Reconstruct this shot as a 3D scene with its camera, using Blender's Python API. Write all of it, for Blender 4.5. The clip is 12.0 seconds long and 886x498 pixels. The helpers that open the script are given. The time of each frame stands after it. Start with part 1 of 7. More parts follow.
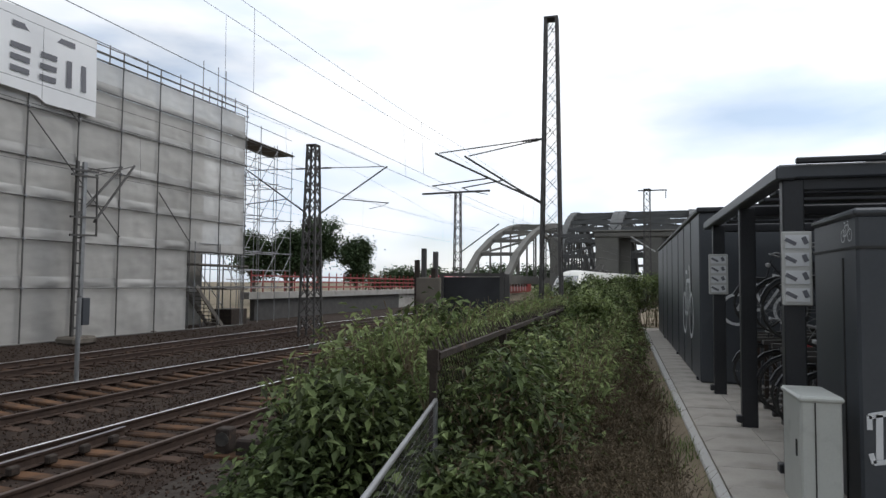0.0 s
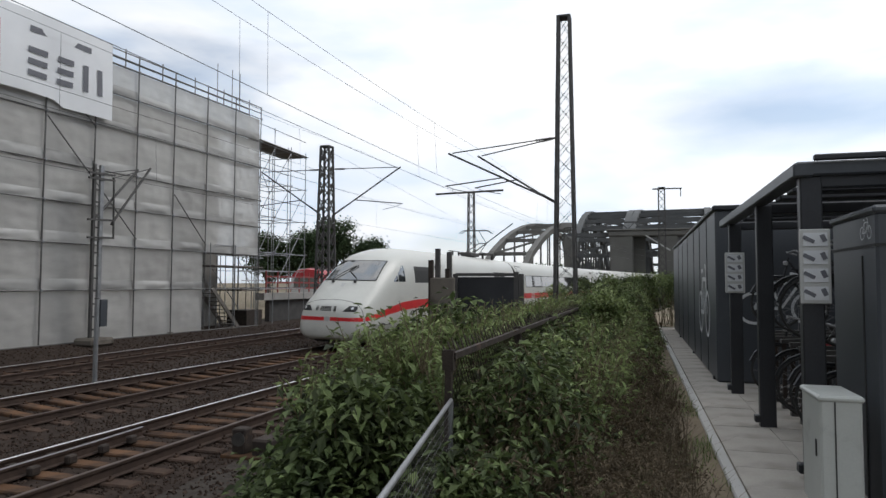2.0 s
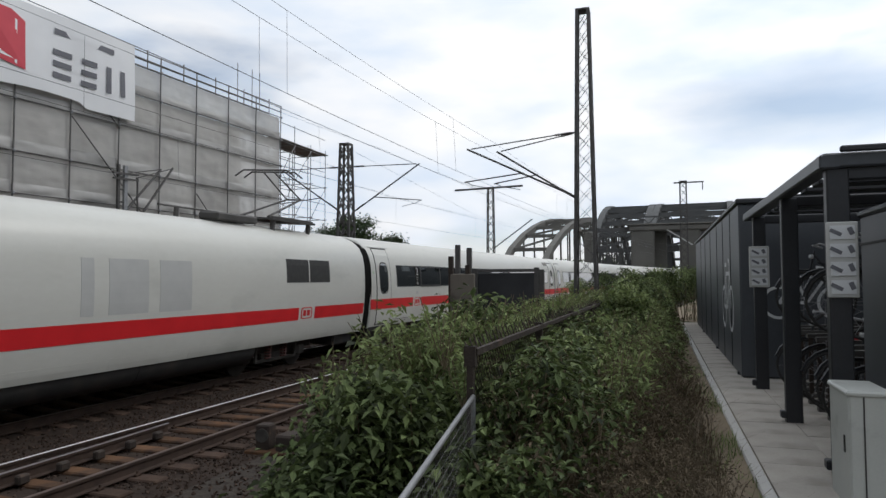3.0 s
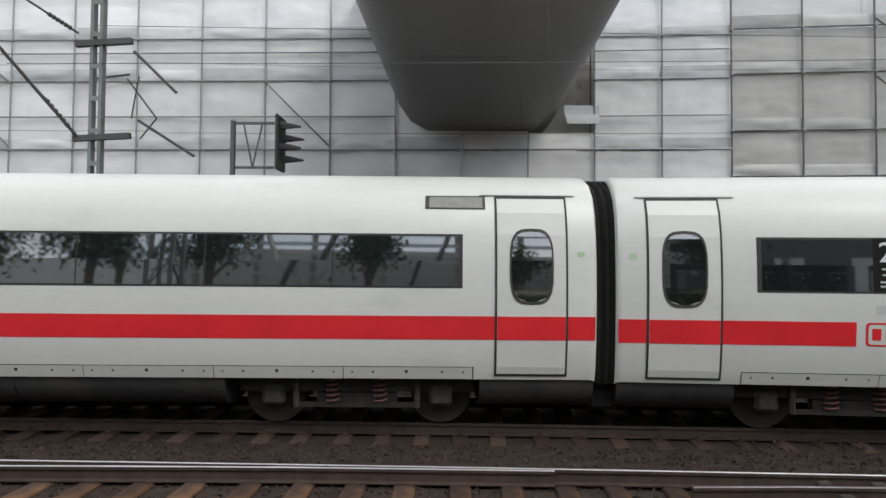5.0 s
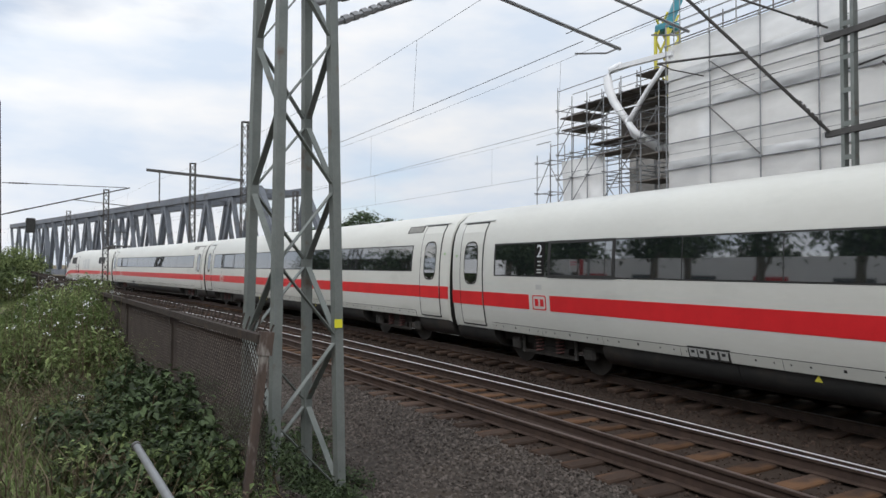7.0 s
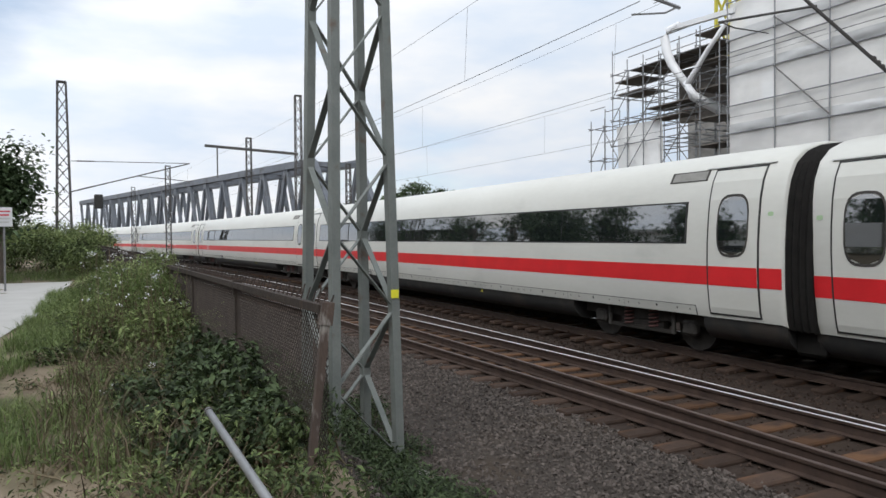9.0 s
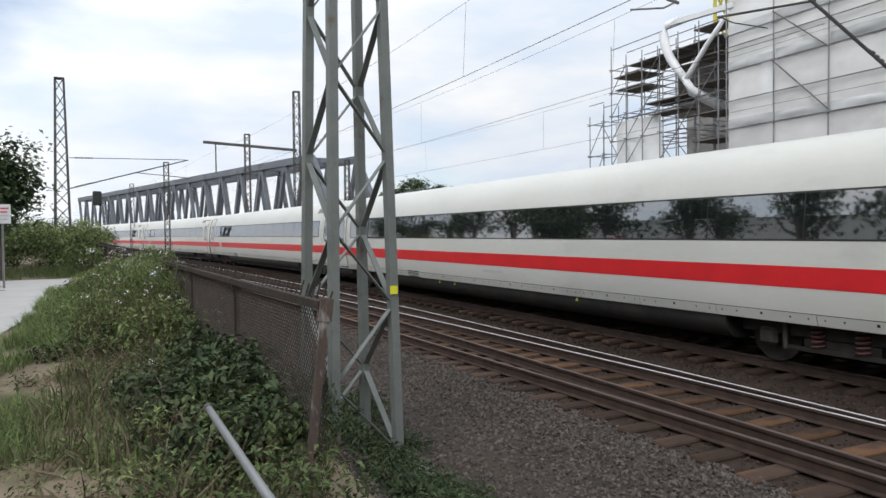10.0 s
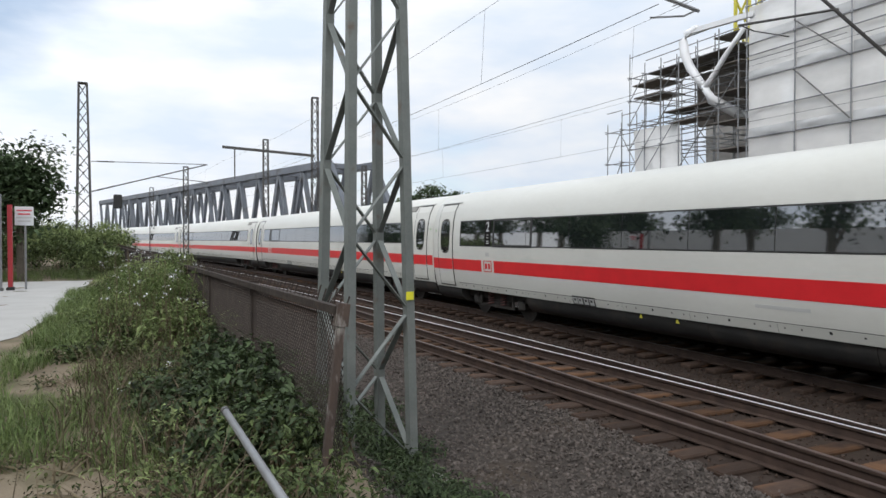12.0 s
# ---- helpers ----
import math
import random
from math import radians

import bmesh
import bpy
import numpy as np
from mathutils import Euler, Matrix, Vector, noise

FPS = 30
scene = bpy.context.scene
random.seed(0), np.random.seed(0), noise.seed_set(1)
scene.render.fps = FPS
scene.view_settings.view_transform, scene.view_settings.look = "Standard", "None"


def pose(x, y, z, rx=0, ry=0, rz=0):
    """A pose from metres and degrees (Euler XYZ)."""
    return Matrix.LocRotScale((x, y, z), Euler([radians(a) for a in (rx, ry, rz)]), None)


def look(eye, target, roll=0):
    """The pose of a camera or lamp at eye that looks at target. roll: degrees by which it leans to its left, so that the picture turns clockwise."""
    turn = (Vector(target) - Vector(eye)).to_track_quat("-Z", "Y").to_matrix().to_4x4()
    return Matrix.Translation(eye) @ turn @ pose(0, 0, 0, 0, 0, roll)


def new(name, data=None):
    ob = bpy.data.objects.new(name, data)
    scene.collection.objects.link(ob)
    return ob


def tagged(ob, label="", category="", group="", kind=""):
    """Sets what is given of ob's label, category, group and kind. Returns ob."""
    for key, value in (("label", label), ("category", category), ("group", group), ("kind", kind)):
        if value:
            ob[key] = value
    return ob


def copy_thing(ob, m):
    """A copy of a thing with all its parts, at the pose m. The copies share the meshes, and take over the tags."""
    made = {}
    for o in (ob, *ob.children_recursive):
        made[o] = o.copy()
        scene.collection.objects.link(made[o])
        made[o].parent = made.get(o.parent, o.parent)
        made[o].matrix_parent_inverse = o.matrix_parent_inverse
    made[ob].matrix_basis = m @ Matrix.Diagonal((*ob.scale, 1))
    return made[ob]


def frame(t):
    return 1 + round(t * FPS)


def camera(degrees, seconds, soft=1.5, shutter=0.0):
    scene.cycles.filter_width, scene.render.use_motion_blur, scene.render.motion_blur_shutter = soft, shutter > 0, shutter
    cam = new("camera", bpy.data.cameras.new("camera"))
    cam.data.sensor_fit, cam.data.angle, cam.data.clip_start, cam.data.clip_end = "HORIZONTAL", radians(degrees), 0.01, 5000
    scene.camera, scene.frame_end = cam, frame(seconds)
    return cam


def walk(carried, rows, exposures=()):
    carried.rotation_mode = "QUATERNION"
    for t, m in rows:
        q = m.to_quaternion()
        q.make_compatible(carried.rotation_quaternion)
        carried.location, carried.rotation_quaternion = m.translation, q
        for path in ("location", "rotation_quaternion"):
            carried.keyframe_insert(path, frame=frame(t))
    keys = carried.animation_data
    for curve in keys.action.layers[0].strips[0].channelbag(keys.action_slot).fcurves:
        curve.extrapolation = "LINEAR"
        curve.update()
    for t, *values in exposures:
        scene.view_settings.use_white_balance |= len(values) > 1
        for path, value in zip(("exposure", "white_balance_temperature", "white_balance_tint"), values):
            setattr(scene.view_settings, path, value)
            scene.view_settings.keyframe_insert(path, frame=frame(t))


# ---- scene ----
cam = camera(67.35, 12.0, soft=1.5, shutter=0.0)
PATH = [
    (0, -0.08, 0.296, 2.328, 15.13, 2.97, -0.48),
    (0.5, -0.08, 0.296, 2.328, 15.13, 3.17, -0.34),
    (1, -0.081, 0.296, 2.328, 15.31, 3.21, -0.03),
    (1.5, -0.084, 0.295, 2.328, 15.88, 3.12, -0.06),
    (2, -0.086, 0.294, 2.328, 16.31, 2.97, -0.18),
    (2.5, -0.09, 0.293, 2.328, 17.14, 2.79, -0.07),
    (3, -0.095, 0.291, 2.328, 18.01, 2.65, 0.22),
    (3.4, -0.107, 0.287, 2.328, 20.43, 2.35, 0.83),
    (3.5, -0.116, 0.284, 2.328, 22.2, 2.36, 0.72),
    (3.7, -0.14, 0.273, 2.328, 27.11, 2.3, 0.76),
    (4.1, -0.214, 0.255, 2.319, 42.99, 2.24, 0.55),
    (4.5, -0.293, 0.232, 2.298, 64.09, 2.09, 0.09),
    (4.9, -0.335, 0.185, 2.277, 86.59, 1.95, -0.38),
    (5.3, -0.328, 0.109, 2.268, 106.67, 1.89, -0.59),
    (5.5, -0.312, 0.068, 2.268, 115.02, 1.48, -0.81),
    (6, -0.259, -0.012, 2.268, 132.95, 1.31, -0.76),
    (6.5, -0.216, -0.05, 2.268, 143.66, 1.77, -0.14),
    (7, -0.187, -0.069, 2.268, 150.29, 1.45, -0.17),
    (7.5, -0.176, -0.075, 2.268, 152.44, 0.95, -0.36),
    (7.7, -0.174, -0.076, 2.268, 152.99, 0.52, -0.53),
    (9.5, -0.164, -0.081, 2.268, 154.99, -1.3, 0.69),
    (10, -0.166, -0.08, 2.268, 154.7, -1.46, 0.66),
    (10.5, -0.166, -0.08, 2.268, 154.57, -1.33, 0.64),
    (11, -0.166, -0.08, 2.268, 154.64, -1.22, 0.49),
    (11.5, -0.162, -0.081, 2.268, 155.36, -1.04, 0.11),
    (12, -0.159, -0.083, 2.268, 156.07, -0.89, 0.02),
]
walk(cam, [(t, pose(x, y, z, 90 + p, r, w)) for t, x, y, z, w, p, r in PATH], [(0, -0.3), (1.7, -0.32), (2.6, -0.5), (3.7, -0.48), (5.3, 0.2), (5.8, 0.2), (6.5, 0.0), (7.3, -0.11), (9.5, 0.02), (12, 0.04)])

# ---- sky and light ----
SUN_EL, SUN_AZ = 46, 50          # height and bearing of the veiled sun, degrees
world = bpy.data.worlds.new("sky")
scene.world = world
world.use_nodes = True
wt = world.node_tree
wt.nodes.clear()
w_out = wt.nodes.new("ShaderNodeOutputWorld")
w_bg = wt.nodes.new("ShaderNodeBackground")
w_sky = wt.nodes.new("ShaderNodeTexSky")
w_sky.sky_type, w_sky.sun_disc = "NISHITA", False
w_sky.sun_elevation, w_sky.sun_rotation = radians(SUN_EL), radians(SUN_AZ)
w_co = wt.nodes.new("ShaderNodeTexCoord")
w_map = wt.nodes.new("ShaderNodeMapping")
w_map.inputs["Scale"].default_value = (1.5, 1.5, 4.6)
w_map.inputs["Location"].default_value = (0.35, 0.2, 0.1)
w_noise = wt.nodes.new("ShaderNodeTexNoise")
w_noise.inputs["Scale"].default_value = 1.35
w_noise.inputs["Detail"].default_value = 7
w_noise.inputs["Roughness"].default_value = 0.5
w_ramp = wt.nodes.new("ShaderNodeValToRGB")
w_ramp.color_ramp.elements[0].position = 0.235
w_ramp.color_ramp.elements[0].color = (0, 0, 0, 1)
w_ramp.color_ramp.elements[1].position = 0.47
w_ramp.color_ramp.elements[1].color = (1, 1, 1, 1)
w_mul = wt.nodes.new("ShaderNodeVectorMath")
w_mul.operation = "SCALE"
w_mul.inputs["Scale"].default_value = 0.15
w_mix = wt.nodes.new("ShaderNodeMix")
w_mix.data_type = "RGBA"
w_cl = wt.nodes.new("ShaderNodeTexNoise")
w_cl.inputs["Scale"].default_value = 3.0
w_cl.inputs["Detail"].default_value = 5
w_cr = wt.nodes.new("ShaderNodeValToRGB")
w_cr.color_ramp.elements[0].position = 0.35
w_cr.color_ramp.elements[0].color = (0.76, 0.86, 1.0, 1)
w_cr.color_ramp.elements[1].position = 0.65
w_cr.color_ramp.elements[1].color = (1.03, 1.04, 1.06, 1)
wl = wt.links.new
wl(w_co.outputs["Generated"], w_map.inputs["Vector"])
wl(w_map.outputs["Vector"], w_noise.inputs["Vector"])
wl(w_map.outputs["Vector"], w_cl.inputs["Vector"])
wl(w_noise.outputs["Fac"], w_ramp.inputs["Fac"])
wl(w_cl.outputs["Fac"], w_cr.inputs["Fac"])
wl(w_sky.outputs["Color"], w_mul.inputs[0])
w_gap = wt.nodes.new("ShaderNodeVectorMath")          # one gap in the clouds, where the blue shows
w_gap.operation = "DISTANCE"
w_gmap = wt.nodes.new("ShaderNodeMapping")
w_gmap.inputs["Scale"].default_value = (0.8, 0.8, 3.0)
w_gap.inputs[1].default_value = (0.345, 0.932, 0.85)
w_gr = wt.nodes.new("ShaderNodeMapRange")
w_gr.inputs["From Min"].default_value, w_gr.inputs["From Max"].default_value = 0.03, 0.17
w_gr.inputs["To Min"].default_value, w_gr.inputs["To Max"].default_value = 0.2, 1.0
w_wob = wt.nodes.new("ShaderNodeVectorMath")
w_wob.operation = "MULTIPLY_ADD"
w_wob.inputs[1].default_value = (0.35, 0.35, 0.35)
w_gm = wt.nodes.new("ShaderNodeMath")
w_gm.operation = "MULTIPLY"
wl(w_noise.outputs["Color"], w_wob.inputs[0])
wl(w_gmap.outputs["Vector"], w_wob.inputs[2])
wl(w_co.outputs["Generated"], w_gmap.inputs["Vector"])
wl(w_wob.outputs["Vector"], w_gap.inputs[0])
wl(w_gap.outputs["Value"], w_gr.inputs["Value"])
wl(w_gr.outputs["Result"], w_gm.inputs[0])
wl(w_ramp.outputs["Color"], w_gm.inputs[1])
wl(w_gm.outputs["Value"], w_mix.inputs["Factor"])
wl(w_mul.outputs["Vector"], w_mix.inputs["A"])
w_dot = wt.nodes.new("ShaderNodeVectorMath")
w_dot.operation = "DOT_PRODUCT"
w_dot.inputs[1].default_value = (math.sin(radians(SUN_AZ)) * math.cos(radians(SUN_EL)), math.cos(radians(SUN_AZ)) * math.cos(radians(SUN_EL)), math.sin(radians(SUN_EL)))
w_lift = wt.nodes.new("ShaderNodeMapRange")
w_lift.inputs["From Min"].default_value, w_lift.inputs["From Max"].default_value = -1, 1
w_lift.inputs["To Min"].default_value, w_lift.inputs["To Max"].default_value = 0.66, 1.68
w_veil = wt.nodes.new("ShaderNodeVectorMath")
w_veil.operation = "SCALE"
wl(w_co.outputs["Generated"], w_dot.inputs[0])
wl(w_dot.outputs["Value"], w_lift.inputs["Value"])
wl(w_cr.outputs["Color"], w_veil.inputs[0])
wl(w_lift.outputs["Result"], w_veil.inputs["Scale"])
wl(w_veil.outputs["Vector"], w_mix.inputs["B"])
wl(w_mix.outputs["Result"], w_bg.inputs["Color"])
w_bg.inputs["Strength"].default_value = 1.0
wl(w_bg.outputs["Background"], w_out.inputs["Surface"])

sun_data = bpy.data.lights.new("sun", "SUN")
sun_data.energy, sun_data.angle, sun_data.color = 1.3, radians(25), (1, 0.975, 0.94)
sun = new("sun", sun_data)
_a, _e = radians(SUN_AZ), radians(SUN_EL)
sun.matrix_world = look((40 * math.sin(_a), 40 * math.cos(_a), 60), (40 * math.sin(_a) - math.sin(_a) * math.cos(_e), 40 * math.cos(_a) - math.cos(_a) * math.cos(_e), 60 - math.sin(_e)))


# ---- materials ----
def mat(name, c1, c2=None, rough=0.7, metal=0.0, scale=8.0, bump=0.0, fine=60.0, spot=None, spot_scale=2.0, spot_at=0.6, island=0.0, spec=0.5, trans=0.0, stretch=(1, 1, 1), rand=0.0):
    """Two noise scales mix c1 and c2, a third lays stains of colour spot over them; island or rand vary the pieces."""
    m = bpy.data.materials.new(name)
    m.use_nodes = True
    nt = m.node_tree
    b = nt.nodes["Principled BSDF"]
    b.inputs["Roughness"].default_value = rough
    b.inputs["Metallic"].default_value = metal
    b.inputs["Specular IOR Level"].default_value = spec
    c2 = c2 or tuple(v * 0.8 for v in c1)
    co = nt.nodes.new("ShaderNodeTexCoord")
    mp = nt.nodes.new("ShaderNodeMapping")
    mp.inputs["Scale"].default_value = stretch
    nt.links.new(co.outputs["Object"], mp.inputs["Vector"])
    n1 = nt.nodes.new("ShaderNodeTexNoise")
    n1.inputs["Scale"].default_value, n1.inputs["Detail"].default_value = scale, 6
    n2 = nt.nodes.new("ShaderNodeTexNoise")
    n2.inputs["Scale"].default_value, n2.inputs["Detail"].default_value = fine, 3
    for n in (n1, n2):
        nt.links.new(mp.outputs["Vector"], n.inputs["Vector"])
    av = nt.nodes.new("ShaderNodeMath")
    av.operation = "MULTIPLY_ADD"
    nt.links.new(n2.outputs["Fac"], av.inputs[0])
    av.inputs[1].default_value = 0.45
    nt.links.new(n1.outputs["Fac"], av.inputs[2])
    rp = nt.nodes.new("ShaderNodeMapRange")
    rp.inputs["From Min"].default_value, rp.inputs["From Max"].default_value = 0.48, 0.98
    nt.links.new(av.outputs[0], rp.inputs["Value"])
    mx = nt.nodes.new("ShaderNodeMix")
    mx.data_type = "RGBA"
    mx.inputs["A"].default_value, mx.inputs["B"].default_value = (*c1, 1), (*c2, 1)
    nt.links.new(rp.outputs["Result"], mx.inputs["Factor"])
    col = mx.outputs["Result"]
    if spot:
        n3 = nt.nodes.new("ShaderNodeTexNoise")
        n3.inputs["Scale"].default_value, n3.inputs["Detail"].default_value = spot_scale, 8
        nt.links.new(mp.outputs["Vector"], n3.inputs["Vector"])
        r3 = nt.nodes.new("ShaderNodeMapRange")
        r3.inputs["From Min"].default_value, r3.inputs["From Max"].default_value = spot_at - 0.06, spot_at + 0.08
        nt.links.new(n3.outputs["Fac"], r3.inputs["Value"])
        m3 = nt.nodes.new("ShaderNodeMix")
        m3.data_type = "RGBA"
        nt.links.new(r3.outputs["Result"], m3.inputs["Factor"])
        nt.links.new(col, m3.inputs["A"])
        m3.inputs["B"].default_value = (*spot, 1)
        col = m3.outputs["Result"]
    if island or rand:
        if island:
            ge = nt.nodes.new("ShaderNodeNewGeometry")
            src, amount = ge.outputs["Random Per Island"], island
        else:
            ge = nt.nodes.new("ShaderNodeObjectInfo")
            src, amount = ge.outputs["Random"], rand
        rr = nt.nodes.new("ShaderNodeMapRange")
        rr.inputs["To Min"].default_value, rr.inputs["To Max"].default_value = 1 - amount, 1 + amount
        nt.links.new(src, rr.inputs["Value"])
        sc = nt.nodes.new("ShaderNodeVectorMath")
        sc.operation = "SCALE"
        nt.links.new(col, sc.inputs[0])
        nt.links.new(rr.outputs["Result"], sc.inputs["Scale"])
        col = sc.outputs["Vector"]
    nt.links.new(col, b.inputs["Base Color"])
    if bump:
        bp = nt.nodes.new("ShaderNodeBump")
        bp.inputs["Strength"].default_value, bp.inputs["Distance"].default_value = bump, 0.02
        nt.links.new(av.outputs[0], bp.inputs["Height"])
        nt.links.new(bp.outputs["Normal"], b.inputs["Normal"])
    if trans:
        tl = nt.nodes.new("ShaderNodeBsdfTranslucent")
        nt.links.new(col, tl.inputs["Color"])
        ms = nt.nodes.new("ShaderNodeMixShader")
        ms.inputs["Fac"].default_value = trans
        out = nt.nodes["Material Output"]
        nt.links.new(b.outputs["BSDF"], ms.inputs[1])
        nt.links.new(tl.outputs["BSDF"], ms.inputs[2])
        nt.links.new(ms.outputs["Shader"], out.inputs["Surface"])
    return m


M_EARTH = mat("earth", (0.15, 0.12, 0.085), (0.235, 0.19, 0.135), 0.95, scale=1.3, bump=0.6, spot=(0.07, 0.075, 0.035), spot_scale=0.9, spot_at=0.57, spec=0.15)
M_BALLAST = mat("ballast_bed", (0.024, 0.0172, 0.014), (0.05, 0.037, 0.0295), 0.95, scale=3, fine=26, bump=1.0, spot=(0.038, 0.028, 0.021), spot_scale=0.8, spec=0.1)
M_SHOULDER = mat("shoulder_ballast", (0.033, 0.028, 0.024), (0.066, 0.056, 0.048), 0.95, scale=9, fine=38, bump=1.0, spot=(0.055, 0.043, 0.033), spot_scale=0.9, spec=0.1)
M_STONE = mat("ballast_stone", (0.058, 0.048, 0.042), (0.104, 0.088, 0.078), 0.9, scale=14, island=0.42, spec=0.2)
M_STONE_RUST = mat("rusty_ballast_stone", (0.03, 0.021, 0.0165), (0.062, 0.043, 0.0335), 0.9, scale=14, island=0.55, spec=0.12)
M_SLEEPER = mat("rusty_sleeper", (0.033, 0.0225, 0.018), (0.062, 0.04, 0.029), 0.9, scale=5, bump=0.5, spot=(0.098, 0.053, 0.029), spot_scale=2.2, spot_at=0.55, rand=0.4, spec=0.15)
M_RAIL = mat("rusted_rail", (0.038, 0.026, 0.021), (0.072, 0.047, 0.036), 0.7, 0.1, scale=6, bump=0.2, spec=0.25)
M_RAILTOP = mat("polished_rail_head", (0.9, 0.89, 0.9), (0.95, 0.94, 0.95), 0.42, 1.0, scale=4)
M_RAILBLUE = mat("blued_rail_head", (0.36, 0.33, 0.36), (0.46, 0.43, 0.46), 0.3, 1.0, scale=4)
M_RAILDULL = mat("dull_rail_head", (0.07, 0.05, 0.042), (0.12, 0.088, 0.075), 0.5, 0.5, scale=4)
M_WHITE = mat("white_train_paint", (0.572, 0.567, 0.522), (0.522, 0.515, 0.47), 0.36, scale=0.7, fine=9, spot=(0.46, 0.46, 0.42), spot_scale=0.8, spot_at=0.66, stretch=(1, 0.6, 1.6))
M_RED = mat("red_stripe_paint", (0.66, 0.025, 0.03), (0.54, 0.02, 0.025), 0.3, scale=2)
M_SEAL = mat("black_rubber", (0.016, 0.016, 0.015), (0.03, 0.029, 0.027), 0.7, scale=9)
M_BELLOWS = mat("gangway_rubber", (0.008, 0.0075, 0.007), (0.016, 0.0145, 0.013), 0.8, scale=6, spec=0.15)
M_UNDER = mat("underfloor_grime", (0.02, 0.02, 0.02), (0.036, 0.035, 0.033), 0.55, scale=2, spot=(0.045, 0.038, 0.033), spot_scale=2, spec=0.3)
M_BOGIE = mat("bogie_steel", (0.022, 0.02, 0.018), (0.048, 0.041, 0.036), 0.7, 0.2, scale=5, spec=0.3)
M_COIL = mat("dull_red_spring_steel", (0.075, 0.034, 0.031), (0.14, 0.062, 0.056), 0.7, scale=7, spec=0.3)
M_VENT = mat("grey_roof_grille", (0.19, 0.185, 0.165), (0.26, 0.25, 0.23), 0.7, scale=9)
M_STICKER = mat("pale_green_sticker", (0.3, 0.43, 0.24), (0.36, 0.48, 0.3), 0.6, scale=9)
M_SPRING = mat("dusty_spring_steel", (0.04, 0.037, 0.034), (0.078, 0.071, 0.064), 0.7, 0.2, scale=7, spec=0.3)
M_GREYLET = mat("grey_lettering", (0.42, 0.42, 0.405), (0.47, 0.47, 0.45), 0.4, scale=3)
M_GLASS = mat("tinted_window", (0.008, 0.011, 0.011), (0.013, 0.016, 0.016), 0.03, scale=0.5, spec=0.75)
_g = M_GLASS.node_tree.nodes["Principled BSDF"]
_g.inputs["IOR"].default_value, _g.inputs["Specular IOR Level"].default_value = 2.15, 0.9
M_PANE = mat("hall_glazing", (0.42, 0.47, 0.48), (0.5, 0.55, 0.56), 0.15, scale=0.6)
M_LAMP = mat("lamp_glass", (0.35, 0.36, 0.37), (0.5, 0.5, 0.5), 0.1, scale=20)
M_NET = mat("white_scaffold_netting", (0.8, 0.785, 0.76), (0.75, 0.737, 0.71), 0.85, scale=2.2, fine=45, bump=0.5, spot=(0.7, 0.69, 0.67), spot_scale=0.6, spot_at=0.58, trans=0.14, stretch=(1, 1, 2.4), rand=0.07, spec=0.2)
M_NETGREY = mat("grey_scaffold_netting", (0.53, 0.513, 0.483), (0.485, 0.469, 0.44), 0.85, scale=2.2, fine=45, bump=0.35, spot=(0.455, 0.437, 0.41), spot_scale=0.6, spot_at=0.58, trans=0.14, stretch=(1, 1, 2.4), rand=0.07, spec=0.2)
M_NETDARK = mat("darker_grey_netting", (0.42, 0.408, 0.39), (0.37, 0.36, 0.34), 0.85, scale=2, fine=30, spec=0.2, rand=0.2)
M_NETDARKPALE = mat("darker_white_netting", (0.52, 0.52, 0.515), (0.44, 0.44, 0.435), 0.85, scale=2, fine=30, spec=0.2, rand=0.2)
def see_through(m, share):
    """Lets that share of the light pass straight through the open weave."""
    nt = m.node_tree
    out = nt.nodes["Material Output"]
    old = out.inputs["Surface"].links[0].from_socket
    tr_, ms = nt.nodes.new("ShaderNodeBsdfTransparent"), nt.nodes.new("ShaderNodeMixShader")
    ms.inputs["Fac"].default_value = share
    nt.links.new(old, ms.inputs[1])
    nt.links.new(tr_.outputs["BSDF"], ms.inputs[2])
    nt.links.new(ms.outputs["Shader"], out.inputs["Surface"])


see_through(M_NET, 0.11)
see_through(M_NETGREY, 0.14)
M_BANNER = mat("white_banner_cloth", (0.82, 0.82, 0.82), (0.76, 0.76, 0.765), 0.7, scale=1.2, trans=0.15)
M_DARKLET = mat("dark_grey_print", (0.11, 0.11, 0.125), (0.14, 0.14, 0.155), 0.7, scale=2)
M_REDLET = mat("red_print", (0.56, 0.06, 0.08), (0.5, 0.05, 0.07), 0.7, scale=2)
M_TUBE = mat("galvanised_tube", (0.29, 0.295, 0.3), (0.2, 0.2, 0.205), 0.45, 0.4, scale=5)
M_TUBEDARK = mat("weathered_tube", (0.16, 0.155, 0.15), (0.1, 0.095, 0.09), 0.55, 0.5, scale=5)
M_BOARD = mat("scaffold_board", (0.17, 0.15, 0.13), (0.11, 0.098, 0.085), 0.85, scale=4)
M_CONC = mat("weathered_concrete", (0.36, 0.345, 0.32), (0.27, 0.255, 0.235), 0.9, scale=2, bump=0.3, spot=(0.2, 0.19, 0.17), spot_scale=1.2)
M_PAVE = mat("pale_paving", (0.36, 0.335, 0.30), (0.285, 0.262, 0.235), 0.9, scale=3, fine=50, bump=0.2, rand=0.05, spot=(0.24, 0.22, 0.195), spot_scale=1.5, spec=0.2)
M_ROAD = mat("pale_concrete_road", (0.42, 0.41, 0.39), (0.35, 0.34, 0.32), 0.9, scale=1.2, bump=0.1)
M_MAST = mat("grey_green_mast_paint", (0.135, 0.15, 0.14), (0.20, 0.215, 0.20), 0.6, 0.2, scale=3, fine=40, spot=(0.13, 0.085, 0.06), spot_scale=4, spot_at=0.68)
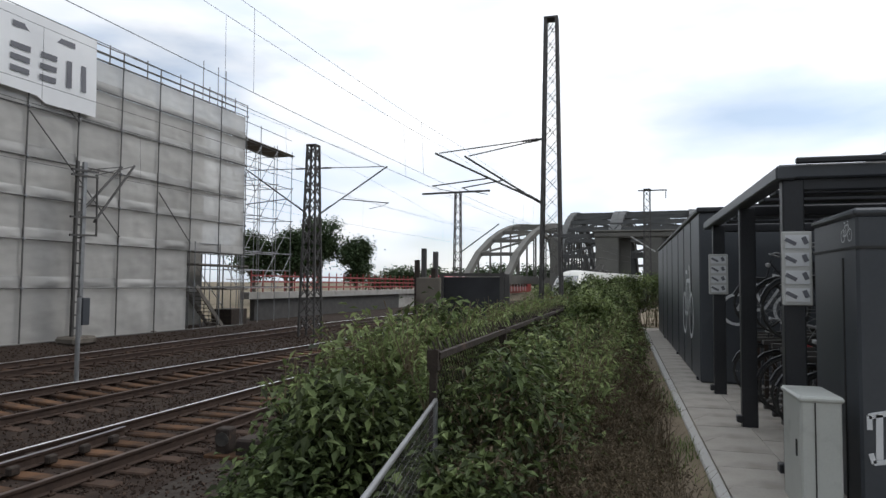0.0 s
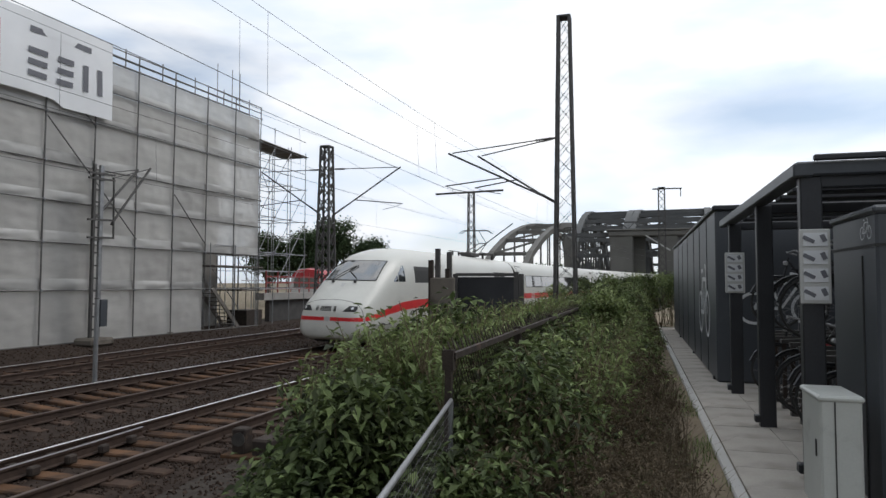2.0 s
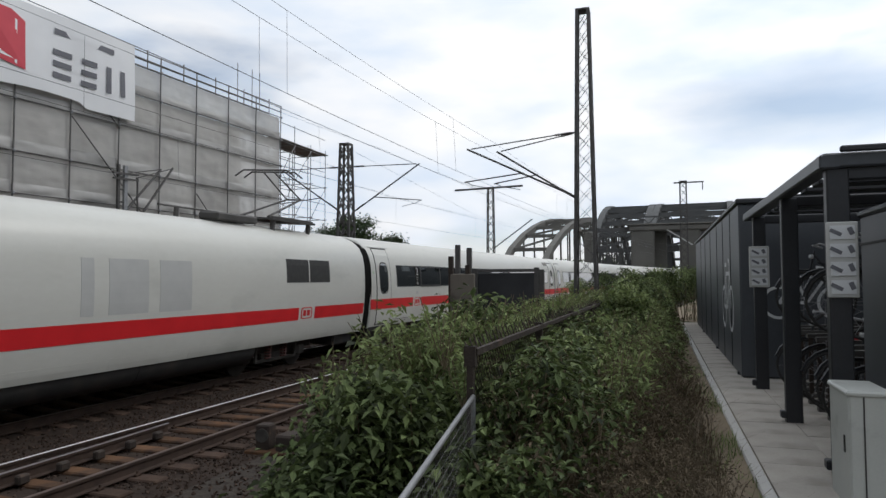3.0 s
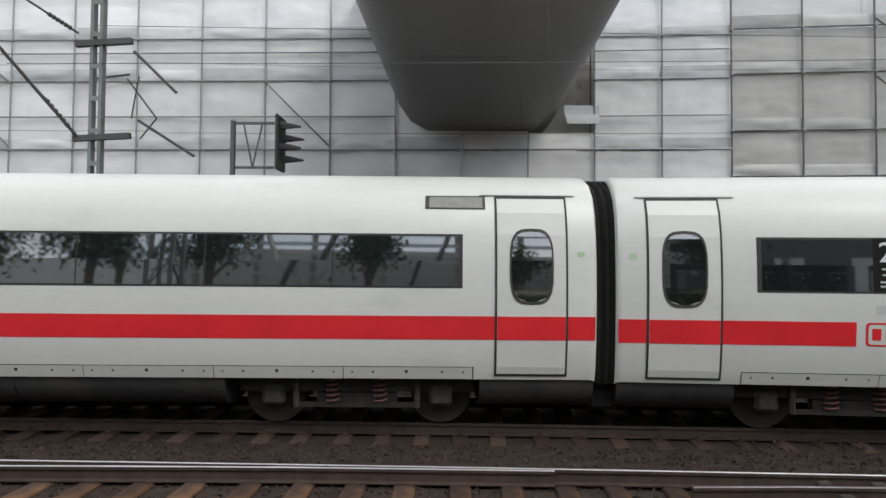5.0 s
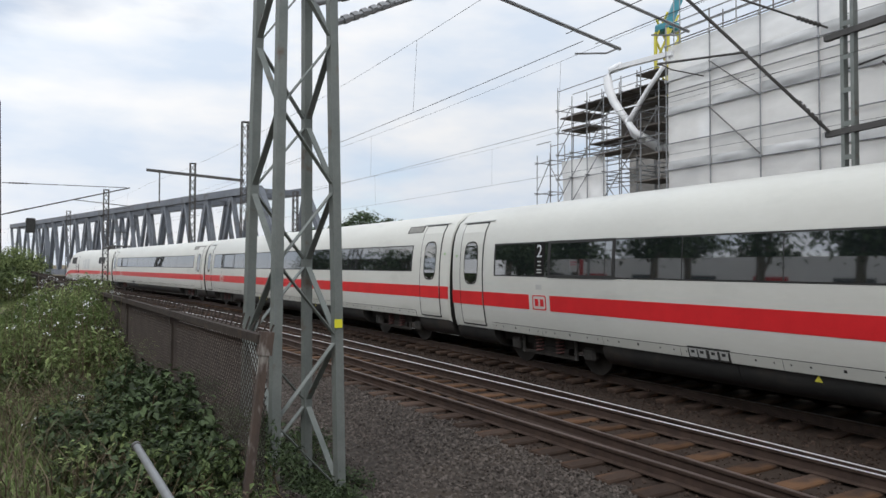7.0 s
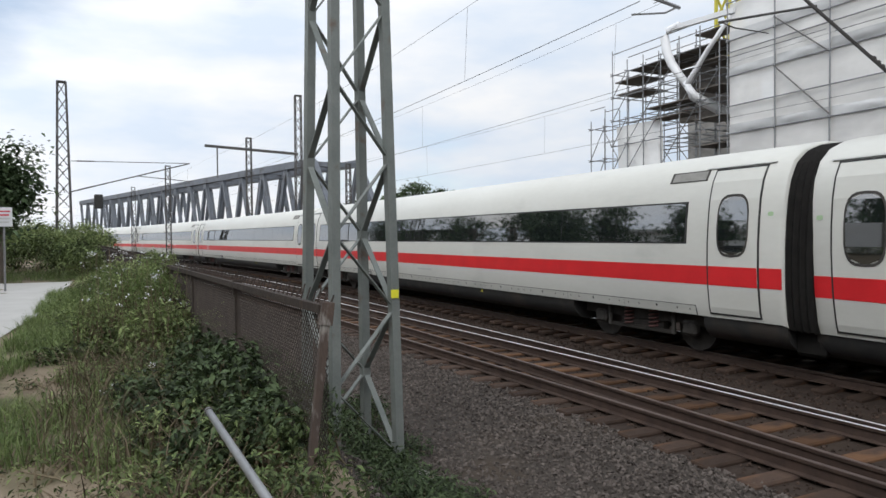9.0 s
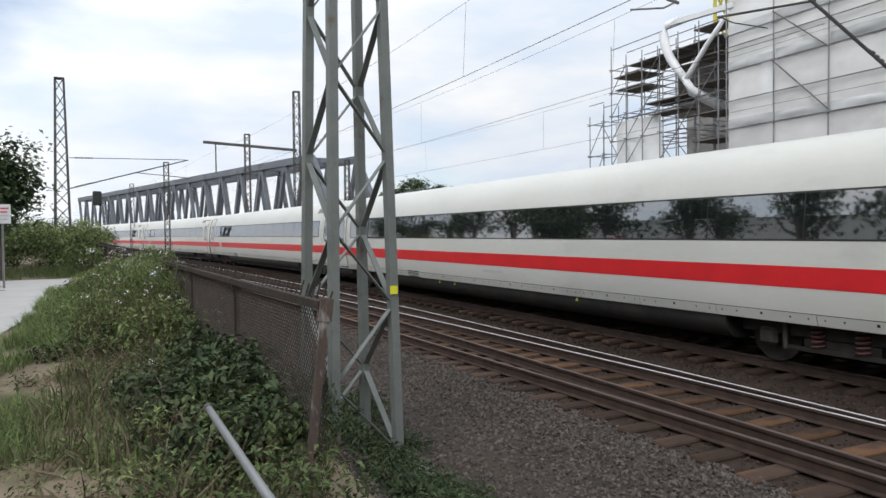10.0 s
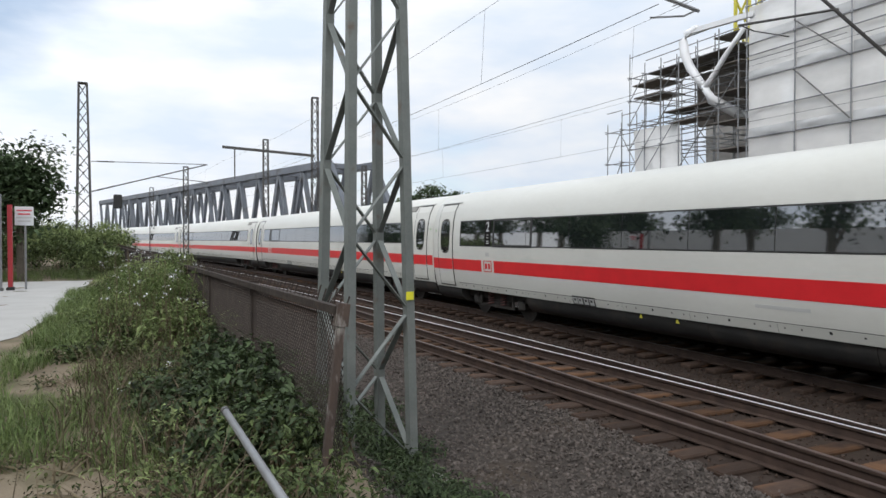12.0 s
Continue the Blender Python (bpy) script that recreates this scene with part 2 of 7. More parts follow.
M_MASTDARK = mat("dark_mast_steel", (0.055, 0.052, 0.05), (0.09, 0.085, 0.08), 0.65, 0.3, scale=3)
M_WIRE = mat("copper_wire", (0.07, 0.07, 0.072), (0.1, 0.1, 0.1), 0.5, 0.5, scale=3)
M_BRIDGE = mat("grey_bridge_paint", (0.11, 0.12, 0.138), (0.155, 0.168, 0.188), 0.65, 0.1, scale=0.6, spot=(0.09, 0.09, 0.092), spot_scale=0.7)
M_ARCH = mat("weathered_arch_steel", (0.115, 0.112, 0.102), (0.155, 0.15, 0.135), 0.75, 0.1, scale=0.4, spec=0.3)
M_ARCHDARK = mat("sooty_arch_steel", (0.075, 0.077, 0.077), (0.11, 0.112, 0.11), 0.75, 0.1, scale=0.4, spec=0.3)
M_SKYWALK = mat("dark_panel_soffit", (0.098, 0.091, 0.088), (0.112, 0.105, 0.101), 0.5, scale=0.6)
M_ANTHR = mat("anthracite_panel", (0.045, 0.05, 0.058), (0.06, 0.065, 0.073), 0.42, scale=1.0, fine=30, spot=(0.08, 0.083, 0.088), spot_scale=1.3, spot_at=0.68)
M_ANTHR2 = mat("black_steel_frame", (0.022, 0.023, 0.026), (0.035, 0.036, 0.04), 0.45, 0.3, scale=2)
M_CAB = mat("grey_utility_cabinet", (0.42, 0.43, 0.40), (0.36, 0.37, 0.345), 0.5, scale=2, spot=(0.28, 0.28, 0.26), spot_scale=3, spot_at=0.68)
M_SLAB = mat("stained_concrete", (0.17, 0.15, 0.125), (0.12, 0.105, 0.09), 0.9, scale=2, bump=0.3, spot=(0.07, 0.058, 0.048), spot_scale=1.6, spec=0.2)
M_SIGN = mat("white_print", (0.62, 0.63, 0.64), (0.55, 0.56, 0.57), 0.5, scale=3)
M_RUST = mat("rusty_iron", (0.03, 0.024, 0.021), (0.055, 0.042, 0.034), 0.85, 0.1, scale=8, bump=0.4, spot=(0.085, 0.055, 0.04), spot_scale=6, spot_at=0.68, spec=0.25)
M_PEEL = mat("peeling_rusty_paint", (0.05, 0.036, 0.03), (0.085, 0.058, 0.045), 0.85, scale=9, bump=0.5, spot=(0.3, 0.28, 0.255), spot_scale=14, spot_at=0.62, stretch=(1, 1, 0.35))
M_MESH = mat("dull_wire_mesh", (0.034, 0.028, 0.024), (0.06, 0.048, 0.04), 0.85, 0.1, scale=6, spec=0.2)
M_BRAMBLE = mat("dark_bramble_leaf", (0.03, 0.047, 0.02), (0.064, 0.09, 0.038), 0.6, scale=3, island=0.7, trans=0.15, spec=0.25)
M_LEAF = mat("green_leaf", (0.05, 0.073, 0.028), (0.12, 0.15, 0.056), 0.62, scale=3, island=0.8, trans=0.2, spec=0.22)
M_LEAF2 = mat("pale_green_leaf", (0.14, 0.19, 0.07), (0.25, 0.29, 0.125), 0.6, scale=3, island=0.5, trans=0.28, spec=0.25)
M_GRASS = mat("pale_grass", (0.092, 0.138, 0.046), (0.175, 0.212, 0.08), 0.6, scale=2, island=0.45, trans=0.3, spec=0.2)
M_DRY = mat("dry_weed", (0.08, 0.063, 0.043), (0.155, 0.122, 0.082), 0.9, scale=3, island=0.55, trans=0.15, spec=0.15)
M_STEM = mat("plant_stem", (0.11, 0.08, 0.05), (0.16, 0.13, 0.07), 0.8, scale=9)
M_TREELEAF = mat("tree_leaf", (0.044, 0.07, 0.034), (0.078, 0.11, 0.052), 0.6, scale=1, island=0.6, trans=0.25, spec=0.2)
M_BARK = mat("tree_bark", (0.09, 0.075, 0.06), (0.14, 0.115, 0.09), 0.95, scale=6, bump=0.5)
M_STRAIN = mat("red_train_paint", (0.40, 0.03, 0.038), (0.34, 0.026, 0.032), 0.4, scale=0.6)
M_REDRAIL = mat("red_guard_netting", (0.2, 0.034, 0.034), (0.27, 0.058, 0.052), 0.8, scale=2)
M_YELLOW = mat("yellow_plate", (0.72, 0.68, 0.03), (0.66, 0.62, 0.03), 0.5, scale=9)
M_CRANE = mat("yellow_crane_steel", (0.55, 0.5, 0.05), (0.48, 0.43, 0.05), 0.5, scale=2)
M_TEAL = mat("teal_crane_panel", (0.03, 0.22, 0.27), (0.03, 0.17, 0.22), 0.5, scale=2)
M_STEELWHITE = mat("white_steel_frame", (0.72, 0.72, 0.72), (0.62, 0.62, 0.62), 0.5, scale=1)


# ---- building helpers ----
K = 0.0024                       # curvature of the line


def tp(u, d):
    """A place on a track line: u metres along it towards the truss bridge, d metres off."""
    a = u * K
    return -d + (1 - math.cos(a)) / K, -math.sin(a) / K


class Mesher:
    """Collects vertices and faces of one part."""

    def __init__(self):
        self.v, self.f, self.smooth = [], [], False

    def add(self, verts, faces):
        n = len(self.v)
        self.v += [tuple(p) for p in verts]
        self.f += [tuple(i + n for i in q) for q in faces]
        return self

    def box(self, c, s, m=None, bev=0.0):
        x, y, z = s[0] / 2, s[1] / 2, s[2] / 2
        if bev:
            vs = []
            for a in (-1, 1):
                for px, py in ((-x + bev, -y), (x - bev, -y), (x, -y + bev), (x, y - bev), (x - bev, y), (-x + bev, y), (-x, y - bev), (-x, -y + bev)):
                    vs.append(Vector((px, py, a * (z - bev))))
            for a in (-1, 1):
                for px, py in ((-x + bev, -y + bev), (x - bev, -y + bev), (x - bev, y - bev), (-x + bev, y - bev)):
                    vs.append(Vector((px, py, a * z)))
            fs = [(i, (i + 1) % 8, 8 + (i + 1) % 8, 8 + i) for i in range(8)]
            fs += [(24 - 8 + 3, 24 - 8 + 2, 24 - 8 + 1, 24 - 8), (20, 21, 22, 23)]
            for a, b in ((0, 16), (8, 20)):
                q = [(0, 1, 1, 0), (2, 3, 2, 1), (4, 5, 3, 2), (6, 7, 0, 3)]
                for i, j, k, l in q:
                    fs.append((a + j, a + i, b + l, b + k) if a == 0 else (a + i, a + j, b + k, b + l))
                for i, j, k in ((1, 2, 1), (3, 4, 2), (5, 6, 3), (7, 0, 0)):
                    fs.append((a + j, a + i, b + k) if a == 0 else (a + i, a + j, b + k))
        else:
            vs = [Vector((i * x, j * y, k * z)) for k in (-1, 1) for i, j in ((-1, -1), (1, -1), (1, 1), (-1, 1))]
            fs = [(3, 2, 1, 0), (4, 5, 6, 7), (0, 1, 5, 4), (1, 2, 6, 5), (2, 3, 7, 6), (3, 0, 4, 7)]
        c = Vector(c)
        return self.add([(m @ p if m else p) + c for p in vs], fs)

    def bar(self, p, q, w, h=None, up=(0, 0, 1)):
        """A beam of w across and h deep from p to q."""
        p, q = Vector(p), Vector(q)
        d = (q - p).normalized()
        up = Vector(up)
        if abs(d.dot(up)) > 0.98:
            up = Vector((0, 1, 0))
        s = d.cross(up).normalized()
        t = s.cross(d)
        s, t = s * w / 2, t * (h or w) / 2
        vs = [o + i * s + j * t for o in (p, q) for i, j in ((-1, -1), (1, -1), (1, 1), (-1, 1))]
        return self.add(vs, [(0, 1, 2, 3), (7, 6, 5, 4), (0, 4, 5, 1), (1, 5, 6, 2), (2, 6, 7, 3), (3, 7, 4, 0)])

    def tube(self, pts, r, n=6, cap=True):
        """A round tube through pts; r is one radius or one for each point."""
        pts = [Vector(p) for p in pts]
        rs = r if isinstance(r, (list, tuple)) else [r] * len(pts)
        vs, fs = [], []
        for i, p in enumerate(pts):
            d = (pts[min(i + 1, len(pts) - 1)] - pts[max(i - 1, 0)]).normalized()
            up = Vector((0, 0, 1)) if abs(d.z) < 0.95 else Vector((0, 1, 0))
            s = d.cross(up).normalized()
            t = s.cross(d)
            vs += [p + rs[i] * (math.cos(2 * math.pi * k / n) * s + math.sin(2 * math.pi * k / n) * t) for k in range(n)]
        for i in range(len(pts) - 1):
            fs += [(i * n + k, i * n + (k + 1) % n, (i + 1) * n + (k + 1) % n, (i + 1) * n + k) for k in range(n)]
        if cap:
            fs += [tuple(range(n - 1, -1, -1)), tuple((len(pts) - 1) * n + k for k in range(n))]
        return self.add(vs, fs)

    def loft(self, rings, closed=True, cap=True):
        n = len(rings[0])
        vs = [p for r in rings for p in r]
        fs = []
        for i in range(len(rings) - 1):
            for k in range(n if closed else n - 1):
                fs.append((i * n + k, i * n + (k + 1) % n, (i + 1) * n + (k + 1) % n, (i + 1) * n + k))
        if cap and closed:
            fs += [tuple(range(n - 1, -1, -1)), tuple((len(rings) - 1) * n + k for k in range(n))]
        return self.add(vs, fs)

    def grid(self, rows):
        n = len(rows[0])
        return self.add([p for r in rows for p in r], [(i * n + k, i * n + k + 1, (i + 1) * n + k + 1, (i + 1) * n + k) for i in range(len(rows) - 1) for k in range(n - 1)])

    def mesh(self, name, material, smooth=False):
        me = bpy.data.meshes.new(name)
        me.from_pydata(self.v, [], self.f)
        me.materials.append(material)
        me.validate()
        if smooth:
            for p in me.polygons:
                p.use_smooth = True
        return me


def part(name, m, material, parent=None, label="", smooth=False, at=None):
    """One mesh object, from a Mesher or a ready mesh, under a thing or a part."""
    me = m if isinstance(m, bpy.types.Mesh) else m.mesh(name, material, smooth)
    ob = new(name, me)
    if parent:
        ob.parent = parent
    if at is not None:
        ob.matrix_basis = at
    return tagged(ob, label) if label else ob


def thing(name, m, label, category, group="", kind=""):
    ob = new(name)
    ob.empty_display_size = 0.2
    ob.matrix_basis = m
    return tagged(ob, label, category, group, kind)


def solid(name, m, material, label, category="", group="", kind="", smooth=False, at=None):
    return tagged(part(name, m, material, None, "", smooth, at), label, category, group, kind)


def turn_normals(m):
    bm = bmesh.new()
    bm.from_mesh(m)
    bmesh.ops.recalc_face_normals(bm, faces=bm.faces)
    bm.to_mesh(m)
    bm.free()
    return m


# ---- ground and track bed ----
def curve_off(y):
    return (1 - math.sqrt(max(0.0, 1 - min(abs(y) * K, 0.95) ** 2))) / K


def lerp_table(x, table):
    for (a, za), (b, zb) in zip(table, table[1:]):
        if x <= b:
            return za + (zb - za) * max(0, (x - a)) / (b - a)
    return table[-1][1]


BANK = [(-400, 0.69), (0.9, 0.69), (1.5, 0.5), (2.6, -0.16), (3.6, -0.24), (5.6, -0.24), (5.9, -0.33), (18.4, -0.33), (20.4, 0.06), (600, 0.06)]


def ground_z(x, y):
    return lerp_table(-x + curve_off(y), BANK)


def spread(lo, hi, fine_lo, fine_hi, step):
    pts, p = [], fine_lo
    while p < fine_hi:
        pts.append(p)
        p += step
    pts.append(fine_hi)
    s, p = step, fine_hi
    while p < hi:
        s *= 1.6
        p += s
        pts.append(min(p, hi))
    s, p = step, fine_lo
    while p > lo:
        s *= 1.6
        p -= s
        pts.insert(0, max(p, lo))
    return pts


g_rows = []
for gy in spread(-3500, 3500, -60, 60, 0.9):
    off = curve_off(gy)
    g_rows.append([(-d + off, gy, lerp_table(d, BANK) + (0.05 * noise.noise((d * 0.9, gy * 0.9, 0)) + 0.02 * noise.noise((d * 4, gy * 4, 3)) if -3 < d < 2.4 and abs(gy) < 61 else 0)) for d in reversed(spread(-3500, 3500, -6, 8, 0.35))])
solid("ground", Mesher().grid(g_rows), M_EARTH, "bare and grassy earth beside the line", "ground", kind="structure", smooth=True)

BED = ((2.62, -0.15), (3.0, -0.18), (3.5, -0.218), (4.6, -0.215), (5.7, -0.215), (5.9, -0.215), (6.4, -0.215), (8.5, -0.215), (9.2, -0.225), (9.7, -0.29), (10.5, -0.28), (12.7, -0.17), (13.6, -0.225), (15.2, -0.215), (17.4, -0.215), (18.4, -0.2), (19.3, -0.03), (20.4, 0.1), (24.0, 0.1))


def bed_strip(sec_):
    rows = []
    for i in range(-130, 131):
        rows.append([(*tp(i * 2.0, d), z) for d, z in reversed(sec_)])
    return Mesher().grid(rows)


solid("ballast_bed", bed_strip(BED[4:]), M_BALLAST, "dark brown ballast bed under the tracks", "track bed", kind="structure", smooth=True)
solid("ballast_shoulder", bed_strip(BED[:5]), M_SHOULDER, "grey-brown ballast shoulder beside the track", "track bed", kind="structure", smooth=True)

ROCK = np.array([(1, 0, 0), (0, 1, 0), (-1, 0, 0), (0, -1, 0), (0, 0, 0.8), (0, 0, -0.6)], float)
ROCKF = np.array([(0, 1, 4), (1, 2, 4), (2, 3, 4), (3, 0, 4), (1, 0, 5), (2, 1, 5), (3, 2, 5), (0, 3, 5)])


def random_turns(rng, n):
    q = rng.normal(size=(n, 4))
    q /= np.linalg.norm(q, axis=1)[:, None]
    w, x, y, z = q.T
    return np.stack([np.stack([1 - 2 * (y * y + z * z), 2 * (x * y - w * z), 2 * (x * z + w * y)], -1), np.stack([2 * (x * y + w * z), 1 - 2 * (x * x + z * z), 2 * (y * z - w * x)], -1), np.stack([2 * (x * z - w * y), 2 * (y * z + w * x), 1 - 2 * (x * x + y * y)], -1)], 1)


def np_mesh(name, verts, faces, material):
    me = bpy.data.meshes.new(name)
    me.from_pydata(verts.tolist(), [], faces.tolist())
    me.materials.append(material)
    return me


def stones(name, label, n, d0, d1, u0, u1, z, size, material, seed, skip=False):
    rng = np.random.default_rng(seed)
    d, u = rng.uniform(d0, d1, n), rng.uniform(u0, u1, n)
    a = u * K
    pos = np.stack([-d + (1 - np.cos(a)) / K, -np.sin(a) / K, np.interp(d, [p[0] for p in z], [p[1] for p in z]) + rng.uniform(-0.012, 0.012, n)], -1)
    v = ROCK[None] * (size * rng.uniform(0.5, 1.25, (n, 1, 1)) * rng.uniform(0.65, 1.2, (n, 6, 1)))
    v = np.einsum("nij,nkj->nki", random_turns(rng, n), v) + pos[:, None]
    f = (ROCKF[None] + 6 * np.arange(n)[:, None, None]).reshape(-1, 3)
    return solid(name, np_mesh(name, v.reshape(-1, 3), f, material), material, label, "ballast", kind="stuff")


stones("ballast_stones", "loose grey ballast stones beside the track", 62000, 1.75, 5.75, -4, 26, ((1.75, 0.37), (2.6, -0.14), (3.6, -0.225), (4.6, -0.205), (5.9, -0.205), (6.5, -0.205)), 0.031, M_STONE, 3)
stones("ballast_stones", "rusty brown ballast stones between the rails", 26000, 5.7, 10.2, -26, 26, ((5.7, -0.212), (8.5, -0.212), (9.2, -0.215), (9.7, -0.28), (10.2, -0.275)), 0.028, M_STONE_RUST, 4)
stones("ballast_stones", "sooty brown ballast stones between the far tracks", 17000, 10.2, 20.3, -38, -4, ((10.2, -0.275), (12.7, -0.16), (13.6, -0.215), (18.4, -0.195), (19.3, -0.025), (20.3, 0.09)), 0.04, M_STONE_RUST, 5)
stones("ballast_stones", "dusty brown ballast stones along the near track", 9000, 3.6, 6.6, -30, -3, ((3.6, -0.235), (4.6, -0.21), (6.6, -0.21)), 0.032, M_STONE_RUST, 6)

TRACKS = (("A", 7.43), ("B", 11.06), ("C", 16.25))
RAIL_SEC = [(-0.07, -0.17), (0.07, -0.17), (0.07, -0.158), (0.012, -0.145), (0.009, -0.05), (0.035, -0.038), (0.036, -0.008), (-0.036, -0.008), (-0.035, -0.038), (-0.009, -0.05), (-0.012, -0.145), (-0.07, -0.158)]
HEAD_SEC = [(-0.03, -0.02), (0.03, -0.02), (0.03, -0.004), (0.02, -0.001), (0.0, 0.0), (-0.02, -0.001), (-0.03, -0.004)]


def sweep(sec, d, u0, u1, step=2.0, lift=None):
    rings = []
    n = max(1, int((u1 - u0) / step))
    for i in range(n + 1):
        u = u0 + (u1 - u0) * i / n
        ring = []
        for o, z in sec:
            x, y = tp(u, (d(u) if callable(d) else d) - o)
            ring.append((x, y, z + (lift(u) if lift else 0.0)))
        rings.append(ring)
    return Mesher().loft(rings)


def sleeper_mesh(length=2.5):
    m = Mesher()
    m.box((0, 0, -0.215), (length, 0.25, 0.09), bev=0.02)
    for sx in (-0.75, 0.75) if length < 2.6 else ():
        for o in (-0.11, 0.11):
            m.box((sx + o, 0, -0.155), (0.05, 0.09, 0.035), bev=0.008)
            m.tube([(sx + o, 0, -0.14), (sx + o, 0, -0.105)], 0.016, 6)
    return m.mesh("sleeper", M_SLEEPER)


SLEEPER, SLEEPER_LONG = sleeper_mesh(), sleeper_mesh(3.1)


def sleepers(parent, d, u0, u1, long_from=None):
    n = int((u1 - u0) / 0.6)
    for i in range(n):
        u = u0 + (i + 0.5) * 0.6 + random.uniform(-0.03, 0.03)
        turnout = long_from is not None and u > long_from
        x, y = tp(u, d(u) if callable(d) else d - (lerp_table(u, [(-4, 0.1), (6, 0.25), (30, 0.75)]) if turnout else 0) + random.uniform(-0.04, 0.04))
        part("sleeper", SLEEPER_LONG if turnout else SLEEPER, None, parent, at=pose(x, y, random.uniform(-0.006, 0.004), 0, cant_b(u) if d is line_b else 0, math.degrees(u * K) + random.uniform(-1, 1)))




def sway(u):
    """How far the express track has swung out and canted: full in the tight part of the curve, none towards the truss bridge."""
    return lerp_table(u, [(-45, 0.0), (-22, 0.35), (-11, 0.95), (-8, 1.0), (0, 1.0), (4, 0.8), (8, 0.45), (12, 0.12), (15, 0.0)])


def line_b(u):
    return 11.06 + 0.4 * sway(u)


def cant_b(u):
    return math.degrees(0.085 * sway(u))


def line_c(u):
    """The farthest track swings away from the others behind the hedge."""
    return 16.25 + 0.05 * max(0.0, -u - 12)


track_things = {}
for code, d in TRACKS:
    tr = thing("railway_track", pose(0, 0, 0), "curved railway track with rusty rails on brown sleepers in ballast", "railway track", "tracks of the line")
    track_things[code] = tr
    for side in (-1, 1):
        near = side == 1

        def course(u, d=d, code=code, side=side):
            return (line_c(u) if code == "C" else line_b(u) if code == "B" else d) - 0.7525 * side

        def lift(u, code=code, side=side):
            return -0.064 * side * sway(u) if code == "B" else 0.0

        rl = part("rail", sweep(RAIL_SEC, course, -90 if code == "C" else -250, 250, lift=lift), M_RAIL, tr, "rusty steel rail")
        part("rail_head", sweep(HEAD_SEC if near else [(o * 0.62, z) for o, z in HEAD_SEC], course, -90 if code == "C" else -250, 250, lift=lift), M_RAILDULL if near else M_RAILTOP, rl, "dull brown rail head" if near else "polished rail head")


# the turnout that leaves the near track towards the fence
def branch_far(u):
    return lerp_table(u, [(-2, 8.12), (2, 8.07), (5, 7.97), (9, 7.82), (13.5, 7.62), (24, 7.15), (45, 6.3), (90, 5.2)])


def branch_near(u):
    return lerp_table(u, [(-6, 6.56), (0, 6.46), (5, 6.27), (9, 6.1), (13, 5.91), (24, 5.45), (45, 4.75), (90, 3.7)])


def guard(u):
    return lerp_table(u, [(-9.4, 7.93), (-8.3, 7.85), (-3.5, 7.7), (-2.6, 7.62)])


for course, u0, u1, mt in ((branch_far, -1.2, 60, M_RAILTOP), (branch_near, -5.5, 60, M_RAILDULL), (guard, -9.4, -2.6, M_RAILBLUE)):
    rl = part("branch_rail", sweep(RAIL_SEC, course, u0, u1, 1.0), M_RAIL, track_things["A"], "rail of the turnout beside the running rail")
    part("rail_head", sweep([(o * (0.7 if mt is M_RAILTOP else 1.0), z) for o, z in HEAD_SEC], course, u0, u1, 1.0), mt, rl)
for i in range(9):
    u = -9.0 + i * 0.6
    for dd in (guard(u) - 0.13, 7.43 + 0.62):
        x, y = tp(u, dd)
        part("rail_chair", Mesher().box((x, y, -0.11), (0.1, 0.16, 0.12), bev=0.02), M_RUST, track_things["A"], "rusty cast rail chair")


# ---- the express train ----
PROFILE = [(0.0, 0.77), (1.40, 0.77), (1.455, 0.95), (1.50, 1.36), (1.51, 1.70), (1.505, 2.10), (1.475, 2.5), (1.425, 2.88), (1.34, 3.2), (1.18, 3.48), (0.92, 3.67), (0.55, 3.79), (0.2, 3.835), (0.0, 3.84)]


def side_x(z):
    for (xa, za), (xb, zb) in zip(PROFILE[1:], PROFILE[2:]):
        if za <= z <= zb:
            return xa + (xb - xa) * (z - za) / (zb - za)
    return 0


def ring_at(y, prof=PROFILE, sx=1.0, dz=0.0):
    half = [(x * sx, y, z + dz) for x, z in prof]
    return half + [(-x, yy, z) for x, yy, z in reversed(half[1:-1])]


def side_patch(y0, y1, z0, z1, off, s, n=4):
    rows = []
    for y in (y0, y1):
        rows.append([(s * (side_x(z0 + (z1 - z0) * i / n) + off), y, z0 + (z1 - z0) * i / n) for i in range(n + 1)])
    if s * (1 if y1 > y0 else -1) > 0:
        rows.reverse()
    m = Mesher().grid(rows)
    # a rim that goes back to the body
    k = len(m.v)
    back = [(p[0] - s * (off + 0.01), p[1], p[2]) for p in m.v]
    n1 = n + 1
    loop = list(range(n1)) + [2 * n1 - 1 - i for i in range(n1)]
    m.v += back
    for a, b in zip(loop, loop[1:] + loop[:1]):
        m.f.append((b, a, a + k, b + k))
    return m


